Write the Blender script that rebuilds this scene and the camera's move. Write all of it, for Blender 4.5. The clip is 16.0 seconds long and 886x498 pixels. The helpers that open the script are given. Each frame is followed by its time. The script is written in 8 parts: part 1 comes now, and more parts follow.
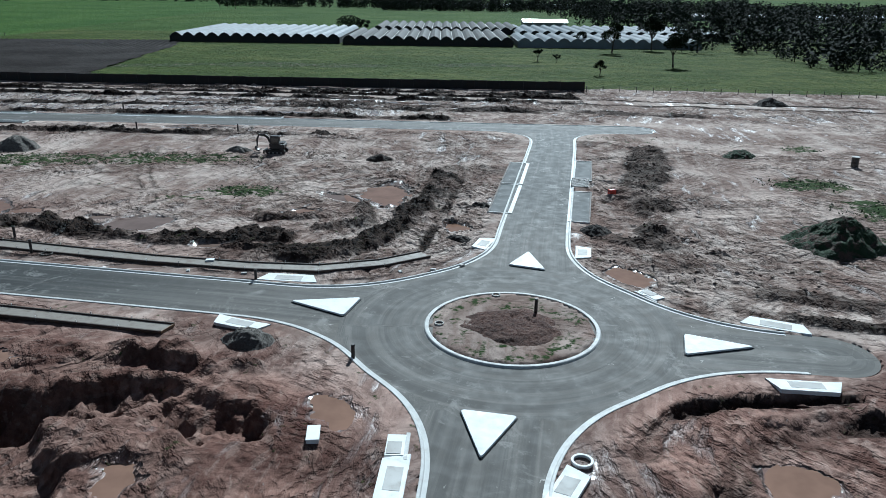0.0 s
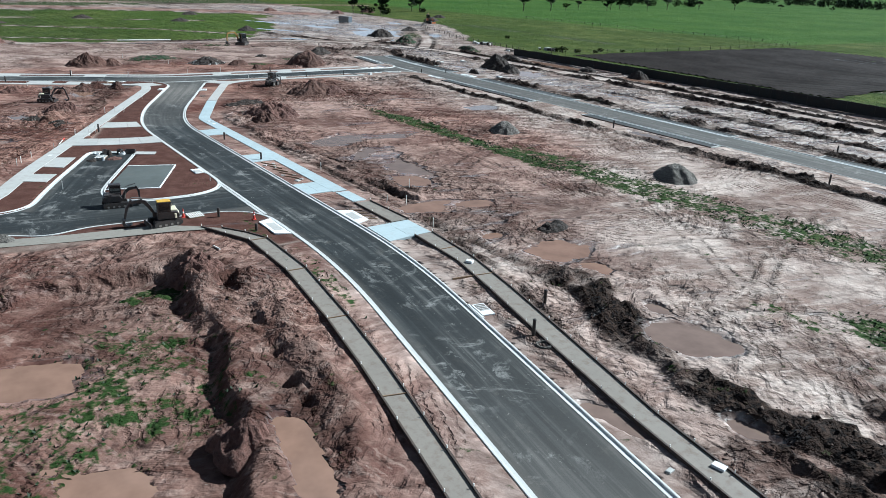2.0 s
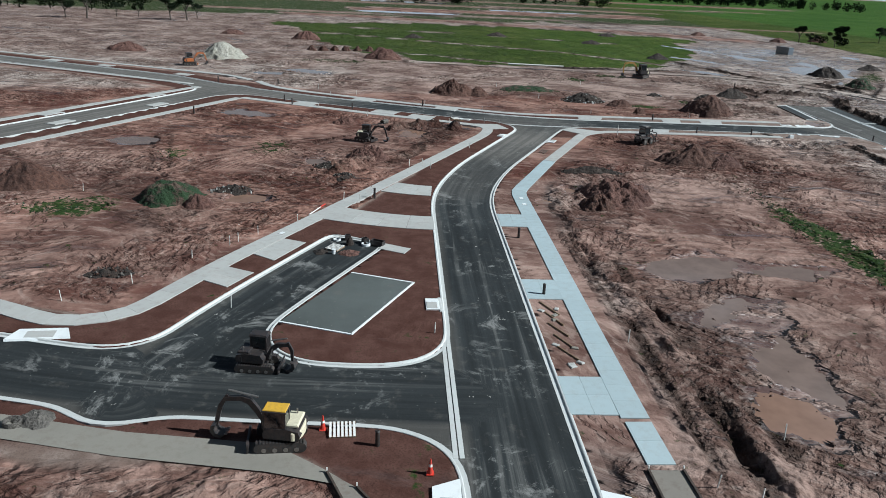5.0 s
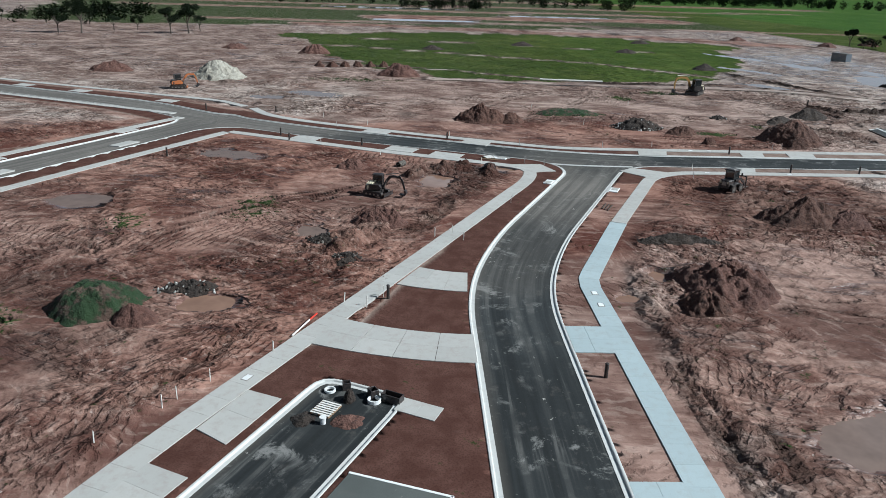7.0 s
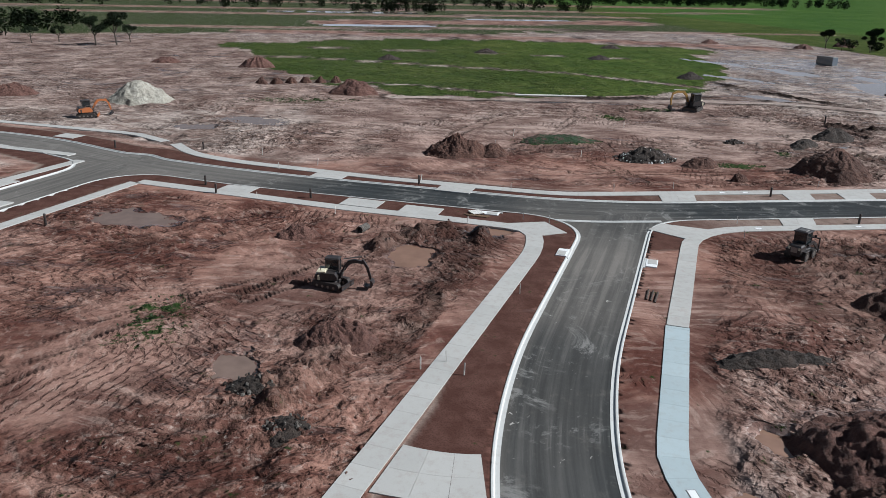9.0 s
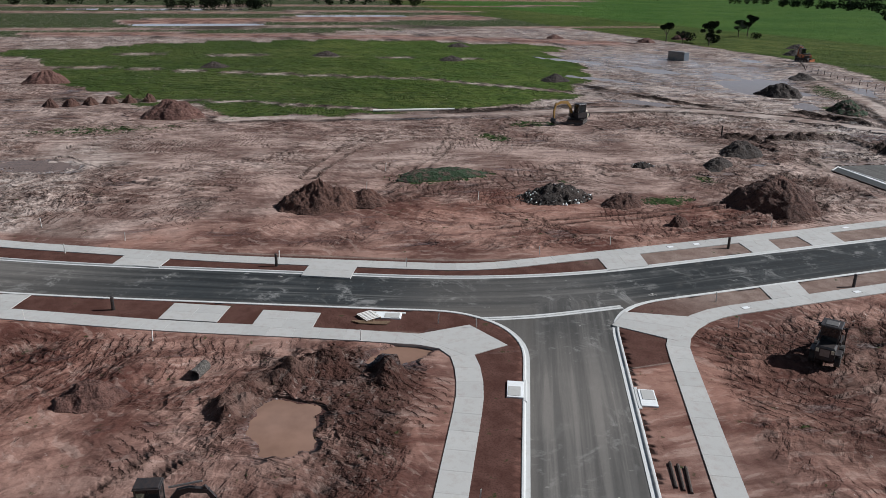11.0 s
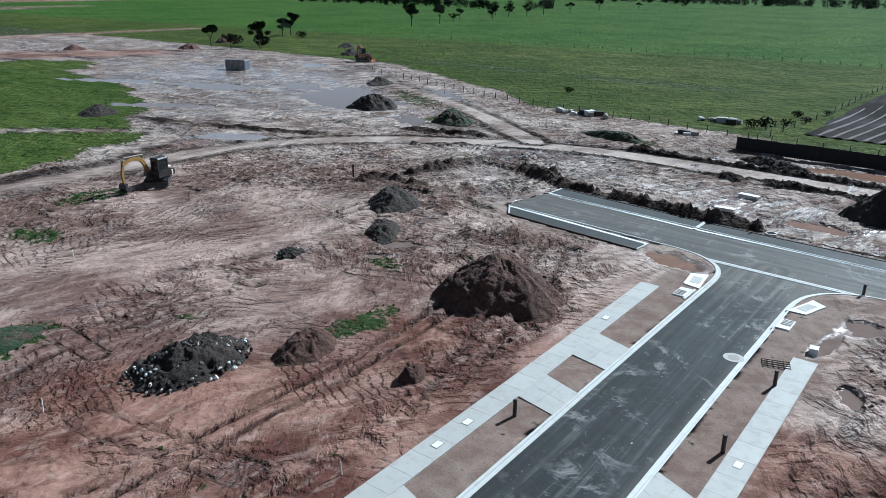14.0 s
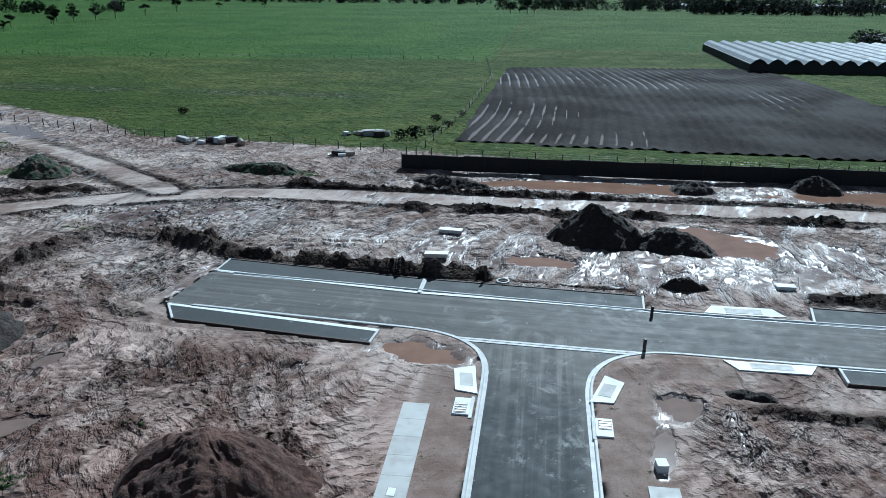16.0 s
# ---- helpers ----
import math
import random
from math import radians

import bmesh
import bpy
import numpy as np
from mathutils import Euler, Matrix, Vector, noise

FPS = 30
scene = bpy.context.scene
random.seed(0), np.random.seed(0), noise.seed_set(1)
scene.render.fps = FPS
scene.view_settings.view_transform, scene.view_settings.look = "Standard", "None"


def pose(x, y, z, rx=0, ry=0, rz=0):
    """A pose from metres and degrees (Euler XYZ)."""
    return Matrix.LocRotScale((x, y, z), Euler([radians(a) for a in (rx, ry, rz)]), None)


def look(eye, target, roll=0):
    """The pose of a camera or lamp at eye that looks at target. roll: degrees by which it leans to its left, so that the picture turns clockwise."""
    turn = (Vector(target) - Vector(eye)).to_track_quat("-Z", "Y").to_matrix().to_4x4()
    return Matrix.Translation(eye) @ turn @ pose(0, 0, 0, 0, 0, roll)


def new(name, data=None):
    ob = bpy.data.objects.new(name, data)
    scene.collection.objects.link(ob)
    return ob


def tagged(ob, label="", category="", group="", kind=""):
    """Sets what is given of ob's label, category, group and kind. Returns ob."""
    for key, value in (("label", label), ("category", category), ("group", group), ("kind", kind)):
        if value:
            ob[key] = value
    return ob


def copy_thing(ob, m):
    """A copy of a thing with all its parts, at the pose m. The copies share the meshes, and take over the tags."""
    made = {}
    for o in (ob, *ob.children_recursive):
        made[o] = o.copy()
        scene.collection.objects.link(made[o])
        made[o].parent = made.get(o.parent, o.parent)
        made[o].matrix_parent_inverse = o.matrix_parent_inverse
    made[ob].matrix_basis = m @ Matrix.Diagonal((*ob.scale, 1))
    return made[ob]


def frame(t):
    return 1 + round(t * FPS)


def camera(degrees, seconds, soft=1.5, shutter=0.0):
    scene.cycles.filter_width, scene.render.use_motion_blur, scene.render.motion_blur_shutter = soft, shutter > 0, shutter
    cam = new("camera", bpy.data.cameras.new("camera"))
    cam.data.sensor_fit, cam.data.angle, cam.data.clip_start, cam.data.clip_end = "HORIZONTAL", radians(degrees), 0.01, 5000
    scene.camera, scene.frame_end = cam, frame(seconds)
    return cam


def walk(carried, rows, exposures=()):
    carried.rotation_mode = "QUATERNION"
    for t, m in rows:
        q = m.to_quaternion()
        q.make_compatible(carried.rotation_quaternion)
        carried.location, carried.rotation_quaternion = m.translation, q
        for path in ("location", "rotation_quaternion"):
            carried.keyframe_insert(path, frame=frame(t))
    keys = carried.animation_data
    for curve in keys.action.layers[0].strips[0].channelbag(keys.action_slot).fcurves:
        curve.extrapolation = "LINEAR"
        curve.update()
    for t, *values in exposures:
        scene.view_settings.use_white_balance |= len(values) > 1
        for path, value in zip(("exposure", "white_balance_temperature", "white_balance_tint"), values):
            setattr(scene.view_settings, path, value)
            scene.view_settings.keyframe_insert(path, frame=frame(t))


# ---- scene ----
cam = camera(60.7, 16.0, 0.8)
EXPOSURES = [(0, 0.36, 5180, -2), (1, 0.62, 5230, -1), (2, 0.89, 5380, 0), (3.5, 0.7, 5530, 1), (5, 0.37, 5580, 1), (8, 0.47, 5680, 4), (10.5, 0.2, 5880, 10), (11.5, 0.32, 5780, 8), (12.5, 0.6, 5480, 3), (14, 0.59, 5180, 0), (15.5, 0.59, 4960, -2), (16, 0.4, 4910, -3)]
PATH = [
    (0, (0.015, 0.037, 23.985), (0.022, 1.925, 23.326), 0.8),
    (0.5, (1.1, 8.267, 24.051), (0.808, 10.132, 23.39), 1.1),
    (1, (1.37, 16.615, 24.114), (0.562, 18.318, 23.447), 1.9),
    (1.5, (0.541, 24.861, 24.098), (-0.673, 26.301, 23.424), 2.3),
    (2, (-1.72, 32.719, 24.125), (-3.261, 33.793, 23.439), 2.2),
    (2.5, (-5.729, 39.522, 24.237), (-7.424, 40.326, 23.545), 2.2),
    (3, (-11.003, 45.119, 24.224), (-12.763, 45.771, 23.532), 2.2),
    (3.5, (-17.319, 49.411, 24.314), (-19.147, 49.836, 23.623), 2.5),
    (4, (-24.36, 52.791, 24.34), (-26.227, 52.979, 23.647), 2.6),
    (4.5, (-31.752, 55.164, 24.374), (-33.625, 55.304, 23.684), 2.7),
    (5, (-39.307, 56.476, 24.444), (-41.181, 56.593, 23.758), 2.7),
    (5.2, (-42.241, 56.523, 24.572), (-44.118, 56.611, 23.885), 2.7),
    (7.3, (-70.17, 55.497, 24.399), (-72.051, 55.572, 23.724), 1.6),
    (7.5, (-72.779, 55.28, 24.444), (-74.659, 55.386, 23.769), 1.5),
    (8, (-79.218, 54.724, 24.483), (-81.094, 54.898, 23.812), 1.3),
    (8.2, (-81.953, 54.608, 24.461), (-83.829, 54.783, 23.791), 1.2),
    (10.3, (-110.923, 54.619, 24.838), (-112.785, 54.901, 24.164), 0.9),
    (10.5, (-113.781, 54.634, 24.892), (-115.626, 55.004, 24.217), 1.0),
    (11, (-120.92, 54.963, 24.86), (-122.709, 55.546, 24.181), 1.0),
    (11.5, (-127.869, 55.539, 24.868), (-129.572, 56.336, 24.188), 0.9),
    (12, (-134.464, 56.735, 24.863), (-136.063, 57.726, 24.184), 0.8),
    (12.5, (-140.752, 58.682, 24.977), (-142.232, 59.844, 24.299), 0.8),
    (13, (-146.787, 61.495, 25.178), (-148.166, 62.774, 24.5), 0.7),
    (13.5, (-152.474, 64.934, 25.298), (-153.752, 66.315, 24.622), 0.7),
    (14, (-157.784, 68.857, 25.349), (-158.942, 70.342, 24.675), 0.7),
    (14.5, (-162.715, 73.155, 25.462), (-163.698, 74.761, 24.788), 0.5),
    (15, (-167.133, 77.779, 25.499), (-167.913, 79.493, 24.826), 0.5),
    (15.5, (-170.907, 82.287, 25.613), (-171.495, 84.077, 24.941), 0.5),
    (16, (-173.98, 87.395, 25.559), (-174.239, 89.262, 24.89), 0.3),
]
walk(cam, [(t, look(eye, target, roll)) for t, eye, target, roll in PATH], EXPOSURES)

# ---- light ----
SUN_ELEVATION, SUN_AZIMUTH = 38.0, 11.0
world = bpy.data.worlds.new("world")
scene.world = world
world.use_nodes = True
sky = world.node_tree.nodes.new("ShaderNodeTexSky")
sky.sky_type, sky.sun_disc = "NISHITA", False
sky.sun_elevation, sky.sun_rotation = radians(SUN_ELEVATION), radians(SUN_AZIMUTH)
background = world.node_tree.nodes["Background"]
SKY_STRENGTH = 0.016
sun = new("sun", bpy.data.lights.new("sun", "SUN"))
sun.data.energy, sun.data.angle, sun.data.color = 5.0, radians(0.5), (1.0, 0.96, 0.90)
_a, _e = radians(SUN_AZIMUTH), radians(SUN_ELEVATION)
sun.matrix_world = look((0, 0, 200), (-math.sin(_a) * math.cos(_e), -math.cos(_a) * math.cos(_e), 200 - math.sin(_e)))


# ---- materials ----
def nodes_of(name):
    m = bpy.data.materials.new(name)
    m.use_nodes = True
    nt = m.node_tree
    return m, nt, nt.nodes["Principled BSDF"]


def add(nt, kind, **inputs):
    """A node with the inputs given by name (spaces as _)."""
    n = nt.nodes.new(kind)
    for key, value in inputs.items():
        n.inputs[key.replace("_", " ")].default_value = value
    return n


def noise_node(nt, coord, scale, detail=4.0, rough=0.6, distort=0.0):
    n = add(nt, "ShaderNodeTexNoise", Scale=scale, Detail=detail, Roughness=rough, Distortion=distort)
    nt.links.new(coord, n.inputs["Vector"])
    return n.outputs["Fac"]


def mapr(nt, value, a, b, c=0.0, d=1.0):
    n = nt.nodes.new("ShaderNodeMapRange")
    for i, v in enumerate((a, b, c, d)):
        n.inputs[i + 1].default_value = v
    nt.links.new(value, n.inputs[0])
    return n.outputs[0]


def calc(nt, op, a, b=None):
    n = nt.nodes.new("ShaderNodeMath")
    n.operation = op
    n.use_clamp = False
    for i, v in enumerate((a, b)):
        if v is None:
            continue
        if isinstance(v, (int, float)):
            n.inputs[i].default_value = v
        else:
            nt.links.new(v, n.inputs[i])
    return n.outputs[0]


def mix(nt, fac, a, b, blend="MIX"):
    n = nt.nodes.new("ShaderNodeMix")
    n.data_type, n.blend_type = "RGBA", blend
    for socket, v in ((n.inputs[0], fac), (n.inputs[6], a), (n.inputs[7], b)):
        if isinstance(v, (int, float)):
            socket.default_value = v
        elif isinstance(v, tuple):
            socket.default_value = (*v[:3], 1)
        else:
            nt.links.new(v, socket)
    return n.outputs[2]


def bump(nt, shader, height, strength=0.5, distance=0.05):
    b = add(nt, "ShaderNodeBump", Strength=strength, Distance=distance)
    nt.links.new(height, b.inputs["Height"])
    nt.links.new(b.outputs[0], shader.inputs["Normal"])


def position(nt):
    return nt.nodes.new("ShaderNodeNewGeometry").outputs["Position"]


def soil(name, dark, light, rough=0.92, grain=2.5, green=None, cover=0.0, bumpiness=1.0):
    """Loose earth in two colours, with an optional cover of weeds."""
    m, nt, sh = nodes_of(name)
    p = position(nt)
    big, small, fine = noise_node(nt, p, 0.35, 4), noise_node(nt, p, grain, 6, 0.7), noise_node(nt, p, 9.0, 4, 0.7)
    c = mix(nt, mapr(nt, big, 0.3, 0.7), dark, light)
    c = mix(nt, mapr(nt, small, 0.35, 0.7), c, tuple(v * 0.55 for v in dark))
    c = mix(nt, mapr(nt, fine, 0.6, 0.8, 0, 0.5), c, tuple(min(1, v * 1.4) for v in light))
    if green:
        c = mix(nt, mapr(nt, noise_node(nt, p, 0.8, 5, 0.7), 0.72 - cover * 0.6, 0.82 - cover * 0.6), c,
                mix(nt, fine, green, tuple(v * 1.9 for v in green)))
    nt.links.new(c, sh.inputs["Base Color"])
    sh.inputs["Roughness"].default_value = rough
    bump(nt, sh, calc(nt, "ADD", small, calc(nt, "MULTIPLY", fine, 0.12)), 1.0 * bumpiness, 0.35)
    return m


def plain(name, colour, rough=0.5, metal=0.0, wear=0.35, scale=6.0, relief=0.15):
    """Paint, plastic, timber or steel with dirt and slight relief."""
    m, nt, sh = nodes_of(name)
    p = position(nt)
    a, b = noise_node(nt, p, scale, 5, 0.65), noise_node(nt, p, scale * 7, 3)
    c = mix(nt, mapr(nt, a, 0.4, 0.75, 0, wear), colour, (0.16, 0.10, 0.075))
    c = mix(nt, mapr(nt, b, 0.45, 0.8, 0, wear * 0.6), c, tuple(v * 0.6 for v in colour))
    nt.links.new(c, sh.inputs["Base Color"])
    nt.links.new(mapr(nt, a, 0.3, 0.8, rough * 0.8, min(1, rough * 1.35)), sh.inputs["Roughness"])
    sh.inputs["Metallic"].default_value = metal
    bump(nt, sh, b, relief, 0.02)
    return m


def make_concrete(name, colour, stain=(0.26, 0.19, 0.15), amount=0.5):
    m, nt, sh = nodes_of(name)
    p = position(nt)
    rnd = nt.nodes.new("ShaderNodeObjectInfo").outputs["Random"]
    a, b, f = noise_node(nt, p, 0.25, 4), noise_node(nt, p, 1.6, 6, 0.7), noise_node(nt, p, 22, 3)
    c = mix(nt, mapr(nt, rnd, 0, 1, 0.0, 0.35), colour, tuple(v * 0.72 for v in colour))
    c = mix(nt, mapr(nt, b, 0.5, 0.8, 0, amount), c, stain)
    c = mix(nt, mapr(nt, a, 0.45, 0.75, 0, amount * 0.7), c, tuple(v * 0.75 for v in colour))
    c = mix(nt, mapr(nt, f, 0.55, 0.8, 0, 0.2), c, (0.2, 0.18, 0.16))
    nt.links.new(c, sh.inputs["Base Color"])
    nt.links.new(mapr(nt, b, 0.3, 0.7, 0.55, 0.9), sh.inputs["Roughness"])
    bump(nt, sh, f, 0.15, 0.01)
    return m


def turned(nt, coord, turn, sx, sy):
    """Coordinates turned by degrees about z and scaled."""
    n = nt.nodes.new("ShaderNodeMapping")
    n.vector_type = "TEXTURE"
    n.inputs["Rotation"].default_value = (0, 0, radians(turn))
    n.inputs["Scale"].default_value = (sx, sy, 1)
    nt.links.new(coord, n.inputs["Vector"])
    return n.outputs[0]


def warped(nt, coord, scale, amount):
    """Coordinates pushed about by a smooth noise."""
    n = add(nt, "ShaderNodeTexNoise", Scale=scale, Detail=2.0)
    nt.links.new(coord, n.inputs["Vector"])
    w = nt.nodes.new("ShaderNodeVectorMath")
    w.operation = "MULTIPLY_ADD"
    nt.links.new(n.outputs["Color"], w.inputs[0])
    w.inputs[1].default_value = (amount, amount, 0)
    nt.links.new(coord, w.inputs[2])
    return w.outputs[0]


def flecks(nt, coord, scale, size):
    """Scattered small dots, 1 in the dot."""
    n = add(nt, "ShaderNodeTexVoronoi", Scale=scale)
    nt.links.new(coord, n.inputs["Vector"])
    dot = mapr(nt, n.outputs["Distance"], size * 0.6, size, 1, 0)
    sep = nt.nodes.new("ShaderNodeSeparateColor")
    nt.links.new(n.outputs["Color"], sep.inputs[0])
    return calc(nt, "MULTIPLY", dot, mapr(nt, sep.outputs[0], 0.6, 0.75))


def make_asphalt(name, colour, driven=False):
    """Asphalt with dust and pale scuffs; driven: the attributes run and side carry the marks of wheels along the street."""
    m, nt, sh = nodes_of(name)
    p = position(nt)
    a, b = noise_node(nt, p, 0.07, 4, 0.55), noise_node(nt, p, 0.7, 7, 0.7)
    f = noise_node(nt, p, 30, 3)
    c = mix(nt, mapr(nt, a, 0.40, 0.62), tuple(v * 0.85 for v in colour), tuple(v * 1.25 for v in colour))
    c = mix(nt, mapr(nt, b, 0.56, 0.70, 0, 0.35), c, (0.15, 0.137, 0.122))
    if driven:
        run, side, dusty = nt.nodes.new("ShaderNodeAttribute"), nt.nodes.new("ShaderNodeAttribute"), nt.nodes.new("ShaderNodeAttribute")
        run.attribute_name, side.attribute_name, dusty.attribute_name = "run", "side", "dusty"
        flow = nt.nodes.new("ShaderNodeCombineXYZ")
        nt.links.new(calc(nt, "MULTIPLY", run.outputs["Fac"], 0.035), flow.inputs["X"])
        nt.links.new(calc(nt, "MULTIPLY", side.outputs["Fac"], 1.1), flow.inputs["Y"])
        lanes = noise_node(nt, warped(nt, flow.outputs[0], 0.9, 1.0), 1.2, 5, 0.62)
        wheels = noise_node(nt, warped(nt, p, 0.12, 9), 0.55, 7, 0.75)
        patch = noise_node(nt, p, 0.16, 4, 0.6)
        scuffed = mapr(nt, patch, 0.46, 0.58)
        c = mix(nt, mapr(nt, lanes, 0.51, 0.40, 0, 0.6), c, tuple(v * 0.50 for v in colour))
        c = mix(nt, calc(nt, "MULTIPLY", mapr(nt, lanes, 0.53, 0.62, 0, 0.6), mapr(nt, scuffed, 0, 1, 0.3, 1.0)), c, (0.130, 0.127, 0.120))
        c = mix(nt, calc(nt, "MULTIPLY", mapr(nt, wheels, 0.53, 0.62, 0, 0.75), scuffed), c, (0.24, 0.235, 0.225))
        c = mix(nt, calc(nt, "MULTIPLY", dusty.outputs["Fac"], mapr(nt, lanes, 0.40, 0.58, 0.6, 1.0)), c, (0.190, 0.172, 0.154))
        c = mix(nt, mapr(nt, side.outputs["Fac"], 0.9, 0.3, 0, 0.35), c, (0.14, 0.125, 0.11))
    c = mix(nt, calc(nt, "MULTIPLY", flecks(nt, warped(nt, p, 2.0, 1.5), 0.8, 0.09), 0.8), c, (0.42, 0.40, 0.37))
    c = mix(nt, calc(nt, "MULTIPLY", flecks(nt, warped(nt, p, 3.0, 0.5), 2.4, 0.13), 0.4), c, (0.30, 0.285, 0.26))
    c = mix(nt, mapr(nt, f, 0.5, 0.75, 0, 0.35), c, tuple(v * 0.5 for v in colour))
    nt.links.new(c, sh.inputs["Base Color"])
    nt.links.new(mapr(nt, b, 0.3, 0.7, 0.62, 0.85), sh.inputs["Roughness"])
    sh.inputs["Specular IOR Level"].default_value = 0.22
    bump(nt, sh, f, 0.3, 0.01)
    return m


def make_water(name, colour, rough=0.06):
    m, nt, sh = nodes_of(name)
    p = position(nt)
    a = noise_node(nt, p, 0.5, 3)
    nt.links.new(mix(nt, mapr(nt, a, 0.35, 0.7), colour, tuple(v * 0.75 for v in colour)), sh.inputs["Base Color"])
    sh.inputs["Roughness"].default_value = rough
    sh.inputs["IOR"].default_value = 1.33
    bump(nt, sh, noise_node(nt, p, 1.5, 2), 0.03, 0.05)
    return m


def terraces(nt, value, levels, width=0.006):
    """Flat treads and sharp little scarps at the given levels of a noise."""
    out = None
    for level in levels:
        rise = mapr(nt, value, level - width, level + width)
        out = rise if out is None else calc(nt, "ADD", out, rise)
    return out


def make_ground():
    """Earth of the site: the attribute zone holds red earth, grass, dark soil with painted shade, and wetness."""
    m, nt, sh = nodes_of("site_earth")
    p = position(nt)

    def field(name):
        at = nt.nodes.new("ShaderNodeAttribute")
        at.attribute_name = name
        return at

    zone = field("zone")
    sep = nt.nodes.new("ShaderNodeSeparateColor")
    nt.links.new(zone.outputs["Color"], sep.inputs[0])
    red, grass, dark, wet = sep.outputs[0], sep.outputs[1], sep.outputs[2], zone.outputs["Alpha"]
    tilth, pasture, mulch = (field(name).outputs["Fac"] for name in ("tilth", "pasture", "mulch"))
    huge, big = noise_node(nt, p, 0.022, 5, 0.6), noise_node(nt, p, 0.09, 5, 0.6)
    mid, small, fine = noise_node(nt, p, 0.6, 5, 0.6), noise_node(nt, p, 2.2, 4, 0.6), noise_node(nt, p, 8.5, 3, 0.6)
    # marks dragged over the clay by blades, tracks and wheels
    swung = warped(nt, p, 0.03, 14)
    ragged = warped(nt, swung, 0.5, 1.2)
    soft = noise_node(nt, turned(nt, swung, 80, 2.6, 0.8), 0.35, 5, 0.6)
    drag = noise_node(nt, turned(nt, ragged, 84, 2.3, 0.62), 0.8, 4, 0.58)
    cross = noise_node(nt, turned(nt, ragged, 20, 1.9, 0.55), 0.8, 4, 0.58)
    turn = mapr(nt, noise_node(nt, p, 0.05, 3), 0.49, 0.55)
    streak = calc(nt, "ADD", calc(nt, "MULTIPLY", drag, calc(nt, "SUBTRACT", 1.0, turn)), calc(nt, "MULTIPLY", cross, turn))
    # torn clay: small scarps, ragged at their edges
    torn = noise_node(nt, turned(nt, swung, 70, 2.4, 0.9), 0.42, 4, 0.5)
    torn_b = noise_node(nt, turned(nt, swung, 125, 1.8, 0.8), 0.60, 4, 0.55)
    steps = calc(nt, "ADD", terraces(nt, torn, (0.42, 0.475, 0.53, 0.585), 0.022), terraces(nt, torn_b, (0.44, 0.53), 0.030))
    work = calc(nt, "MULTIPLY", mapr(nt, tilth, 0.03, 0.36), mapr(nt, noise_node(nt, p, 0.14, 4, 0.6), 0.38, 0.50))
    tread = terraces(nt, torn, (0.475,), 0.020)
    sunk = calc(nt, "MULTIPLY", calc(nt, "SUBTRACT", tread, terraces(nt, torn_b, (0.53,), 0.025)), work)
    # side-by-side marks of wheels and crawler tracks, sunk by bump and shaded by colour
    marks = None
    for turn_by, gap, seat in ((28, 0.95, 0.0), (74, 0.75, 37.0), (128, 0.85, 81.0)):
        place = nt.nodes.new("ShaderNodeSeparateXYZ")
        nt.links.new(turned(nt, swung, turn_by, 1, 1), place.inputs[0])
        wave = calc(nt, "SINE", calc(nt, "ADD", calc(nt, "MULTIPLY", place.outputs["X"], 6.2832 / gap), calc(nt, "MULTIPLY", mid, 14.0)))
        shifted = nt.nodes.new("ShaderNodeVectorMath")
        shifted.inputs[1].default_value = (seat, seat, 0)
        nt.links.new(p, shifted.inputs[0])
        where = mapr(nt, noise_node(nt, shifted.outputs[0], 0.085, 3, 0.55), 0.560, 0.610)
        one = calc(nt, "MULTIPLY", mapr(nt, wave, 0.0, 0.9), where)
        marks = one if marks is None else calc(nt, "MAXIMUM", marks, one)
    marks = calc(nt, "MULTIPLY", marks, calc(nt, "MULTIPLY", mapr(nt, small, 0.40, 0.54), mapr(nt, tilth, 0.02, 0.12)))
    # colour of the clay
    pale = mix(nt, mapr(nt, big, 0.43, 0.57), (0.215, 0.160, 0.138), (0.420, 0.352, 0.312))
    pale = mix(nt, mapr(nt, soft, 0.52, 0.60, 0, 0.55), pale, (0.165, 0.108, 0.088))
    pale = mix(nt, mapr(nt, soft, 0.46, 0.38, 0, 0.4), pale, (0.49, 0.43, 0.385))
    rust = mix(nt, mapr(nt, big, 0.43, 0.57), (0.092, 0.040, 0.031), (0.250, 0.135, 0.104))
    rust = mix(nt, mapr(nt, soft, 0.52, 0.60, 0, 0.7), rust, (0.082, 0.031, 0.023))
    rust = mix(nt, mapr(nt, soft, 0.46, 0.38, 0, 0.4), rust, (0.290, 0.170, 0.133))
    c = mix(nt, red, pale, rust)
    c = mix(nt, mapr(nt, streak, 0.54, 0.60, 0, 0.55), c, mix(nt, 0.5, c, (0.050, 0.024, 0.018)))
    c = mix(nt, mapr(nt, streak, 0.45, 0.39, 0, 0.45), c, mix(nt, 0.35, c, (0.60, 0.48, 0.41)))
    c = mix(nt, calc(nt, "MULTIPLY", mapr(nt, mid, 0.54, 0.60, 0, 0.75), mapr(nt, tilth, 0.15, 0.6, 0.15, 1.0)), c, mix(nt, 0.6, c, (0.040, 0.020, 0.015)))
    c = mix(nt, calc(nt, "MULTIPLY", mapr(nt, small, 0.56, 0.61, 0, 0.8), mapr(nt, tilth, 0.2, 0.8, 0.08, 1.0)), c, mix(nt, 0.75, c, (0.030, 0.015, 0.011)))
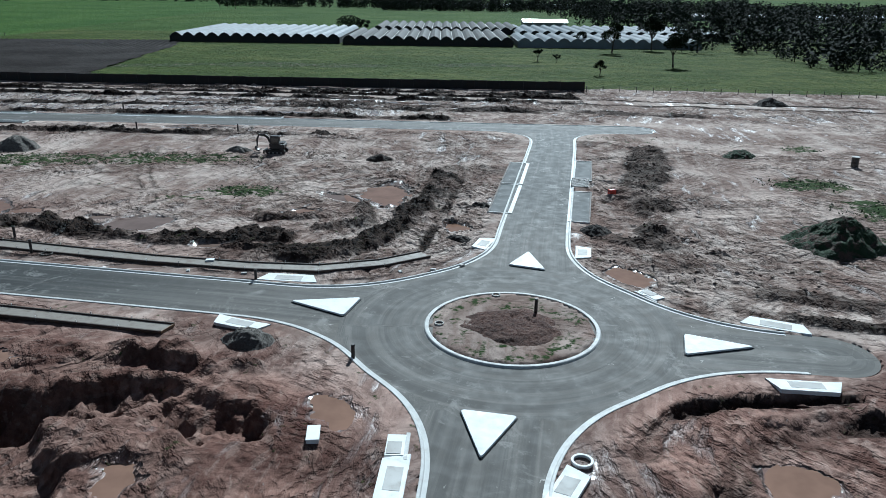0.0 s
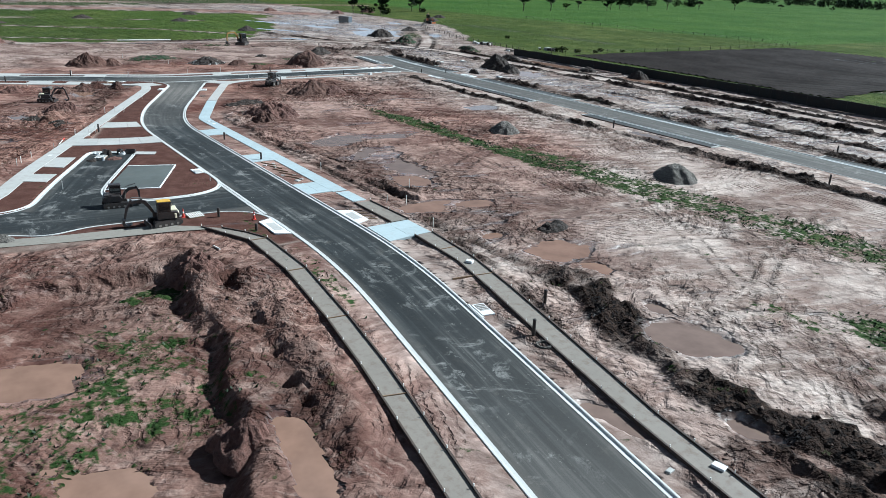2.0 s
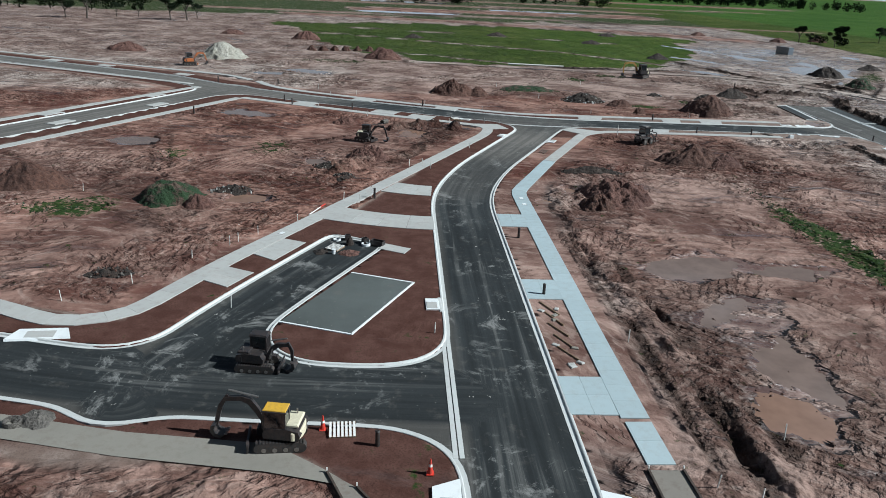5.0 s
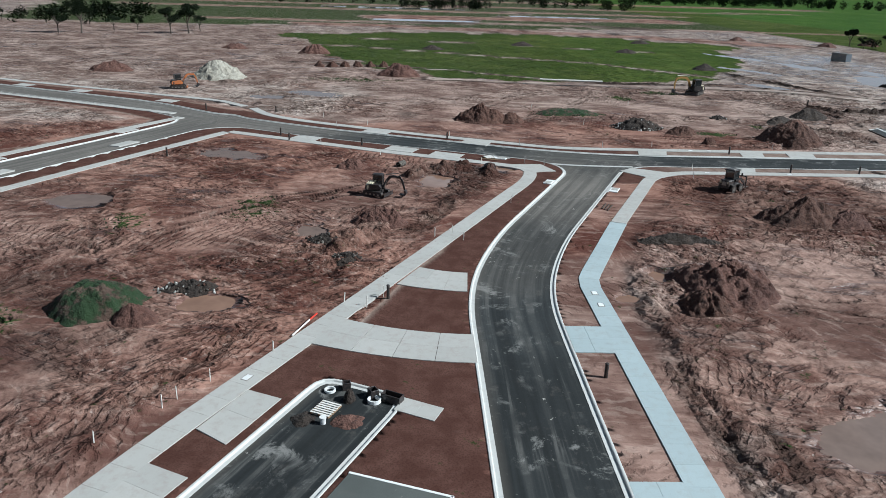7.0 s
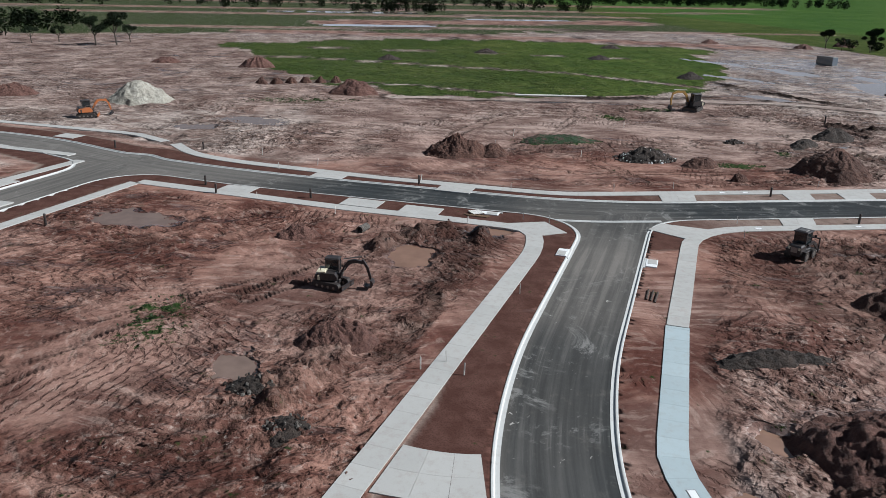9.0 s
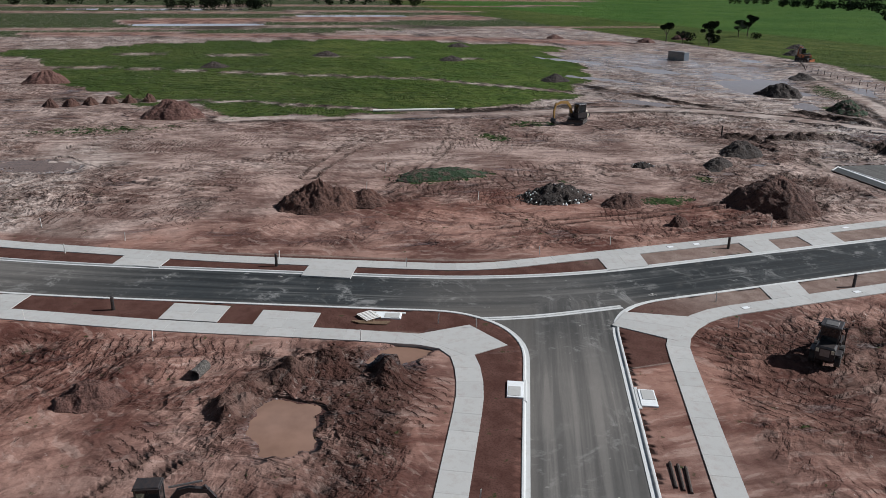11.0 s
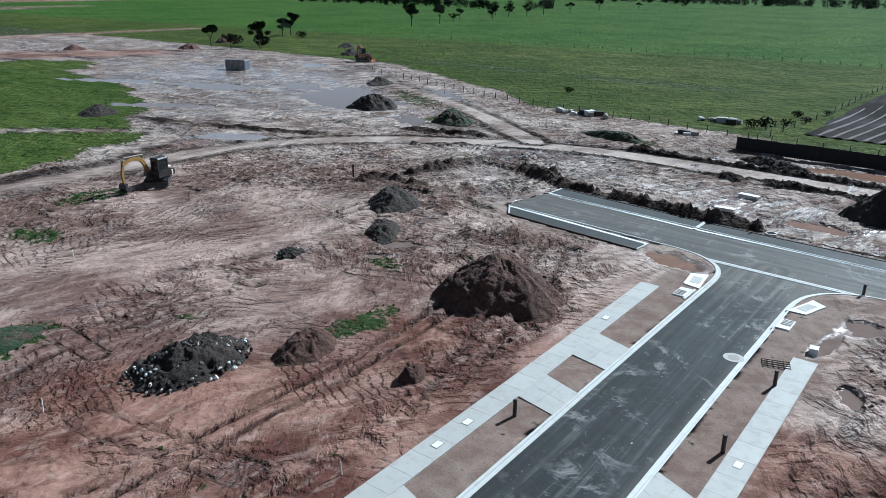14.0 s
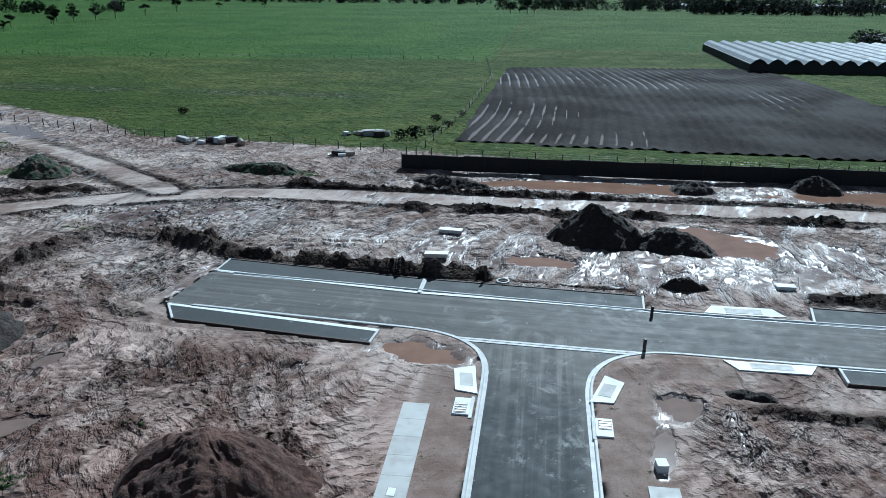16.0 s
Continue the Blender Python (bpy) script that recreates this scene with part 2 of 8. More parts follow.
    c = mix(nt, calc(nt, "MULTIPLY", mapr(nt, small, 0.43, 0.36, 0, 0.55), mapr(nt, tilth, 0.2, 0.8, 0.15, 1.0)), c, mix(nt, 0.5, c, (0.58, 0.48, 0.42)))
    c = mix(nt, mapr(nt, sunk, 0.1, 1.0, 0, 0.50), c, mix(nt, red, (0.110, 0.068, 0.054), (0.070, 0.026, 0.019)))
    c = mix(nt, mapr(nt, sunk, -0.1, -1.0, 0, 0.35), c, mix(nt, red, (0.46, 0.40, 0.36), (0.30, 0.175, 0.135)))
    # groove shade painted dark, as bump alone casts no shadow
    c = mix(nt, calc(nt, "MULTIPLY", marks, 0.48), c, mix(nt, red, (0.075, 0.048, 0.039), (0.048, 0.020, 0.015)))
    c = mix(nt, mapr(nt, fine, 0.60, 0.68, 0, 0.35), c, mix(nt, 0.6, c, (0.030, 0.016, 0.012)))
    c = mix(nt, calc(nt, "MULTIPLY", flecks(nt, warped(nt, p, 2.0, 0.8), 1.1, 0.10), mapr(nt, tilth, 0.1, 0.6, 0.2, 0.6)), c, (0.50, 0.44, 0.40))
    # finished beds beside the paths
    bed = mix(nt, mapr(nt, mid, 0.40, 0.60), (0.068, 0.032, 0.025), (0.098, 0.050, 0.040))
    bed = mix(nt, mapr(nt, fine, 0.48, 0.62, 0, 0.5), bed, (0.040, 0.019, 0.015))
    bare = mix(nt, mapr(nt, mid, 0.40, 0.60), (0.165, 0.118, 0.098), (0.235, 0.178, 0.152))
    bare = mix(nt, mapr(nt, fine, 0.50, 0.62, 0, 0.4), bare, (0.09, 0.062, 0.050))
    c = mix(nt, mapr(nt, mulch, 0.05, 0.5), c, mix(nt, mapr(nt, mulch, 0.6, 1.0), bare, bed))
    # near-black: dark soil, and shade painted into trenches, ruts and troughs
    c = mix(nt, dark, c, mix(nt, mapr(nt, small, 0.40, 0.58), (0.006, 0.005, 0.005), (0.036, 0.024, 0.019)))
    # grass and weeds
    weed = mix(nt, mapr(nt, mid, 0.38, 0.62), (0.018, 0.032, 0.009), (0.044, 0.062, 0.022))
    meadow = mix(nt, mapr(nt, huge, 0.40, 0.60), (0.048, 0.072, 0.012), (0.095, 0.112, 0.028))
    meadow = mix(nt, mapr(nt, big, 0.46, 0.58, 0, 0.7), meadow, (0.034, 0.054, 0.010))
    meadow = mix(nt, mapr(nt, soft, 0.47, 0.38, 0, 0.5), meadow, (0.105, 0.105, 0.034))
    lush = mix(nt, mapr(nt, huge, 0.40, 0.60), (0.036, 0.086, 0.014), (0.060, 0.112, 0.020))
    lush = mix(nt, mapr(nt, streak, 0.53, 0.60, 0, 0.35), lush, (0.016, 0.050, 0.009))
    blades = mix(nt, mapr(nt, pasture, 0.0, 1.0), weed, meadow)
    blades = mix(nt, mapr(nt, pasture, 1.0, 2.0), blades, lush)
    blades = mix(nt, mapr(nt, soft, 0.50, 0.62, 0, 0.35), blades, mix(nt, 0.5, blades, (0.12, 0.12, 0.035)))
    rank = mapr(nt, pasture, 1.0, 2.0, 1.0, 0.35)
    blades = mix(nt, calc(nt, "MULTIPLY", mapr(nt, mid, 0.53, 0.61, 0, 0.6), rank), blades, (0.020, 0.040, 0.010))
    blades = mix(nt, calc(nt, "MULTIPLY", mapr(nt, small, 0.5, 0.60, 0, 0.65), rank), blades, (0.013, 0.030, 0.007))
    blades = mix(nt, mapr(nt, fine, 0.55, 0.68, 0, 0.5), blades, (0.014, 0.032, 0.008))
    edge = calc(nt, "ADD", grass, calc(nt, "MULTIPLY", mapr(nt, pasture, 0.2, 0.8), 0.38))
    edge = calc(nt, "ADD", edge, calc(nt, "MULTIPLY", calc(nt, "SUBTRACT", mid, 0.5), 2.6))
    edge = calc(nt, "ADD", edge, calc(nt, "MULTIPLY", calc(nt, "SUBTRACT", small, 0.5), 2.2))
    cover = mapr(nt, edge, 0.50, 0.85)
    c = mix(nt, cover, c, blades)
    nt.links.new(c, sh.inputs["Base Color"])
    gloss = calc(nt, "ADD", wet, calc(nt, "MULTIPLY", calc(nt, "SUBTRACT", soft, 0.5), 2.4))
    gloss = calc(nt, "SUBTRACT", gloss, cover)
    nt.links.new(mapr(nt, gloss, 0.48, 0.84, 0.92, 0.17), sh.inputs["Roughness"])
    nt.links.new(mapr(nt, gloss, 0.42, 0.78, 0.05, 0.60), sh.inputs["Specular IOR Level"])
    # relief
    rise = calc(nt, "ADD", calc(nt, "MULTIPLY", mid, 0.6), calc(nt, "MULTIPLY", small, 0.40))
    rise = calc(nt, "ADD", calc(nt, "MULTIPLY", rise, mapr(nt, tilth, 0.1, 0.9, 0.16, 1.6)), calc(nt, "MULTIPLY", fine, 0.03))
    rise = calc(nt, "ADD", rise, calc(nt, "MULTIPLY", calc(nt, "MULTIPLY", steps, work), 0.20))
    rise = calc(nt, "ADD", rise, calc(nt, "MULTIPLY", streak, mapr(nt, tilth, 0.05, 0.5, 0.16, 0.30)))
    rise = calc(nt, "SUBTRACT", rise, calc(nt, "MULTIPLY", marks, 0.22))
    calm = calc(nt, "MULTIPLY", mapr(nt, gloss, 0.50, 0.78, 1.0, 0.12), mapr(nt, mulch, 0.05, 0.5, 1.0, 0.12))
    bump(nt, sh, calc(nt, "MULTIPLY", rise, calm), 1.0, 0.5)
    return m


EARTH = make_ground()
ASPHALT = make_asphalt("asphalt", (0.046, 0.049, 0.050))
ASPHALT_ROAD = make_asphalt("street_asphalt", (0.025, 0.0275, 0.0285), True)
ASPHALT_NEW = make_asphalt("fresh_asphalt", (0.028, 0.030, 0.032))
CONCRETE = make_concrete("concrete", (0.415, 0.405, 0.385), amount=0.45)
CONCRETE_NEW = make_concrete("new_concrete", (0.37, 0.435, 0.455), amount=0.3)
PAD_GREY = make_asphalt("grey_asphalt", (0.085, 0.092, 0.088))
KERB = make_concrete("kerb_concrete", (0.53, 0.53, 0.515), amount=0.35)
WHITE = make_concrete("white_concrete", (0.74, 0.75, 0.75), amount=0.25)
BED = make_concrete("muddy_path_bed", (0.215, 0.188, 0.160), stain=(0.115, 0.072, 0.055), amount=0.9)
BASE = make_concrete("crushed_rock", (0.225, 0.205, 0.175), stain=(0.16, 0.125, 0.10), amount=0.7)
WATER_MUD = make_water("muddy_water", (0.24, 0.145, 0.105))
WATER_PALE = make_water("pale_water", (0.19, 0.135, 0.112))
SOIL_BROWN = soil("brown_soil", (0.062, 0.026, 0.017), (0.150, 0.072, 0.050))
SOIL_RED = soil("red_soil", (0.085, 0.036, 0.027), (0.190, 0.095, 0.072))
SOIL_DARK = soil("dark_soil", (0.020, 0.014, 0.011), (0.062, 0.041, 0.031))
SOIL_GREY = soil("grey_gravel", (0.12, 0.105, 0.092), (0.24, 0.215, 0.19), grain=6.0)
SOIL_WHITE = soil("pale_sand", (0.36, 0.33, 0.27), (0.55, 0.52, 0.45), grain=4.0)
SOIL_WEEDY = soil("weedy_soil", (0.065, 0.040, 0.030), (0.15, 0.09, 0.065), green=(0.009, 0.023, 0.006), cover=0.50)
BLACK = plain("black_paint", (0.020, 0.020, 0.022), 0.4)
RUBBER = plain("track_rubber", (0.022, 0.021, 0.020), 0.75)
OCHRE = plain("muddy_yellow", (0.30, 0.17, 0.03), 0.5, wear=0.8)
YELLOW = plain("machine_yellow", (0.62, 0.36, 0.035), 0.4)
CREAM = plain("machine_cream", (0.66, 0.60, 0.44), 0.4)
ORANGE = plain("machine_orange", (0.36, 0.11, 0.03), 0.45)
STEEL = plain("worn_steel", (0.30, 0.28, 0.26), 0.4, 0.8)
TIMBER = plain("form_timber", (0.22, 0.145, 0.085), 0.8, wear=0.5)
DARK_TIMBER = plain("wet_timber", (0.034, 0.024, 0.019), 0.75, wear=0.5)
STAKE = plain("white_stake", (0.74, 0.72, 0.68), 0.6)
CLOTH = plain("black_shade_cloth", (0.008, 0.009, 0.009), 0.85, wear=0.15, scale=0.6)
POST = plain("dark_post", (0.014, 0.012, 0.012), 0.6)
RED_PLASTIC = plain("red_plastic", (0.55, 0.035, 0.02), 0.45)
GLASS, _nt, _sh = nodes_of("tinted_glass")
_sh.inputs["Base Color"].default_value, _sh.inputs["Roughness"].default_value = (0.012, 0.016, 0.018, 1), 0.06
_sh.inputs["Specular IOR Level"].default_value = 0.8


# fair-weather cloud over the whole sky
def clouds(nt):
    way = nt.nodes.new("ShaderNodeSeparateXYZ")
    nt.links.new(nt.nodes.new("ShaderNodeTexCoord").outputs["Generated"], way.inputs[0])
    high = calc(nt, "ADD", calc(nt, "ABSOLUTE", way.outputs["Z"]), 0.12)
    flat = nt.nodes.new("ShaderNodeCombineXYZ")
    nt.links.new(calc(nt, "DIVIDE", way.outputs["X"], high), flat.inputs["X"])
    nt.links.new(calc(nt, "DIVIDE", way.outputs["Y"], high), flat.inputs["Y"])
    puff = mapr(nt, noise_node(nt, flat.outputs[0], 0.9, 7, 0.6), 0.56, 0.66)
    puff = calc(nt, "MAXIMUM", puff, mapr(nt, way.outputs["Z"], 0.22, 0.04, 0, 0.9))
    blue = mix(nt, 1.0, sky.outputs[0], (SKY_STRENGTH,) * 3, "MULTIPLY")
    nt.links.new(mix(nt, puff, blue, (0.44, 0.48, 0.54)), background.inputs["Color"])


clouds(world.node_tree)


# ---- numbers on the plan ----
CHANCE = np.random.RandomState(17).uniform(0, 1, 65536)


def lattice(ix, iy, seed):
    return CHANCE[(((ix + seed * 37) & 255) << 8) | ((iy + seed * 91) & 255)]


def value_noise(x, y, seed):
    ix, iy = np.floor(x).astype(np.int32), np.floor(y).astype(np.int32)
    fx, fy = x - ix, y - iy
    fx, fy = fx * fx * (3 - 2 * fx), fy * fy * (3 - 2 * fy)
    a, b = lattice(ix, iy, seed), lattice(ix + 1, iy, seed)
    c, d = lattice(ix, iy + 1, seed), lattice(ix + 1, iy + 1, seed)
    return (a * (1 - fx) + b * fx) * (1 - fy) + (c * (1 - fx) + d * fx) * fy


def fbm(x, y, size, octaves=4, seed=0, gain=0.5):
    """Noise about 0, within -1 to 1, whose largest lumps are size metres."""
    total, weight, out = 0.0, 1.0, 0.0
    c, s = math.cos(0.6), math.sin(0.6)
    x, y = x / size, y / size
    for i in range(octaves):
        out = out + weight * (value_noise(x, y, seed + i) * 2 - 1)
        total += weight
        weight *= gain
        x, y = (x * c - y * s) * 2.03 + 11.3, (x * s + y * c) * 2.03 - 5.7
    return out / total


def step(a, b, v):
    t = np.clip((v - a) / (b - a), 0, 1)
    return t * t * (3 - 2 * t)


def to_line(x, y, pts):
    """Distance to a polyline."""
    best = np.full(np.shape(x), 1e9)
    for (ax, ay), (bx, by) in zip(pts, pts[1:]):
        dx, dy = bx - ax, by - ay
        t = np.clip(((x - ax) * dx + (y - ay) * dy) / (dx * dx + dy * dy + 1e-9), 0, 1)
        best = np.minimum(best, (x - ax - t * dx) ** 2 + (y - ay - t * dy) ** 2)
    return np.sqrt(best)


def near_line(x, y, pts, reach):
    """Distance to a polyline, worked out within reach alone."""
    px, py = [p[0] for p in pts], [p[1] for p in pts]
    out = np.full(np.shape(x), 1e3)
    ok = (x > min(px) - reach) & (x < max(px) + reach) & (y > min(py) - reach) & (y < max(py) + reach)
    if ok.any():
        out[ok] = to_line(x[ok], y[ok], pts)
    return out


def inside(x, y, poly):
    """Signed distance to a polygon, negative within."""
    d = to_line(x, y, list(poly) + [poly[0]])
    odd = np.zeros(np.shape(x), bool)
    for (ax, ay), (bx, by) in zip(poly, list(poly[1:]) + [poly[0]]):
        if ay != by:
            odd ^= ((ay > y) != (by > y)) & (x < (bx - ax) * (y - ay) / (by - ay) + ax)
    return np.where(odd, -d, d)


def rounded(pts, radius, n=7):
    """A polyline with its corners turned into arcs."""
    out = [pts[0]]
    for a, b, c in zip(pts, pts[1:], pts[2:]):
        a, b, c = Vector(a), Vector(b), Vector(c)
        u, v = (a - b), (c - b)
        r = min(radius, u.length * 0.48, v.length * 0.48)
        p, q = b + u.normalized() * r, b + v.normalized() * r
        out += [tuple(p.lerp(b, t).lerp(b.lerp(q, t), t)) for t in (i / n for i in range(n + 1))]
    return out + [pts[-1]]


# ---- streets, as centre lines and half widths ----
HUB, ISLAND_R = (5.4, 51.3), 6.5
MAIN = rounded([(HUB[0] - 8, 53.4), (-14, 55.8), (-35, 59.7), (-56, 63.5), (-124, 63.4), (-137, 67.0), (-171.5, 82.2)], 9)
CROSS = rounded([(-174.0, 140), (-173.8, 118), (-173.1, 80), (-189.5, 37.4), (-201, 17), (-212, 4), (-229, -33), (-262, -100)], 12)
SIDE = rounded([(-200, 21), (-178, 11.6), (-100, -25)], 8)
BRANCH = rounded([(-79.5, 62), (-80.2, 46), (-81.6, 36), (-90, 4), (-100, -40)], 10)
LANE = rounded([(-79, 40.5), (-91.5, 45.1), (-107.9, 52.6)], 8)
FAR = rounded([(-205, 145.6), (-166, 142.2), (-100, 140.6), (-44, 138.2), (17, 134.4), (34, 133.5)], 15)
NORTH = rounded([(7.8, 62), (9.2, 72), (18.2, 122), (19.5, 134)], 10)
SOUTH = [(4.6, 44), (2.2, 31), (0.5, -20)]
EAST = [(12, 49.5), (27.2, 47.2)]
STREETS = [(MAIN, 3.35), (CROSS, 3.5), (SIDE, 3.6), (BRANCH, 3.45), (LANE, 2.95), (FAR, 3.7), (NORTH, 3.55), (SOUTH, 3.1), (EAST, 3.1)]
# where two streets meet: centre, reach and the radius of the kerb's turn
JUNCTIONS = [((-171, 80), 22, 6.5), ((-174, 138), 20, 5.5), ((-80, 59), 12.5, 4.6), ((-83, 41.5), 9.5, 3.2), ((-200, 20), 20, 6.0),
             ((17, 131), 20, 7.0), ((5.4, 51.3), 32, 13.0)]
G0X, G0Y, G1X, G1Y, GRES = -270.0, -100.0, 64.0, 165.0, 0.5
GX, GY = np.arange(G0X, G1X + 0.1, GRES), np.arange(G0Y, G1Y + 0.1, GRES)


def street_field():
    """Signed distance to the kerb line on a grid, with rounded kerb returns."""
    X, Y = np.meshgrid(GX, GY, indexing="ij")
    d = np.hypot(X - HUB[0], Y - HUB[1]) - 12.4
    for pts, half in STREETS:
        d = np.minimum(d, to_line(X, Y, pts) - half)
    for end, way in (((-204.6, 145.6), (-1, 0.1)), ((27.2, 47.2), (1, -0.15)), ((-108.0, 52.65), (-0.9, 0.43))):
        w = Vector(way).normalized()
        near = np.hypot(X - end[0], Y - end[1]) < 7
        d = np.where(near, np.maximum(d, (X - end[0]) * w.x + (Y - end[1]) * w.y), d)
    base = d.copy()
    for (cx, cy), reach, r in JUNCTIONS:
        wide = (np.abs(GX - cx) < reach + r + 3), (np.abs(GY - cy) < reach + r + 3)
        sub = base[np.ix_(*wide)] - r + 1.3e-4
        sx, sy = GX[wide[0]], GY[wide[1]]
        rim = []
        i, j = np.nonzero(sub[:-1] * sub[1:] < 0)
        t = sub[i, j] / (sub[i, j] - sub[i + 1, j])
        rim.append(np.stack([sx[i] + t * GRES, sy[j]], 1))
        i, j = np.nonzero(sub[:, :-1] * sub[:, 1:] < 0)
        t = sub[i, j] / (sub[i, j] - sub[i, j + 1])
        rim.append(np.stack([sx[i], sy[j] + t * GRES], 1))
        rim = np.concatenate(rim)
        box = np.nonzero(np.abs(GX - cx) < reach)[0], np.nonzero(np.abs(GY - cy) < reach)[0]
        bx, by = np.meshgrid(GX[box[0]], GY[box[1]], indexing="ij")
        old = base[np.ix_(*box)]
        near = (old < r) & (old > -1.5)
        px, py = bx[near], by[near]
        if len(px) == 0 or len(rim) == 0:
            continue
        gap = np.concatenate([np.sqrt(((px[k:k + 800, None] - rim[None, :, 0]) ** 2 + (py[k:k + 800, None] - rim[None, :, 1]) ** 2).min(1)) for k in range(0, len(px), 800)])
        new_d = old.copy()
        new_d[near] = np.minimum(old[near], r - gap)
        d[np.ix_(*box)] = np.minimum(d[np.ix_(*box)], new_d)
    return d


STREET_D = street_field()


def street_distance(x, y):
    """The field above, read anywhere; far off it is large."""
    u, v = np.clip((x - G0X) / GRES, 0, len(GX) - 1.001), np.clip((y - G0Y) / GRES, 0, len(GY) - 1.001)
    i, j = u.astype(int), v.astype(int)
    fu, fv = u - i, v - j
    d = (STREET_D[i, j] * (1 - fu) + STREET_D[i + 1, j] * fu) * (1 - fv) + (STREET_D[i, j + 1] * (1 - fu) + STREET_D[i + 1, j + 1] * fu) * fv
    away = np.maximum(np.maximum(G0X - x, x - G1X), np.maximum(G0Y - y, y - G1Y))
    return np.where(away > 0, np.maximum(d, 0) + away + 5, d)


# footpaths, path beds and bays that lie on the ground
PATH_FRESH = rounded([(-77.4, 70.75), (-126.4, 70.55), (-143.0, 77.4)], 1.5)
PATH_NORTH = rounded([(-143.1, 77.45), (-163.6, 86.9), (-166.3, 91.5), (-166.9, 122.5)], 3.5)
PATH_WEST = rounded([(-181.4, 129), (-180.9, 107), (-180.5, 77.5), (-188.8, 56.0), (-198.5, 35.7), (-203.4, 28.6), (-210.5, 24.6)], 4)
PATH_NEAR = rounded([(-187.6, 25.6), (-181.3, 38.9), (-175.3, 51.5), (-171.2, 62.0), (-167.0, 71.4), (-161.0, 70.2), (-128.0, 54.5), (-101.0, 41.4), (-90.2, 37.0),
                     (-88.6, 32.6), (-92.2, 25.5), (-104, -10)], 4.5)
PATH_SIDE = [(-187.2, 25.2), (-155.8, 10.4), (-110, -11)]
PATH_SIDE_NORTH = [(-199.4, 14.4), (-174.5, 2.4), (-110, -28)]
PATH_CROSS_SOUTH = [(-203.0, 12.0), (-216.5, -17.5), (-240, -70)]
PATH_CROSS_NORTH = [(-212.5, 22.5), (-218.5, 16.5), (-237.5, -28.5), (-258, -75)]
N_OUT = [(-72.4, 71.9), (-64.8, 72.2), (-60.2, 72.1), (-52.5, 71.5), (-45.4, 70.1), (-36, 67.9), (-26, 65.5), (-17, 64.0), (-10.8, 63.6), (-5.6, 65.1), (-1.9, 67.5)]
N_IN = [(-72.4, 70.0), (-64.8, 70.1), (-60.2, 70.1), (-52.5, 69.7), (-45.8, 68.3), (-36.5, 66.1), (-26.4, 63.9), (-17.2, 62.3), (-10.6, 61.9), (-5.0, 63.6), (-0.9, 66.2)]
S_OUT = [(-72.0, 53.1), (-69.0, 54.4), (-66.2, 55.7), (-57.5, 55.7), (-47.4, 54.5), (-40, 53.3), (-30, 51.4), (-20, 49.4)]
S_IN = [(-70.8, 54.7), (-68.6, 56.2), (-66.0, 57.4), (-57.3, 57.4), (-47.2, 56.1), (-39.6, 54.9), (-29.6, 52.9), (-19.5, 50.8)]
BED_LINES = [[((p[0] + q[0]) / 2, (p[1] + q[1]) / 2) for p, q in zip(a, b)] for a, b in ((N_OUT, N_IN), (S_OUT, S_IN))]
LEVEL_LINES = [PATH_FRESH, PATH_NORTH, PATH_WEST, PATH_NEAR, PATH_SIDE, PATH_SIDE_NORTH, PATH_CROSS_SOUTH, PATH_CROSS_NORTH, [(-64.8, 71), (-60, 71)], [(-73, 70.9), (-77, 70.8)]] + BED_LINES
BAYS = [
    [(-203.9, 149.5), (-184.4, 147.1), (-184.4, 150.3), (-203.8, 152.6)],
    [(-184.2, 147.1), (-165.4, 146.2), (-165.2, 149.2), (-184.2, 150.3)],
    [(-204.6, 141.6), (-186.2, 139.2), (-186.4, 137.0), (-202.9, 138.9)],
    [(-152.2, 145.7), (-118, 144.9), (-118, 147.4), (-151.6, 148.7)],
    [(-152.9, 138.0), (-120, 137.2), (-120, 134.8), (-153.0, 135.8)],
    [(-106, 144.4), (-78, 143.2), (-78, 145.6), (-106, 146.8)],
    [(-104, 136.8), (-74, 135.6), (-74, 133.2), (-104, 134.4)],
    [(-62, 142.6), (-30, 140.9), (-30, 143.2), (-62, 145.0)],
    [(12.4, 106.3), (10.2, 94.2), (7.7, 94.6), (9.9, 106.6)],
    [(10.1, 93.6), (7.7, 81.0), (5.3, 81.4), (7.6, 94.0)],
    [(19.4, 108.2), (17.2, 96.6), (19.6, 96.2), (21.8, 107.8)],
    [(16.2, 90.8), (13.9, 78.2), (16.0, 77.8), (18.5, 90.4)],
]


# ---- mesh helpers ----
def mesh_object(name, verts, faces, material, parent=None, label="", smooth=False):
    me = bpy.data.meshes.new(name)
    me.from_pydata([tuple(v) for v in verts], [], [tuple(f) for f in faces])
    me.materials.append(material)
    if smooth:
        me.polygons.foreach_set("use_smooth", np.ones(len(me.polygons), bool))
    ob = new(name, me)
    if parent:
        ob.parent = parent
    if label:
        tagged(ob, label)
    return ob


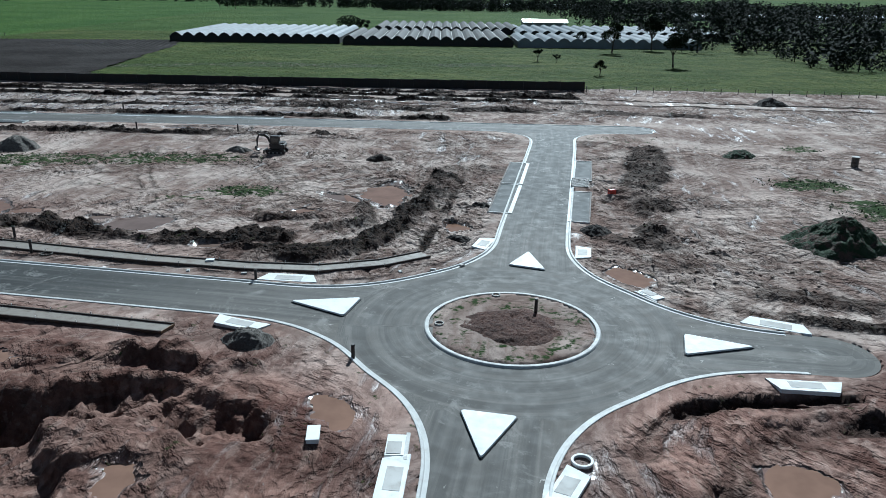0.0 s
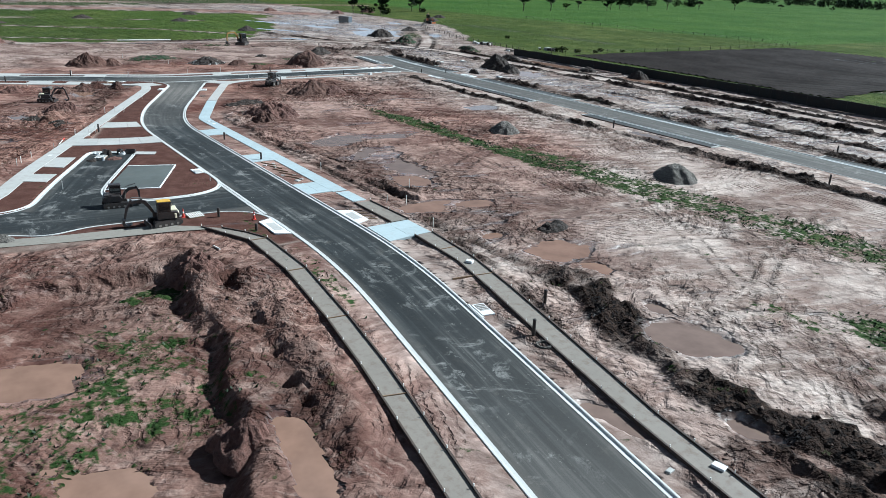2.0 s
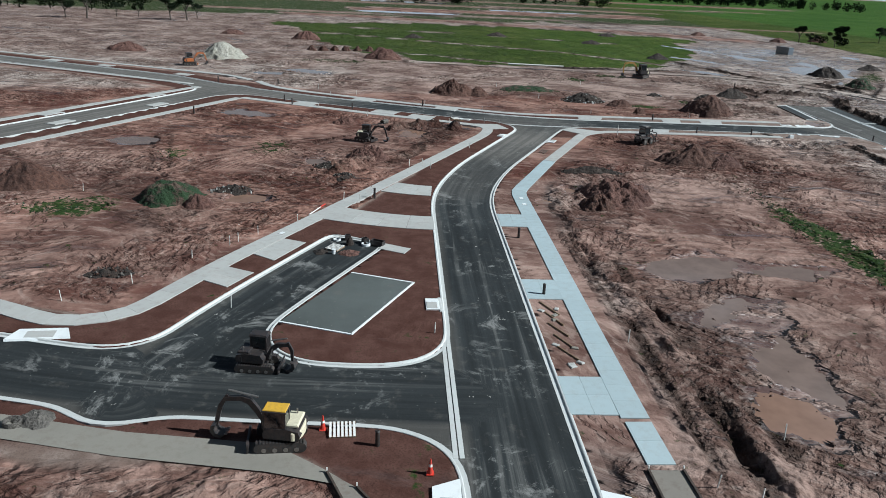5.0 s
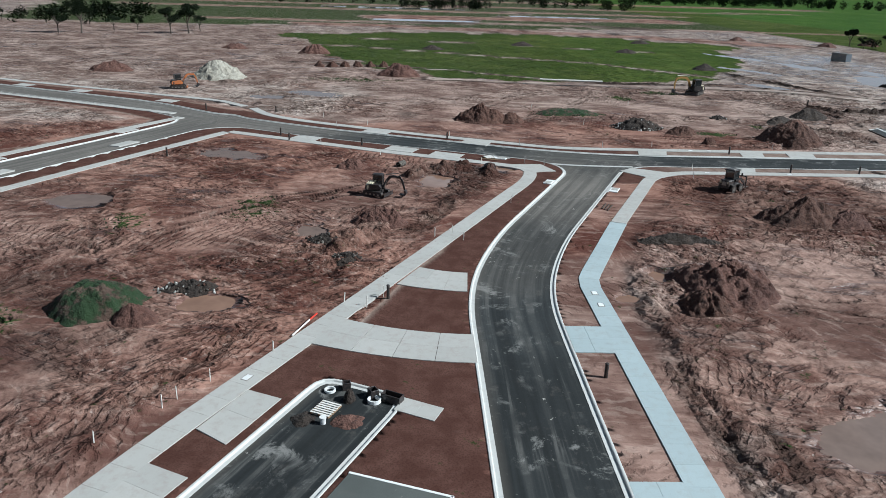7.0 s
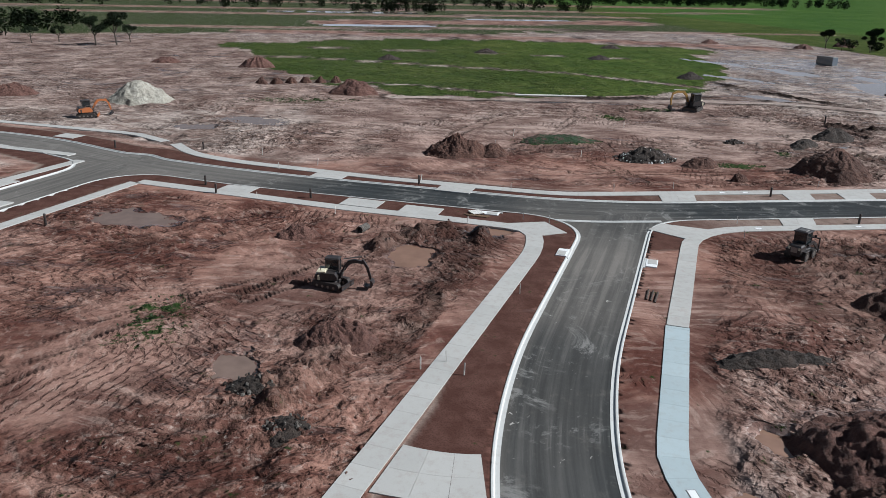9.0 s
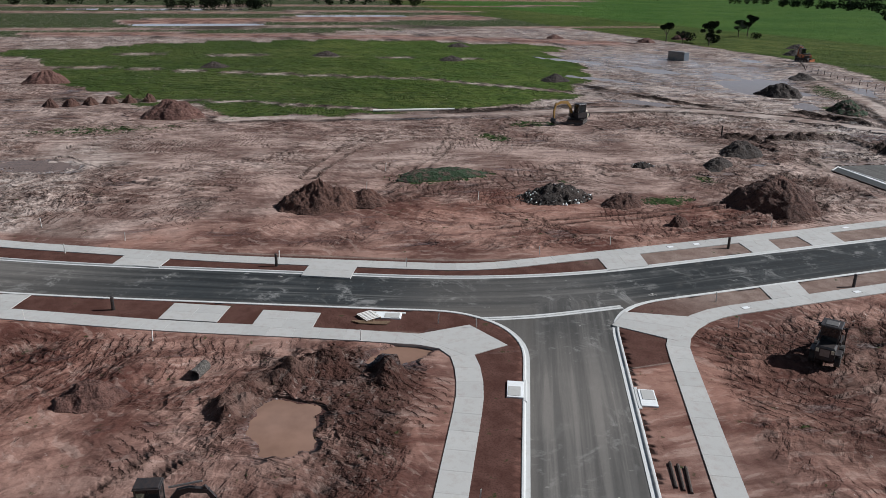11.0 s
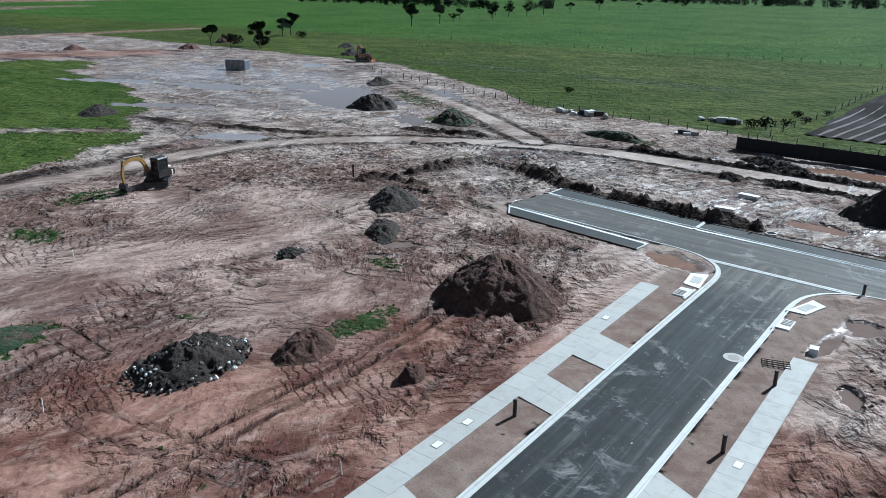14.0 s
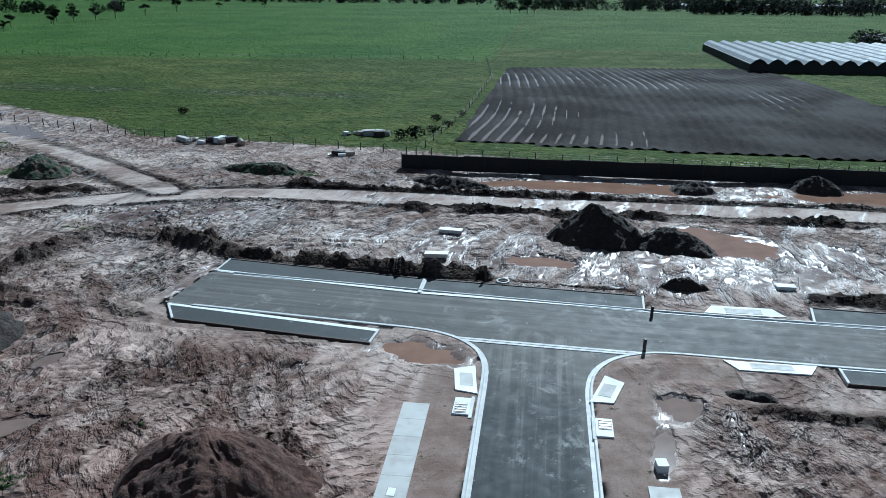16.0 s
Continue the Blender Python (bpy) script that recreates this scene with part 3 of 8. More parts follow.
def box(cx, cy, cz, sx, sy, sz, turn=0.0, chamfer=0.0):
    """Vertices and faces of a box about a centre; chamfer slopes its top edges."""
    c, s = math.cos(radians(turn)), math.sin(radians(turn))
    rings = [(-0.5, 0), (0.5, 0)] if not chamfer else [(-0.5, 0), (0.5, -chamfer), (0.5, 0)]
    v = []
    if chamfer:
        levels = [(-sz / 2, 0), (sz / 2 - chamfer, 0), (sz / 2, chamfer)]
    else:
        levels = [(-sz / 2, 0), (sz / 2, 0)]
    for z, inset in levels:
        for px, py in ((-1, -1), (1, -1), (1, 1), (-1, 1)):
            x, y = px * (sx / 2 - inset), py * (sy / 2 - inset)
            v.append((cx + x * c - y * s, cy + x * s + y * c, cz + z))
    f = [(3, 2, 1, 0)]
    for k in range(len(levels) - 1):
        f += [(k * 4 + i, k * 4 + (i + 1) % 4, k * 4 + 4 + (i + 1) % 4, k * 4 + 4 + i) for i in range(4)]
    n = (len(levels) - 1) * 4
    f.append((n, n + 1, n + 2, n + 3))
    return v, f


def prism(outline, z0, z1, chamfer=0.0):
    """A flat polygon (counter-clockwise) raised from z0 to z1."""
    n = len(outline)
    if not chamfer:
        v = [(x, y, z0) for x, y in outline] + [(x, y, z1) for x, y in outline]
        return v, [tuple(range(n - 1, -1, -1)), tuple(range(n, 2 * n))] + [(i, (i + 1) % n, n + (i + 1) % n, n + i) for i in range(n)]
    cx, cy = sum(p[0] for p in outline) / n, sum(p[1] for p in outline) / n
    ins = []
    for x, y in outline:
        w = Vector((cx - x, cy - y))
        w = w.normalized() * chamfer
        ins.append((x + w.x, y + w.y))
    v = [(x, y, z0) for x, y in outline] + [(x, y, z1 - chamfer) for x, y in outline] + [(x, y, z1) for x, y in ins]
    f = [tuple(range(n - 1, -1, -1)), tuple(range(2 * n, 3 * n))]
    for k in (0, n):
        f += [(k + i, k + (i + 1) % n, k + n + (i + 1) % n, k + n + i) for i in range(n)]
    return v, f


def side_prism(profile, x0, x1):
    """A profile in y and z drawn out along x."""
    n = len(profile)
    v = [(x0, y, z) for y, z in profile] + [(x1, y, z) for y, z in profile]
    return v, [tuple(range(n)), tuple(range(2 * n - 1, n - 1, -1))] + [(i, n + i, n + (i + 1) % n, (i + 1) % n) for i in range(n)]


def tube(a, b, r0, r1=None, n=8):
    """A round bar from a to b."""
    a, b, r1 = Vector(a), Vector(b), r0 if r1 is None else r1
    w = (b - a).normalized()
    u = w.orthogonal().normalized()
    k = w.cross(u)
    v = []
    for p, r in ((a, r0), (b, r1)):
        v += [tuple(p + (u * math.cos(6.28318 * i / n) + k * math.sin(6.28318 * i / n)) * r) for i in range(n)]
    return v, [tuple(range(n - 1, -1, -1)), tuple(range(n, 2 * n))] + [(i, (i + 1) % n, n + (i + 1) % n, n + i) for i in range(n)]


def join(*pieces):
    v, f = [], []
    for pv, pf in pieces:
        k = len(v)
        v += list(pv)
        f += [tuple(i + k for i in face) for face in pf]
    return v, f


def thing(name, place, turn=0.0, label="", category="", group="", kind=""):
    """An empty at a thing's base that carries its parts."""
    ob = new(name)
    ob.matrix_world = pose(*place, 0, 0, turn)
    return tagged(ob, label, category, group, kind)


def part(name, shape, material, parent, label="", smooth=False):
    return mesh_object(name, shape[0], shape[1], material, parent, label, smooth)


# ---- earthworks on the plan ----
# spoil banks (height > 0) and trenches (< 0): line, half width, height, darkness (soil colour on banks, painted shade
# in trenches)
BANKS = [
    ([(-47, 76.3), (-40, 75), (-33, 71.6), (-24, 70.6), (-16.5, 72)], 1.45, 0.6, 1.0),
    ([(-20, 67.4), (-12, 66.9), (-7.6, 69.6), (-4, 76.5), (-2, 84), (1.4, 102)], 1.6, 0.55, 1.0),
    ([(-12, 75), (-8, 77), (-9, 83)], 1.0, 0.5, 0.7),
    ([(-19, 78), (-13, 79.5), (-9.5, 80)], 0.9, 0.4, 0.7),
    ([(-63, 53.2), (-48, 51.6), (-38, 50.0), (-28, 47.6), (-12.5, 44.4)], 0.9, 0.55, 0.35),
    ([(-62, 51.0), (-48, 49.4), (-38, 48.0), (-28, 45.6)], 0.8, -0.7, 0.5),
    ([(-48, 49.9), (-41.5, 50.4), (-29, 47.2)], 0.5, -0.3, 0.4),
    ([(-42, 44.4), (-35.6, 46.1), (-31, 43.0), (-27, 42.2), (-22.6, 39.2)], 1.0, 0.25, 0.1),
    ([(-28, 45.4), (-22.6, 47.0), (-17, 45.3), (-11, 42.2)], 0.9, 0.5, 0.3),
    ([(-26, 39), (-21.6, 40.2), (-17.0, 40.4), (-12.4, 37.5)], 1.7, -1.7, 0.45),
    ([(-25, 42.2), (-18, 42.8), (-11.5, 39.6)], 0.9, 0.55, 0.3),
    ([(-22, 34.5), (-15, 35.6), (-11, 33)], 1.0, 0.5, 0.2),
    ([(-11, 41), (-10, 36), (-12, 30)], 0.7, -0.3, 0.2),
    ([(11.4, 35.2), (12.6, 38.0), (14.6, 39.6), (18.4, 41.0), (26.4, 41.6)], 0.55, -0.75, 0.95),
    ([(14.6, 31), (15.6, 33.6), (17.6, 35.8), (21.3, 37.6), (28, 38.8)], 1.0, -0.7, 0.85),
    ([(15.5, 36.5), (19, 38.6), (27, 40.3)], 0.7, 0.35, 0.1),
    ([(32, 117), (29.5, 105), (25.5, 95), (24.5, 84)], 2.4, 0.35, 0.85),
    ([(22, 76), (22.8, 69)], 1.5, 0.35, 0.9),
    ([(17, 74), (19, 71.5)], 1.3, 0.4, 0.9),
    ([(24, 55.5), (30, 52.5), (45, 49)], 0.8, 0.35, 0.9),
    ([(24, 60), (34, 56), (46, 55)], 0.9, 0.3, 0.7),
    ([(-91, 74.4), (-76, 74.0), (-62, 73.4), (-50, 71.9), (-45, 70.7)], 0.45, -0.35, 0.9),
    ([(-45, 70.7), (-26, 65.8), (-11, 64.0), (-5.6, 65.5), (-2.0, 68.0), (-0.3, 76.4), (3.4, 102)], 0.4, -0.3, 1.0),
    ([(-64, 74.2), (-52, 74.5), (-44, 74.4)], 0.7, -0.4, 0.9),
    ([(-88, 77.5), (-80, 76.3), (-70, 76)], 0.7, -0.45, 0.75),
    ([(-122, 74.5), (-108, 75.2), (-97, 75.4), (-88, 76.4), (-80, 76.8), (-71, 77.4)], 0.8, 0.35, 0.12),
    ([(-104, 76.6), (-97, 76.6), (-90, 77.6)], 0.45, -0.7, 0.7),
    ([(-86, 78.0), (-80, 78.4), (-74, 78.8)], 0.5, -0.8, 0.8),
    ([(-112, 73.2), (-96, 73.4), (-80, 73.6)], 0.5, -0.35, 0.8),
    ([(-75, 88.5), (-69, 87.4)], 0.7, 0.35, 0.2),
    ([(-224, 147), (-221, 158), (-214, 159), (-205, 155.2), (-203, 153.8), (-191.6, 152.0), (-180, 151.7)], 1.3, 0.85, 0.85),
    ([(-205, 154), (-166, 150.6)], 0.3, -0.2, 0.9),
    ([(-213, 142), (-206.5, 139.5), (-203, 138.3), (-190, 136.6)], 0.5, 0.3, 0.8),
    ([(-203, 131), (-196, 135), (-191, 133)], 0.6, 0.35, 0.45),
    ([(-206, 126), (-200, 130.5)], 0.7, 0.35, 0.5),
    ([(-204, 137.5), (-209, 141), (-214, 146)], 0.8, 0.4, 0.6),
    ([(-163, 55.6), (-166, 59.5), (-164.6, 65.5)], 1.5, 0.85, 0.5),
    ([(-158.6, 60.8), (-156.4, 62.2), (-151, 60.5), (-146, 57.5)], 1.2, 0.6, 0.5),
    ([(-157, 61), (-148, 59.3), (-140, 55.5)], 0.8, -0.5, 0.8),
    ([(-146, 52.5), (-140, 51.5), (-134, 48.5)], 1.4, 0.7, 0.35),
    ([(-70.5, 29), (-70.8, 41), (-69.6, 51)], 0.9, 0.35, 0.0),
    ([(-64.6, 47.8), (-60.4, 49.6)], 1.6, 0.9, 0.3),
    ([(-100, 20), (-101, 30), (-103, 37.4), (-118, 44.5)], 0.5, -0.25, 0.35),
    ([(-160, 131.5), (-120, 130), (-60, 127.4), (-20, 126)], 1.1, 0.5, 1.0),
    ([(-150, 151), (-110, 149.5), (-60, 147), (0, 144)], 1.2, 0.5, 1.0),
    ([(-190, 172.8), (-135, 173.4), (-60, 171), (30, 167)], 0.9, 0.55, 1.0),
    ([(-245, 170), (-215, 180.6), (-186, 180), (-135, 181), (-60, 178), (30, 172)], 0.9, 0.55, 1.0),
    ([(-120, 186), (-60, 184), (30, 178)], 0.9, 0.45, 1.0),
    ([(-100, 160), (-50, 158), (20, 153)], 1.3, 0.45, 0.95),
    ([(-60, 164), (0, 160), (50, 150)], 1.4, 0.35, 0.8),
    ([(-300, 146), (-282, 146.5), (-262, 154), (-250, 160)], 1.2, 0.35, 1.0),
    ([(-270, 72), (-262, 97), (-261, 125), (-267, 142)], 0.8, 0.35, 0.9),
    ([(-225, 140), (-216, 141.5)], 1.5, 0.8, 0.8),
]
# dirt tracks for lorries: line, half width
TRACKS = [
    (rounded([(-262, 60), (-257, 96), (-256, 146), (-240, 164), (-214, 177), (-186, 176.4), (-134, 177.4), (-60, 174.5), (30, 169), (90, 160)], 25), 2.3),
    (rounded([(-222, 175.5), (-252, 197), (-333, 236), (-420, 290)], 20), 1.8),
    ([(-475, 0), (-458, 80), (-440, 150), (-405, 215)], 12.0),
    ([(-352, 20), (-346, 37), (-327, 74), (-309, 112), (-276, 141)], 0.9),
    ([(-390, 20), (-372, 90), (-352, 150)], 0.7),
    ([(-560, 40), (-578, 120), (-600, 220)], 22.0),
    ([(-293, 20), (-281, 66), (-264, 92)], 0.5),
    ([(-505, -60), (-512, 120), (-505, 300)], 6.0),
    ([(-655, -160), (-660, 60), (-690, 260)], 11.0),
    ([(-740, -260), (-765, 60), (-800, 400)], 14.0),
    ([(-920, -400), (-960, 500)], 24.0),
]
# pools: centre, half sizes, turn, muddy or pale water
POOLS = [
    ((-160.0, 57.9), 2.6, 2.3, 0, 1), ((-166.8, 67.0), 1.4, 3.4, 25, 1), ((-103.0, 84.5), 3.0, 5.2, 20, 0), ((-92, 83.4), 3.0, 4.4, 60, 0),
    ((-82.5, 83.4), 6.5, 2.4, -15, 0), ((-102.3, 93.0), 1.6, 3.2, 10, 0), ((-50.6, 80.2), 2.6, 3.4, 20, 1), ((-67.6, 77.4), 2.2, 3.6, 0, 1),
    ((-172.6, 29.0), 2.6, 5.0, -30, 0), ((-147.8, 18.2), 3.0, 3.0, 0, 0), ((-31.6, 75.6), 3.2, 2.4, 35, 0), ((-36.4, 77.7), 1.3, 0.7, 0, 0),
    ((-6.8, 88.2), 3.2, 4.2, 10, 1), ((-11.6, 86.8), 1.0, 3.4, 50, 0), ((-15.2, 80.8), 1.7, 1.0, 30, 1), ((1.6, 75.6), 1.3, 1.7, 0, 1),
    ((-6.3, 39.4), 1.2, 1.8, 20, 1), ((18.7, 33.0), 1.8, 1.5, 0, 1), ((-16.4, 32.8), 1.1, 1.8, 10, 1), ((16.6, 62.0), 1.4, 2.2, 30, 1),
    ((-118.2, 121.4), 2.4, 3.0, 0, 0), ((-85, 131), 4.0, 1.4, 0, 0), ((-278, 190), 18.0, 8.0, -30, 0), ((-300, 157), 11.0, 2.0, 35, 0), ((-318, 181), 9.0, 4.0, 20, 0), ((-303, 196), 6.0, 3.0, -20, 0), ((-336, 232), 9.0, 3.0, -30, 0), ((-345, 170), 12.0, 2.2, 30, 0), ((-534, 60), 7.0, 46.0, 4, 0), ((-540, 210), 5.0, 34.0, -4, 0), ((-700, 40), 9.0, 60.0, 2, 0), ((-618, 150), 5.0, 40.0, 3, 0), ((-268, 210), 8.0, 2.0, -35, 0), ((-250.5, 177.4), 6.0, 2.2, -40, 0),
    ((-122.8, 73.2), 0.8, 1.0, 10, 1), ((-163.4, 119.2), 0.6, 1.3, 20, 0), ((-161.3, 121.0), 1.5, 0.6, -10, 0), ((-205.9, 122.5), 1.9, 0.8, 35, 0), ((-208.2, 131.4), 1.0, 0.5, 60, 0), ((-205.2, 118.9), 1.0, 0.6, 20, 0), ((-182.6, 136.2), 3.4, 1.5, -15, 1), ((-164.9, 130.6), 1.8, 1.5, 30, 0), ((-166.4, 126.2), 0.7, 2.4, -10, 0), ((-155.6, 164.6), 4.4, 5.6, 20, 1),
    ((-173.6, 156.8), 3.0, 1.2, 0, 1), ((-165, 186), 17.0, 2.3, 0, 1), ((-136, 185.2), 9.0, 3.6, 0, 1), ((-51, 35.2), 2.6, 3.4, 0, 1),
    ((-37.4, 37.6), 1.6, 3.0, -50, 1), ((-33.0, 46.2), 4.6, 0.9, -8, 1), ((-78.0, 80.6), 2.4, 1.8, 20, 1), ((-66.4, 82), 1.2, 2.0, 0, 1),
    ((-128, 77.2), 1.4, 1.2, 0, 1), ((-139, 45.0), 2.0, 1.4, 0, 0), ((-121, 39.6), 1.6, 2.6, 0, 1), ((-43, 132), 5.0, 0.9, 0, 0), ((-52, 158), 9.0, 1.0, -3, 0),
    ((-12, 164), 11.0, 1.2, -4, 0), ((-118, 160), 9.0, 1.6, 0, 0), ((-232, 34), 3.0, 6.0, -30, 0), ((-226, 24), 2.2, 3.6, 0, 0), ((-263, 146), 6.0, 2.5, 35, 0),
    ((-238, 160), 3.2, 1.0, 30, 0), ((-30, 149), 8.0, 1.0, -4, 0), ((-27.4, 63.0), 2.4, 0.6, 10, 0), ((-56.8, 76.6), 0.9, 1.4, 0, 1), ((-45.5, 80), 1.4, 1.0, 0, 1), ((-22.5, 69.0), 1.6, 0.7, 0, 0),
]
# weeds and grass within the site: centre, half sizes, turn, strength
WEEDS = [
    ((-100, 101.6), 30, 2.4, 1, 1.05), ((-62, 105), 30, 4.2, 3, 0.82), ((-38, 106), 14, 4.2, 0, 0.80), ((-24, 89), 4.4, 3.0, 0, 0.85), ((47, 96), 6, 3.6, -10, 1.0),
    ((52, 84), 7, 4.5, 0, 1.0), ((57, 119), 3.5, 3.0, 0, 0.8), ((-47, 39.8), 9, 6, 40, 0.58), ((-42, 33.5), 12, 6, 0, 0.52), ((-53, 42.5), 4, 5, 0, 0.48), ((-60.3, 45.6), 1.6, 3.0, 0, 0.85),
    ((-213.6, 85), 3.4, 7.2, 0, 1.1), ((-195.6, 107.4), 1.8, 4.0, 0, 1.05), ((-116, 22), 3.4, 5, 20, 0.9), ((-141, 26), 4, 3, 0, 0.7), ((-147, 38), 5, 3, 0, 0.6),
    ((-203, 118), 2.0, 1.4, 0, 0.8), ((-207, 99.5), 1.4, 1.2, 0, 0.7), ((-236, 101), 4, 3.4, 0, 0.75), ((-246, 112), 3, 5, 0, 0.8), ((-246, 182), 5, 3.5, 0, 0.95), ((-212, 187), 7, 2.6, -8, 1.0),
    ((-268, 199), 14, 4, -30, 0.8), ((-256, 40), 4, 12, 0, 0.7), ((-223, 160), 3, 2, 0, 0.5), ((-30, 85), 5, 2, 0, 0.5), ((41, 71.5), 5, 4, 0, 0.75), ((30, 125), 10, 3, 0, 0.3), ((-66, 57), 8, 0.8, -8, 0.45), ((-54, 57.9), 8, 0.8, -4, 0.5),
]
# fields of pasture beyond the works
FIELDS = [
    [(-2400, 205.5), (-320, 250), (-262, 222), (-244, 209), (-192, 203), (-150, 197), (34, 190), (120, 184), (2400, 120), (2400, 2600), (-2400, 2600)],
    [(-263, 60), (-263, 96), (-268, 132), (-284, 140), (-304, 152), (-330, 166), (-390, 190), (-425, 150), (-440, 60), (-400, 0), (-300, 36)],
    [(-430, -90), (-470, 20), (-520, 60), (-800, 60), (-800, -260), (-460, -150)],
    [(-465, 60), (-520, 300), (-420, 330), (-470, 480), (-2400, 600), (-2400, -500), (-800, -300), (-520, -60)],
]
# wide zones of redder earth
RED_ZONES = [
    [(-196, -10), (-200, 40), (-208, 62), (-205, 100), (-192, 124), (-178, 112), (-160, 118), (-136, 118), (-128, 72), (-90, 66), (-60, 62), (-40, 58), (-14, 52), (0, 40), (0, -60), (-170, -60)],
    [(8, 44), (16, 42), (30, 43), (60, 50), (60, -40), (4, -40), (4, 30)],
]
# browner earth between the red and the pale: ring, strength
BROWN_ZONES = [
    ([(-262, -150), (-440, -150), (-450, 0), (-400, 2), (-300, 38), (-262, 60), (-240, 40)], 0.38),
    ([(-150, 70), (-58, 69), (-46, 76), (-56, 88), (-66, 99), (-84, 118), (-165, 124), (-165, 90)], 0.80),
    ([(-275, 40), (-262, 136), (-238, 150), (-208, 142), (-192, 130), (-177, 130), (-177, 40)], 0.50),
    ([(-225, 50), (-178, 50), (-178, 98), (-195, 108), (-222, 100)], 0.65),
    ([(-66, 66), (-16, 62), (-14, 70), (-40, 76), (-66, 74)], 0.45),
]


def ellipse(x, y, c, rx, ry, turn):
    a = radians(turn)
    u, v = (x - c[0]) * math.cos(a) + (y - c[1]) * math.sin(a), -(x - c[0]) * math.sin(a) + (y - c[1]) * math.cos(a)
    return np.hypot(u / rx, v / ry)


def low_ground(x, y):
    """The lots cut below street level south of the main street."""
    lot = inside(x, y, [(-65, 20), (-64, 48), (-48, 47), (-40.7, 45.2), (-35, 44.2), (-29, 42.2), (-24, 39.2), (-19, 33), (-17, 20)])
    return -1.25 * step(0.5, -1.1, lot + 1.2 * fbm(x, y, 4.0, 4, 160))


POOL_LEVEL = -0.10
# lots graded smooth: centre, half sizes
SMOOTH = [((-156, 47), 9, 8), ((-206, 74), 20, 22), ((-46, 36), 20, 9), ((-30, 47), 18, 5), ((-15, 38), 9, 9), ((-198, 100), 12, 20), ((-225, 120), 14, 14), ((-7, 37.5), 4.5, 6), ((-199, 58), 12, 26), ((-192, 92), 7, 22), ((-152, 92), 10, 14), ((-112, 26), 13, 8), ((-140, 34), 9, 8), ((-122, 92), 18, 8), ((-86, 94), 20, 6),
          ((-52, 90), 16, 7), ((-48, 118), 40, 7), ((36, 100), 10, 14), ((48, 132), 25, 16), ((-225, 90), 12, 20), ((-240, 50), 12, 20), ((-172, 125), 3, 8), ((-30, 96), 10, 6)]
# ground rutted all over by wheels: centre, half sizes
RUTTED = [((-212, 128), 26, 16), ((-205, 108), 14, 14), ((-16, 92), 14, 14), ((30, 90), 20, 30), ((-60, 162), 120, 14), ((-200, 165), 50, 10), ((-148, 110), 10, 10)]
# garden beds round the small park, between the streets and the near path
BEDS = [[(-84, 45), (-107, 55), (-109, 53), (-92, 42.5), (-128, 55.8), (-160.5, 71.2), (-165, 74), (-150, 70), (-136, 63.5), (-124, 60), (-84, 60.2)],
        [(-82.5, 25.6), (-79.6, 25.6), (-77.2, 33.6), (-75.4, 41.8), (-74.4, 50), (-72.2, 53), (-68.6, 56.2), (-64, 57.6), (-64, 60.2), (-74, 60.2), (-77.5, 54), (-78.5, 42)]]
# clay left dark by rain
SODDEN = [[(-67, 40), (-67, 53), (-48, 51.5), (-28, 47.5), (-12, 44.5), (-2, 34), (-14, 26), (-40, 30), (-60, 36)],
          [(-72, 40), (-70.5, 52.5), (-58, 54.5), (-46, 52.5), (-46, 48), (-60, 47)],
          [(-100, 74.5), (-60, 73), (-50, 80), (-60, 92), (-84, 90), (-100, 86)],
          [(-164, 90), (-150, 84), (-138, 92), (-144, 112), (-162, 118)],
          [(-180, 58), (-150, 58), (-144, 64), (-163, 71), (-176, 64)]]
# pale clay left wet by standing rain
SOAKED = [((-322, 190), 55, 26), ((-165, 159), 32, 9), ((-160, 184), 40, 5), ((-60, 160), 80, 12), ((-215, 165), 14, 7)]


def machine_trails(n, seed):
    """Curved trails of wheels and crawler tracks across the bare lots: line, half gauge, depth."""
    rnd = random.Random(seed)
    boxes = ((-128, 74, -60, 98, 2), (-60, 76, -2, 122, 3), (-250, 78, -183, 150, 4), (-214, 118, -184, 142, 4), (-206, 68, -184, 100, 0.6), (-255, 30, -205, 80, 2), (-162, 92, -140, 118, 1), (-160, 20, -105, 46, 2), (-60, 28, -30, 48, 1), (12, 62, 50, 120, 1), (-245, 150, -150, 172, 1), (-160, 100, -20, 126, 2))
    out = []
    for k in range(n):
        b = rnd.choices(boxes, [q[4] for q in boxes])[0]
        x, y, a = rnd.uniform(b[0], b[2]), rnd.uniform(b[1], b[3]), rnd.uniform(0, 6.28)
        bend, pts = rnd.uniform(-0.06, 0.06), []
        for _ in range(rnd.choice((3, 4, 6, 9, 14, 18))):
            pts.append((x, y))
            x, y, a = x + 2.4 * math.cos(a), y + 2.4 * math.sin(a), a + bend
        out.append((pts, rnd.choice((0.75, 0.95, 1.1)), rnd.choice((0.04, 0.06, 0.10, 0.16))))
    return out


def swept(centre, radii, start, stop):
    """Arcs left side by side by a machine turning about a place."""
    return [([(centre[0] + r * math.cos(radians(a)), centre[1] + r * math.sin(radians(a))) for a in range(start, stop + 1, 6)], 0.55, 0.10 + 0.05 * (k % 3)) for k, r in enumerate(radii)]


def combed(start, way, along_way, n, length):
    """Short parallel ruts, one beside the other."""
    return [([(start[0] + way[0] * k + along_way[0] * length * t, start[1] + way[1] * k + along_way[1] * length * t) for t in (0, 0.5, 1)], 0.45, 0.22 - 0.03 * (k % 3)) for k in range(n)]


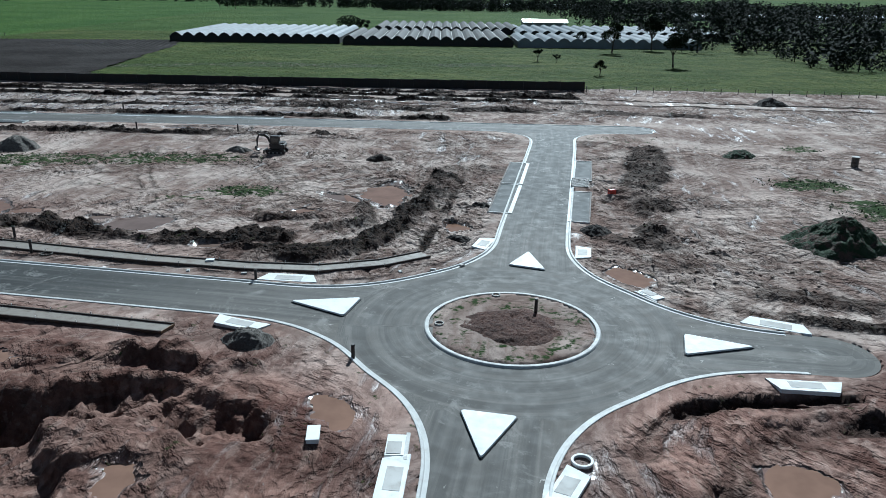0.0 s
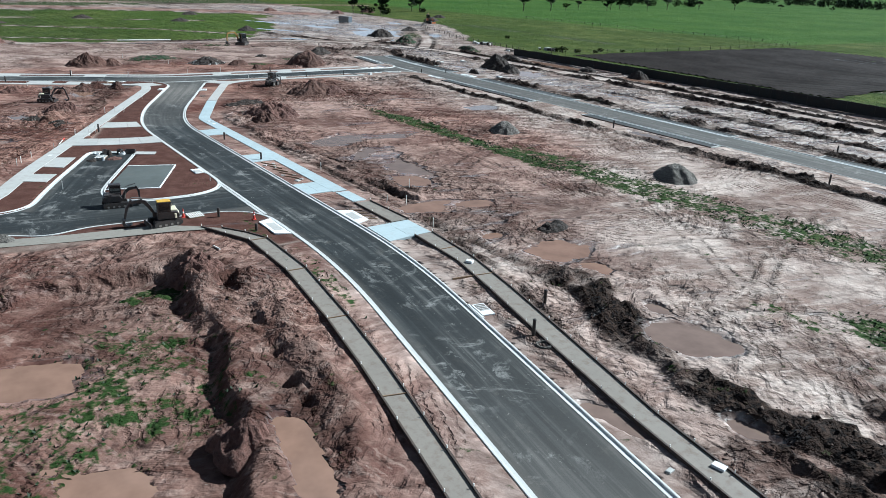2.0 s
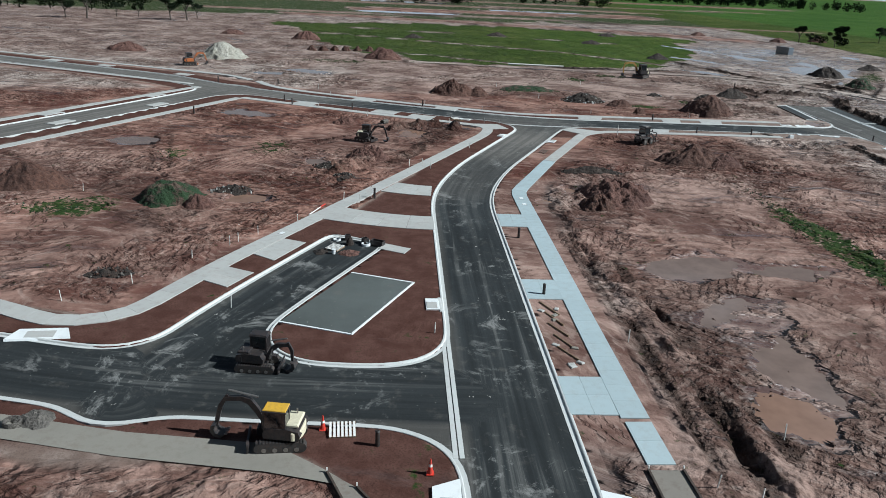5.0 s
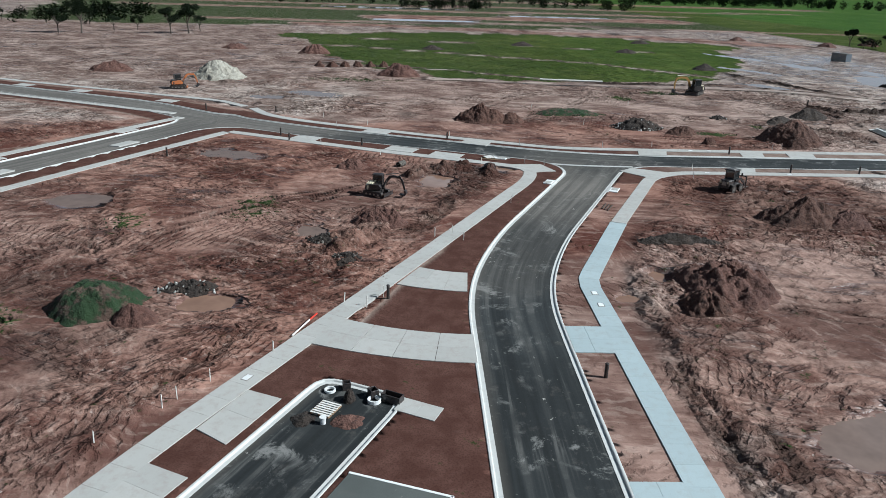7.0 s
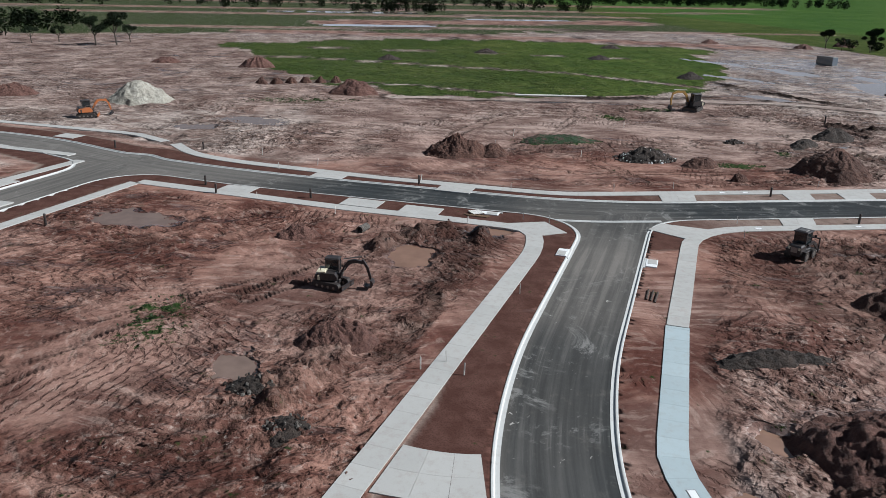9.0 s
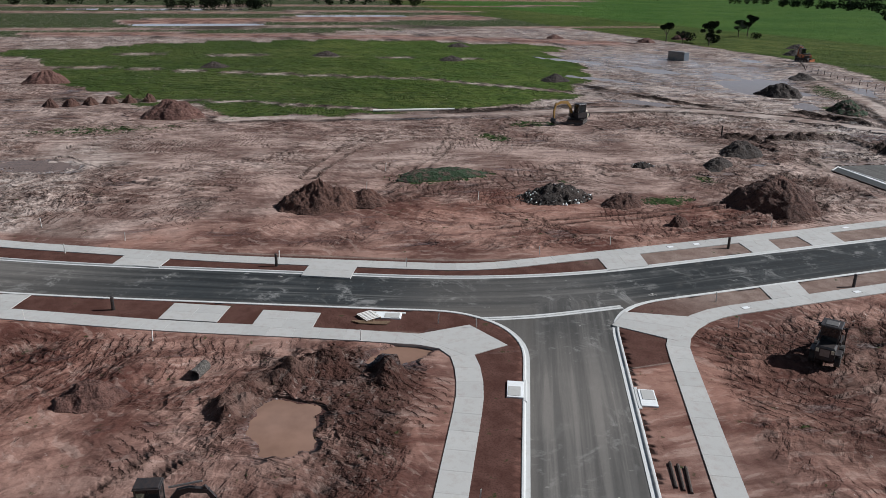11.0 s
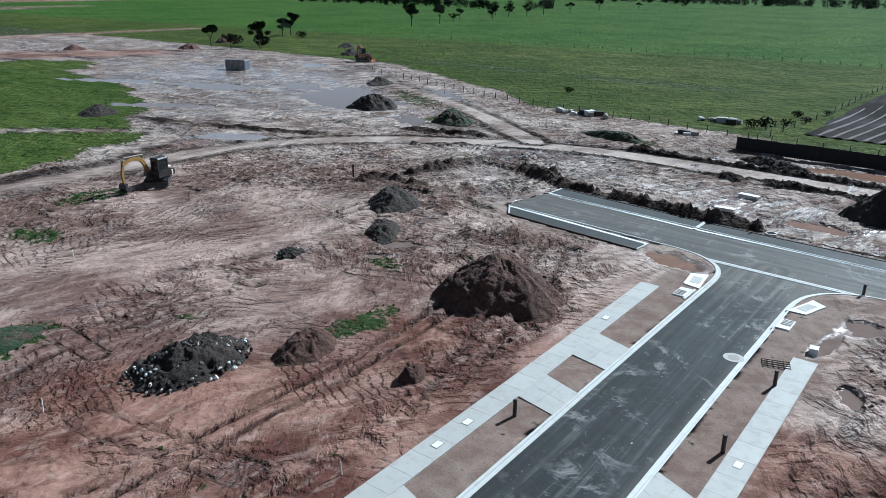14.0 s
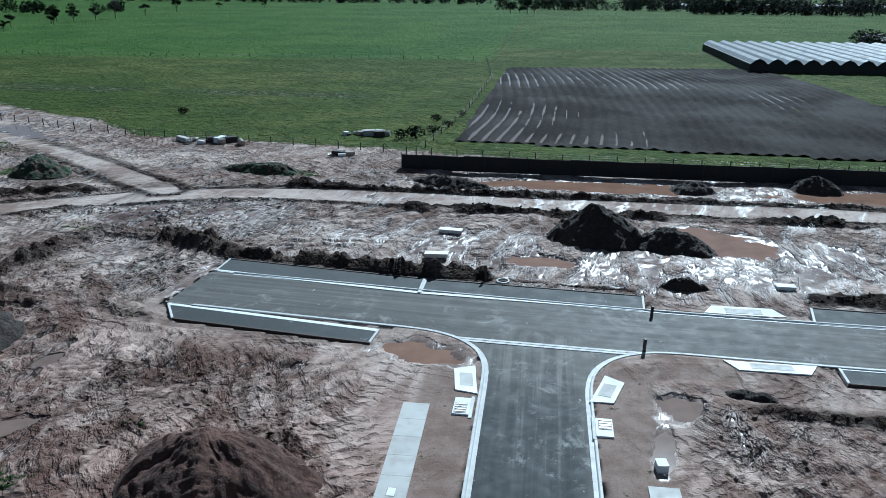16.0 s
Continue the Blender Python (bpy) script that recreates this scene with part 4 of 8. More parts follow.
TRAILS = machine_trails(120, 77) + swept((-171, 96), (8, 10.2, 12.5, 14.6, 17), -60, 40) + swept((-150, 106), (6, 8, 10.5), 200, 320)
TRAILS += combed((-196.5, 133.5), (-1.6, -1.9), (-0.75, 0.65), 7, 4.0) + combed((-199, 137), (-2.2, -0.4), (-0.2, -1.0), 5, 5.0)


def earth(x, y):
    """Height and zone (red, grass, dark, wet) of the ground at arrays of places."""
    d = street_distance(x, y)
    wob = fbm(x, y, 9, 3, 40)
    rough = 0.30 + 0.70 * step(-0.2, 0.5, fbm(x, y, 24, 3, 3))
    churn = rough * step(-0.12, 0.22, fbm(x, y, 13, 3, 17))
    calm = np.zeros_like(x)
    for c, rx, ry in SMOOTH:
        calm = np.maximum(calm, step(1.25, 0.75, ellipse(x, y, c, rx, ry, 0) + 0.25 * wob))
    churn = churn * (1 - 0.85 * calm)
    ridges = 1 - 2.4 * np.abs(fbm(x + 1.2 * wob, y, 3.2, 3, 23))
    pillow = np.abs(fbm(x, y, 1.5, 2, 27)) * 2 - 0.5
    z = 0.13 * fbm(x, y, 26, 2, 5) + rough * (0.18 * fbm(x, y, 5.5, 4, 11) + 0.08 * fbm(x, y, 1.5, 3, 21))
    z = z + churn * (0.30 * ridges * (0.5 + 0.9 * fbm(x, y, 7, 2, 19)) + 0.26 * pillow)
    shelf = fbm(x + 2.0 * wob, y, 5.0, 3, 29)
    shelves = sum(step(level - 0.045, level + 0.045, shelf) for level in (-0.34, -0.12, 0.10, 0.32))
    z = z + 0.13 * (shelves - 2) * (0.25 + 0.75 * rough) * (1 - 0.55 * calm) * step(-0.15, 0.15, fbm(x, y, 17, 2, 31))
    red = np.zeros_like(x)
    for zone in RED_ZONES:
        red = np.maximum(red, step(6, -8, inside(x, y, zone) + 7 * wob))
    for zone, strength in BROWN_ZONES:
        red = np.maximum(red, strength * step(6, -8, inside(x, y, zone) + 7 * wob))
    red = np.clip(red * (0.85 + 0.3 * fbm(x, y, 30, 3, 8)) + 0.10 * (1 + fbm(x, y, 14, 3, 9)), 0, 1)
    # scattered dark soil, plus shade painted into troughs between the ridges
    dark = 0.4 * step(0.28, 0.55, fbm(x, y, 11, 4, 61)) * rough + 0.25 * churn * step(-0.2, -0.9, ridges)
    for ring in SODDEN:
        dark = np.maximum(dark, (0.32 + 0.2 * wob) * step(1.5, -3, inside(x, y, ring) + 3 * wob))
    wet = 0.25 + 0.25 * fbm(x, y, 16, 3, 71) + 0.13 * step(118, 150, y) * step(10, -20, x) + 0.12 * step(-235, -275, x)
    for c, rx, ry in SOAKED:
        wet = wet + 0.32 * step(1.3, 0.6, ellipse(x, y, c, rx, ry, 0) + 0.3 * wob)
    # wheel ruts that swing about, with shade painted along their floors
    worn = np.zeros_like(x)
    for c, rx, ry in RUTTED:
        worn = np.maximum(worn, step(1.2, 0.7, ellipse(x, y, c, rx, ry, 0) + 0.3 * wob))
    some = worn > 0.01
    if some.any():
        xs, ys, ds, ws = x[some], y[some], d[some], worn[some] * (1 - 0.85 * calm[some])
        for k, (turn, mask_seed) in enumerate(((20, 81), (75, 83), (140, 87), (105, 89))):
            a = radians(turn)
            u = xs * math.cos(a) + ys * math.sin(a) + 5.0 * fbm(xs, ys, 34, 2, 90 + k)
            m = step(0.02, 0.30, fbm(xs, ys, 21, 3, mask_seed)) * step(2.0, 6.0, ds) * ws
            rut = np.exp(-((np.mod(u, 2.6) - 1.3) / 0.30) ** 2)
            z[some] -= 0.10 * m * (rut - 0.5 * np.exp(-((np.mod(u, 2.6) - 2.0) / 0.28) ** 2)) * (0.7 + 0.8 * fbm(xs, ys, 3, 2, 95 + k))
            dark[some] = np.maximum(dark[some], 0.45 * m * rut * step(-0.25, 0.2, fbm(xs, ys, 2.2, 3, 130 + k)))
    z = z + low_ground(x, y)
    # single machine trails: two wheel lines with ragged thrown-up edges; deeper ruts get more painted shade
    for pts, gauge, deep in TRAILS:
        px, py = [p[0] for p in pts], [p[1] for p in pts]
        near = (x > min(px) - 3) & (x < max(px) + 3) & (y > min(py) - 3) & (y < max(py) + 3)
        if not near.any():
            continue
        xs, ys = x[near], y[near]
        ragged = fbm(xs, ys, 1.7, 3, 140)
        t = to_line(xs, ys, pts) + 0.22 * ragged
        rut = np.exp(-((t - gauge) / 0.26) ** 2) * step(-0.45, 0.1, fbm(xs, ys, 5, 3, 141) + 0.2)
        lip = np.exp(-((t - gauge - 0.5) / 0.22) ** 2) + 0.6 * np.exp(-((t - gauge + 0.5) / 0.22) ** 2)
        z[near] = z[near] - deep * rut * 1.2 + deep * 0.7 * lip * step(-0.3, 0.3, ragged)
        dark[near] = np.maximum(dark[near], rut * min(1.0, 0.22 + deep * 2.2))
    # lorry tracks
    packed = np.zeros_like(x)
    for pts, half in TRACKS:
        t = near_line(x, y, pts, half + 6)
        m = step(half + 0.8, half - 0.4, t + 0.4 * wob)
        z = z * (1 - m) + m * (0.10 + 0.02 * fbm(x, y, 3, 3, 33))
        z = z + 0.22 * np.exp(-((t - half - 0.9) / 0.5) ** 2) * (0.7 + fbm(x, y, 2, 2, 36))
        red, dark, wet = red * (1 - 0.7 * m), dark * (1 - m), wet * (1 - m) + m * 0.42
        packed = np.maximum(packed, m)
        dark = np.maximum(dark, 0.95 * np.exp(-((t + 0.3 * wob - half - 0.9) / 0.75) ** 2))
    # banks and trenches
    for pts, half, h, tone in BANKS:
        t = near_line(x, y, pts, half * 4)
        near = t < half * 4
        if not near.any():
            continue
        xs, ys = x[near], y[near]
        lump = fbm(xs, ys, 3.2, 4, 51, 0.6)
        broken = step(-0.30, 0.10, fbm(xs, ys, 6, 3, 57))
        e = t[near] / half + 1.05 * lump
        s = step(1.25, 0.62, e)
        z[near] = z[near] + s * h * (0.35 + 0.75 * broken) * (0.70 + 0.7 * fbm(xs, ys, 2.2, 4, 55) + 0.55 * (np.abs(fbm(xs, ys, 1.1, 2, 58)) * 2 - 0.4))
        # dark soil on banks; in trenches the shade is put into the colour
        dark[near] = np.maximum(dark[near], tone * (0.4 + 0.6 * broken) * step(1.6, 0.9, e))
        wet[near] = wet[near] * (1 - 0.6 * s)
    tilth = np.clip((0.34 + 0.66 * churn) * (1 - 0.6 * calm) + 0.5 * dark, 0, 1)
    tilth = tilth * (1 - 0.95 * packed)
    # finished verges beside the kerbs
    built = step(-70, -76, x) * step(150, 128, y) * step(8.0, 5.5, d)
    flat = np.maximum(built, step(2.4, 0.8, d))
    z = z * (1 - flat) + flat * (0.10 + 0.018 * fbm(x, y, 1.5, 3, 77))
    dark = dark * (1 - 0.95 * built)
    mulch = built * step(4.6, 3.8, d)
    for ring in BEDS:
        mulch = np.maximum(mulch, step(0.6, -0.4, inside(x, y, ring)))
    mulch = np.where((x > -160) & (y > 65.5 + 0.41 * np.maximum(0, -124 - x)), 0, mulch)
    mulch = mulch * (1 - 0.55 * step(84, 100, y))
    z = np.where(mulch > 0.35, np.clip(z, 0.06, 0.13), z)
    red = np.maximum(red, built * 0.75 * step(112, 96, y))
    wet = wet * (1 - 0.8 * built)
    tilth = tilth * (1 - 0.85 * flat)
    # graded level under footpaths and bays
    for line in LEVEL_LINES:
        m = step(2.4, 1.15, near_line(x, y, line, 3))
        z = z - m * np.maximum(z - 0.08, 0)
        dark = dark * (1 - 0.8 * m)
    for ring in BAYS:
        c = (ring[0][0] + ring[2][0]) / 2, (ring[0][1] + ring[2][1]) / 2
        near = np.hypot(x - c[0], y - c[1]) < 24
        if near.any():
            gap = inside(x[near], y[near], ring)
            z[near] = np.where(gap < 0.25, -0.2, np.where(gap < 1.2, np.minimum(z[near], 0.0), z[near]))
    # the roundabout's island
    hub = np.hypot(x - HUB[0], y - HUB[1])
    red, wet = np.where(hub < ISLAND_R, 0.15, red), np.where(hub < ISLAND_R, 0.0, wet)
    dark = np.where(hub < ISLAND_R, 0.25 + 0.3 * fbm(x, y, 3, 3, 7), dark)
    # grass
    grass = np.zeros_like(x)
    for c, rx, ry, turn, strength in WEEDS:
        grass = np.maximum(grass, strength * step(1.35, 0.45, ellipse(x, y, c, rx, ry, turn) + 0.35 * wob + 0.3 * fbm(x, y, 3.5, 3, 44)))
    grass = np.maximum(grass, 0.42 * step(6.3, 5.6, hub))
    pasture = np.zeros_like(x)
    for number, poly in enumerate(FIELDS):
        ragged = 2.0 * wob if number == 0 else 5.0 * wob + 12.0 * fbm(x, y, 30, 4, 120)
        f = step(1.5, -2.5, inside(x, y, poly) + ragged)
        pasture = np.maximum(pasture, f * (1.0 if number == 0 else 0.65 + 0.6 * step(70, 130, y) if number == 1 else 0.05))
        grass = np.maximum(grass, f * 1.25)
        z = z * (1 - 0.75 * f)
    for c, rx, ry in ((-45, 240), 34, 8), ((10, 247), 22, 7), ((-90, 232), 14, 5), ((-300, 262), 30, 7), ((-240, 262), 26, 6):
        pasture = pasture * (1 - 0.75 * step(1.2, 0.7, ellipse(x, y, c, rx, ry, 0) + 0.6 * fbm(x, y, 14, 4, 150)))
    pasture = pasture + step(343, 347, y - 0.09 * (x + 260)) * step(-192, -198, x) * step(1.0, 2.0, pasture + 1) + 0.7 * step(395, 400, y) * step(-196, -190, x)
    wet = wet * (1 - np.clip(grass, 0, 1))
    dark = dark * (1 - 0.8 * np.clip(grass, 0, 1))
    # bare tracks through the western pasture
    for pts, half in TRACKS[2:]:
        t = near_line(x, y, pts, half + 6)
        grass = grass * step(half + 0.6, half + 2.4, t + 1.0 * wob)
        dark = np.maximum(dark, 0.85 * np.exp(-((t - half - 0.9) / 0.8) ** 2))
        if half > 5:
            red = np.maximum(red, 0.9 * step(half + 3, half - 3, t))
    # pools
    for c, rx, ry, turn, mud in POOLS:
        e = ellipse(x, y, c, rx, ry, turn)
        near = e < 3.0
        if not near.any():
            continue
        xs, ys = x[near], y[near]
        size = max(1.2, min(rx, ry))
        q = e[near] + 0.65 * fbm(xs, ys, size * 1.1, 5, 101, 0.6)
        level = low_ground(np.array([c[0]]), np.array([c[1]]))[0]
        s = step(1.15, 0.75, q)
        zz = np.where(q < 2.0, np.maximum(z[near], level + POOL_LEVEL + 0.05), z[near])
        z[near] = zz * (1 - s) + s * (level + POOL_LEVEL - 0.14)
        wet[near] = np.maximum(wet[near], 0.8 * step(1.6, 1.0, q))
        dark[near] = dark[near] * (1 - s)
        grass[near] = grass[near] * (1 - s)
    # under the streets, and the horizon
    z = np.where(d < -0.16, -0.35, np.where(d < 0.44, 0.09, z))
    z = np.where(np.hypot(x - HUB[0], y - HUB[1]) < ISLAND_R - 0.4, 0.16 + 0.03 * fbm(x, y, 1.2, 3, 7), z)
    return z, np.stack([np.clip(v, 0, 1) for v in (red, grass, dark, wet)], -1), tilth, pasture, mulch


def spread(lo, hi, fine, grow=1.10, reach=2600.0):
    """Grid lines, close together from lo to hi and wider and wider beyond."""
    mid = list(np.arange(lo, hi + 1e-6, fine))
    s, a, b = fine, lo, hi
    left, right = [], []
    while a > -reach:
        s *= grow
        a -= s
        left.append(a)
    s = fine
    while b < reach:
        s *= grow
        b += s
        right.append(b)
    return np.array(left[::-1] + mid + right)


def build_ground():
    xs, ys = spread(-226, 32, 0.30, 1.05), spread(27, 182, 0.30, 1.055)
    X, Y = np.meshgrid(xs, ys, indexing="ij")
    flat_x, flat_y = X.ravel(), Y.ravel()
    # grid points beside a kerb move onto its line
    d = street_distance(flat_x, flat_y)
    gx = (street_distance(flat_x + 0.3, flat_y) - street_distance(flat_x - 0.3, flat_y)) / 0.6
    gy = (street_distance(flat_x, flat_y + 0.3) - street_distance(flat_x, flat_y - 0.3)) / 0.6
    size = np.maximum(np.hypot(gx, gy), 0.4)
    move = np.where((d > -0.16) & (d < 0.44), 0.14 - d, 0.0) / size ** 2
    flat_x, flat_y = flat_x + gx * move, flat_y + gy * move
    z, zone, tilth, pasture, mulch = earth(flat_x, flat_y)
    nx, ny = len(xs), len(ys)
    idx = np.arange(nx * ny).reshape(nx, ny)
    quads = np.stack([idx[:-1, :-1], idx[1:, :-1], idx[1:, 1:], idx[:-1, 1:]], -1).reshape(-1, 4)
    me = bpy.data.meshes.new("ground")
    me.vertices.add(nx * ny)
    me.vertices.foreach_set("co", np.stack([flat_x, flat_y, z], -1).astype(np.float32).ravel())
    me.loops.add(quads.size)
    me.loops.foreach_set("vertex_index", quads.astype(np.int32).ravel())
    me.polygons.add(len(quads))
    me.polygons.foreach_set("loop_start", np.arange(0, quads.size, 4, dtype=np.int32))
    me.polygons.foreach_set("use_smooth", np.ones(len(quads), bool))
    me.update(calc_edges=True)
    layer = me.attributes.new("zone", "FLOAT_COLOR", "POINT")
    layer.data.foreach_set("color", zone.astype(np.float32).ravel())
    me.attributes.new("tilth", "FLOAT", "POINT").data.foreach_set("value", tilth.astype(np.float32))
    for name, values in (("pasture", pasture), ("mulch", mulch)):
        me.attributes.new(name, "FLOAT", "POINT").data.foreach_set("value", values.astype(np.float32))
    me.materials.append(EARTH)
    return tagged(new("ground", me), "churned red-brown building-site earth with wheel ruts and weeds", "ground", kind="structure")


build_ground()


def build_clods(n=170000, seed=9):
    """Loose clods of clay thrown up along banks, ruts and churned lots."""
    rnd = np.random.RandomState(seed)
    x, y = rnd.uniform(-232, 34, n), rnd.uniform(27, 185, n)
    z, zone, tilth, _, mulch = earth(x.copy(), y.copy())
    d = street_distance(x, y)
    dark, grass = zone[:, 2], zone[:, 1]
    flat = step(-70, -76, x) * step(150, 128, y) * step(8.0, 5.5, d)
    chance = (0.40 * step(0.35, 0.9, dark) + 0.30 * step(0.45, 0.95, tilth)) * (mulch < 0.1) * (d > 2.6) * (flat < 0.2) * (grass < 0.3) * (z > POOL_LEVEL - 1.2)
    keep = rnd.uniform(0, 1, n) < chance
    for ring in PAVED_RINGS:
        keep &= inside(x, y, ring) > 0.3
    x, y, z, zone, tilth, dark = x[keep], y[keep], z[keep], zone[keep], tilth[keep], dark[keep]
    m = len(x)
    size = 0.06 + 0.15 * rnd.uniform(0, 1, m) ** 3
    shape = np.array([(1, 0, 0), (0, 1, 0), (-1, 0, 0), (0, -1, 0), (0, 0, 0.8), (0, 0, -0.6)])
    turn, longer = rnd.uniform(0, 6.28, m), rnd.uniform(1.0, 2.4, m)
    local = shape[None] * rnd.uniform(0.55, 1.25, (m, 6, 1)) + rnd.uniform(-0.22, 0.22, (m, 6, 3))
    local[:, :, 0] *= longer[:, None]
    local = local * size[:, None, None]
    c, s = np.cos(turn)[:, None], np.sin(turn)[:, None]
    co = np.stack([x[:, None] + local[:, :, 0] * c - local[:, :, 1] * s, y[:, None] + local[:, :, 0] * s + local[:, :, 1] * c, z[:, None] + 0.03 + local[:, :, 2]], -1)
    tri = np.array([(0, 1, 4), (1, 2, 4), (2, 3, 4), (3, 0, 4), (1, 0, 5), (2, 1, 5), (3, 2, 5), (0, 3, 5)])
    faces = (tri[None] + 6 * np.arange(m)[:, None, None]).reshape(-1, 3)
    me = bpy.data.meshes.new("soil_clods")
    me.vertices.add(m * 6)
    me.vertices.foreach_set("co", co.astype(np.float32).ravel())
    me.loops.add(faces.size)
    me.loops.foreach_set("vertex_index", faces.astype(np.int32).ravel())
    me.polygons.add(len(faces))
    me.polygons.foreach_set("loop_start", np.arange(0, faces.size, 3, dtype=np.int32))
    me.update(calc_edges=True)
    zone = zone.copy()
    zone[:, 1] = 0
    zone[:, 2] = np.clip(zone[:, 2] * 0.75 + rnd.uniform(-0.1, 0.3, m), 0, 1)
    zone[:, 3] = 0.1
    me.attributes.new("zone", "FLOAT_COLOR", "POINT").data.foreach_set("color", np.repeat(zone, 6, 0).astype(np.float32).ravel())
    me.attributes.new("tilth", "FLOAT", "POINT").data.foreach_set("value", np.full(m * 6, 0.3, np.float32))
    me.attributes.new("pasture", "FLOAT", "POINT").data.foreach_set("value", np.zeros(m * 6, np.float32))
    me.materials.append(EARTH)
    tagged(new("soil_clods", me), "loose brown clay clods scattered over churned earth", "clods", kind="stuff")


# hard surfaces that stay clear of loose clods
PAVED_RINGS = [[(-206, 152.8), (-165, 149.4), (-165, 134), (-206, 136)], [(-154, 149), (-28, 143.5), (-28, 132), (-154, 134)], [(4.5, 80), (22.5, 80), (24, 110), (4.5, 110)]]
build_clods()


def build_pools():
    for number, (c, rx, ry, turn, mud) in enumerate(POOLS):
        level = number % 13 * 0.004 + float(low_ground(np.array([c[0]]), np.array([c[1]]))[0]) + POOL_LEVEL
        n, a = 28, radians(turn)
        v = [(0, 0, 0)]
        for i in range(n):
            t = 6.28318 * i / n
            u, w = 1.5 * rx * math.cos(t), 1.5 * ry * math.sin(t)
            v.append((u * math.cos(a) - w * math.sin(a), u * math.sin(a) + w * math.cos(a), 0))
        ob = mesh_object("puddle", v, [(0, 1 + i, 1 + (i + 1) % n) for i in range(n)], WATER_MUD if mud else WATER_PALE)
        ob.location = (c[0], c[1], level)
        tagged(ob, "shallow brown muddy rain puddle in a hollow" if mud else "pale still rain puddle lying on clay", "puddle", "rain puddles")


build_pools()


# ---- street surface and kerbs ----
def contour():
    """The kerb line as chains of points, and the sheet within it."""
    D = STREET_D
    S = D < 0
    verts, index, faces = [], {}, []

    def corner(i, j):
        if ("c", i, j) not in index:
            index["c", i, j] = len(verts)
            verts.append((GX[i], GY[j], 0.0))
        return index["c", i, j]

    def cut(i, j, way):
        key = (way, i, j)
        if key not in index:
            k, l = (i + 1, j) if way == "x" else (i, j + 1)
            t = D[i, j] / (D[i, j] - D[k, l])
            index[key] = len(verts)
            verts.append((GX[i] + t * GRES * (way == "x"), GY[j] + t * GRES * (way == "y"), 0.0))
        return index[key]

    links = {}
    count = S[:-1, :-1].astype(int) + S[1:, :-1] + S[1:, 1:] + S[:-1, 1:]
    for i, j in zip(*np.nonzero(count)):
        if count[i, j] == 4:
            faces.append((corner(i, j), corner(i + 1, j), corner(i + 1, j + 1), corner(i, j + 1)))
            continue
        ring, cuts = [], []
        around = [(i, j), (i + 1, j), (i + 1, j + 1), (i, j + 1)]
        edges = [(i, j, "x"), (i + 1, j, "y"), (i, j + 1, "x"), (i, j, "y")]
        for k in range(4):
            a, b = around[k], around[(k + 1) % 4]
            if S[a]:
                ring.append(corner(*a))
            if S[a] != S[b]:
                p = cut(*edges[k])
                ring.append(p)
                cuts.append((p, S[a]))
        faces.append(tuple(ring))
        if len(cuts) == 2:
            # the link runs with the street on its left
            first, second = (cuts[0], cuts[1]) if cuts[0][1] else (cuts[1], cuts[0])
            links[first[0]] = second[0]
    chains, used = [], set()
    targets = set(links.values())
    for start in [k for k in links if k not in targets] + list(links):
        if start in used:
            continue
        chain, k = [start], start
        while k in links and k not in used:
            used.add(k)
            k = links[k]
            chain.append(k)
        chains.append(chain)
    return verts, faces, chains


SHEET_V, SHEET_F, CHAINS = contour()
_z = fbm(np.array([v[0] for v in SHEET_V]), np.array([v[1] for v in SHEET_V]), 20, 2, 200) * 0.015
road = mesh_object("road", [(v[0], v[1], 0.02 + float(h)) for v, h in zip(SHEET_V, _z)], SHEET_F, ASPHALT_ROAD, smooth=True)


def driven():
    """Along and across coordinates of the street for the wheel marks, and where dust lies."""
    x, y = np.array([v[0] for v in SHEET_V]), np.array([v[1] for v in SHEET_V])
    best, run, side = np.full(x.shape, 1e9), np.zeros(x.shape), np.zeros(x.shape)
    for number, (pts, half) in enumerate(STREETS):
        start = 400.0 * number
        for (ax, ay), (bx, by) in zip(pts, pts[1:]):
            w = Vector((bx - ax, by - ay))
            t = np.clip(((x - ax) * w.x + (y - ay) * w.y) / (w.length_squared + 1e-9), 0, 1)
            gap = np.hypot(x - ax - t * w.x, y - ay - t * w.y)
            near = gap - half < best
            turn = np.sign((x - ax) * w.y - (y - ay) * w.x)
            best = np.where(near, gap - half, best)
            run, side = np.where(near, start + t * w.length, run), np.where(near, half + turn * gap, side)
            start += w.length
    hub = np.hypot(x - HUB[0], y - HUB[1])
    ring = hub < 12.6
    run = np.where(ring, 9.5 * np.arctan2(y - HUB[1], x - HUB[0]), run)
    side = np.where(ring, hub - ISLAND_R + 1.0, side)
    dusty = 0.40 * step(14, 5, to_line(x, y, [(-171, 78), (-152, 73)])) + 0.25 * step(6, 1, to_line(x, y, [(-126, 63), (-158, 75)])) + 0.3 * step(9, 3, np.hypot(x + 160, y - 76))
    dusty = np.maximum(dusty, 0.75 * step(30, 8, to_line(x, y, [(-260, -100), (-229, -33), (-196, 27)])))
    dusty = np.maximum(dusty, 0.75 * step(7, 5, to_line(x, y, SIDE)))
    dusty = np.maximum(dusty, 0.30 * step(40, 20, np.hypot(x - HUB[0], y - HUB[1])) + 0.2 * step(-50, -20, x))
    dusty = np.maximum(dusty, 0.55 * step(16, 4, np.hypot(x - HUB[0], y - HUB[1] - 2)) * step(-0.2, 0.5, fbm(x, y, 7, 3, 210)))
    dusty = np.maximum(dusty, 0.45 * step(128, 138, y))
    for name, values in (("run", run), ("side", side), ("dusty", np.clip(dusty, 0, 0.85))):
        road.data.attributes.new(name, "FLOAT", "POINT").data.foreach_set("value", values.astype(np.float32))


driven()
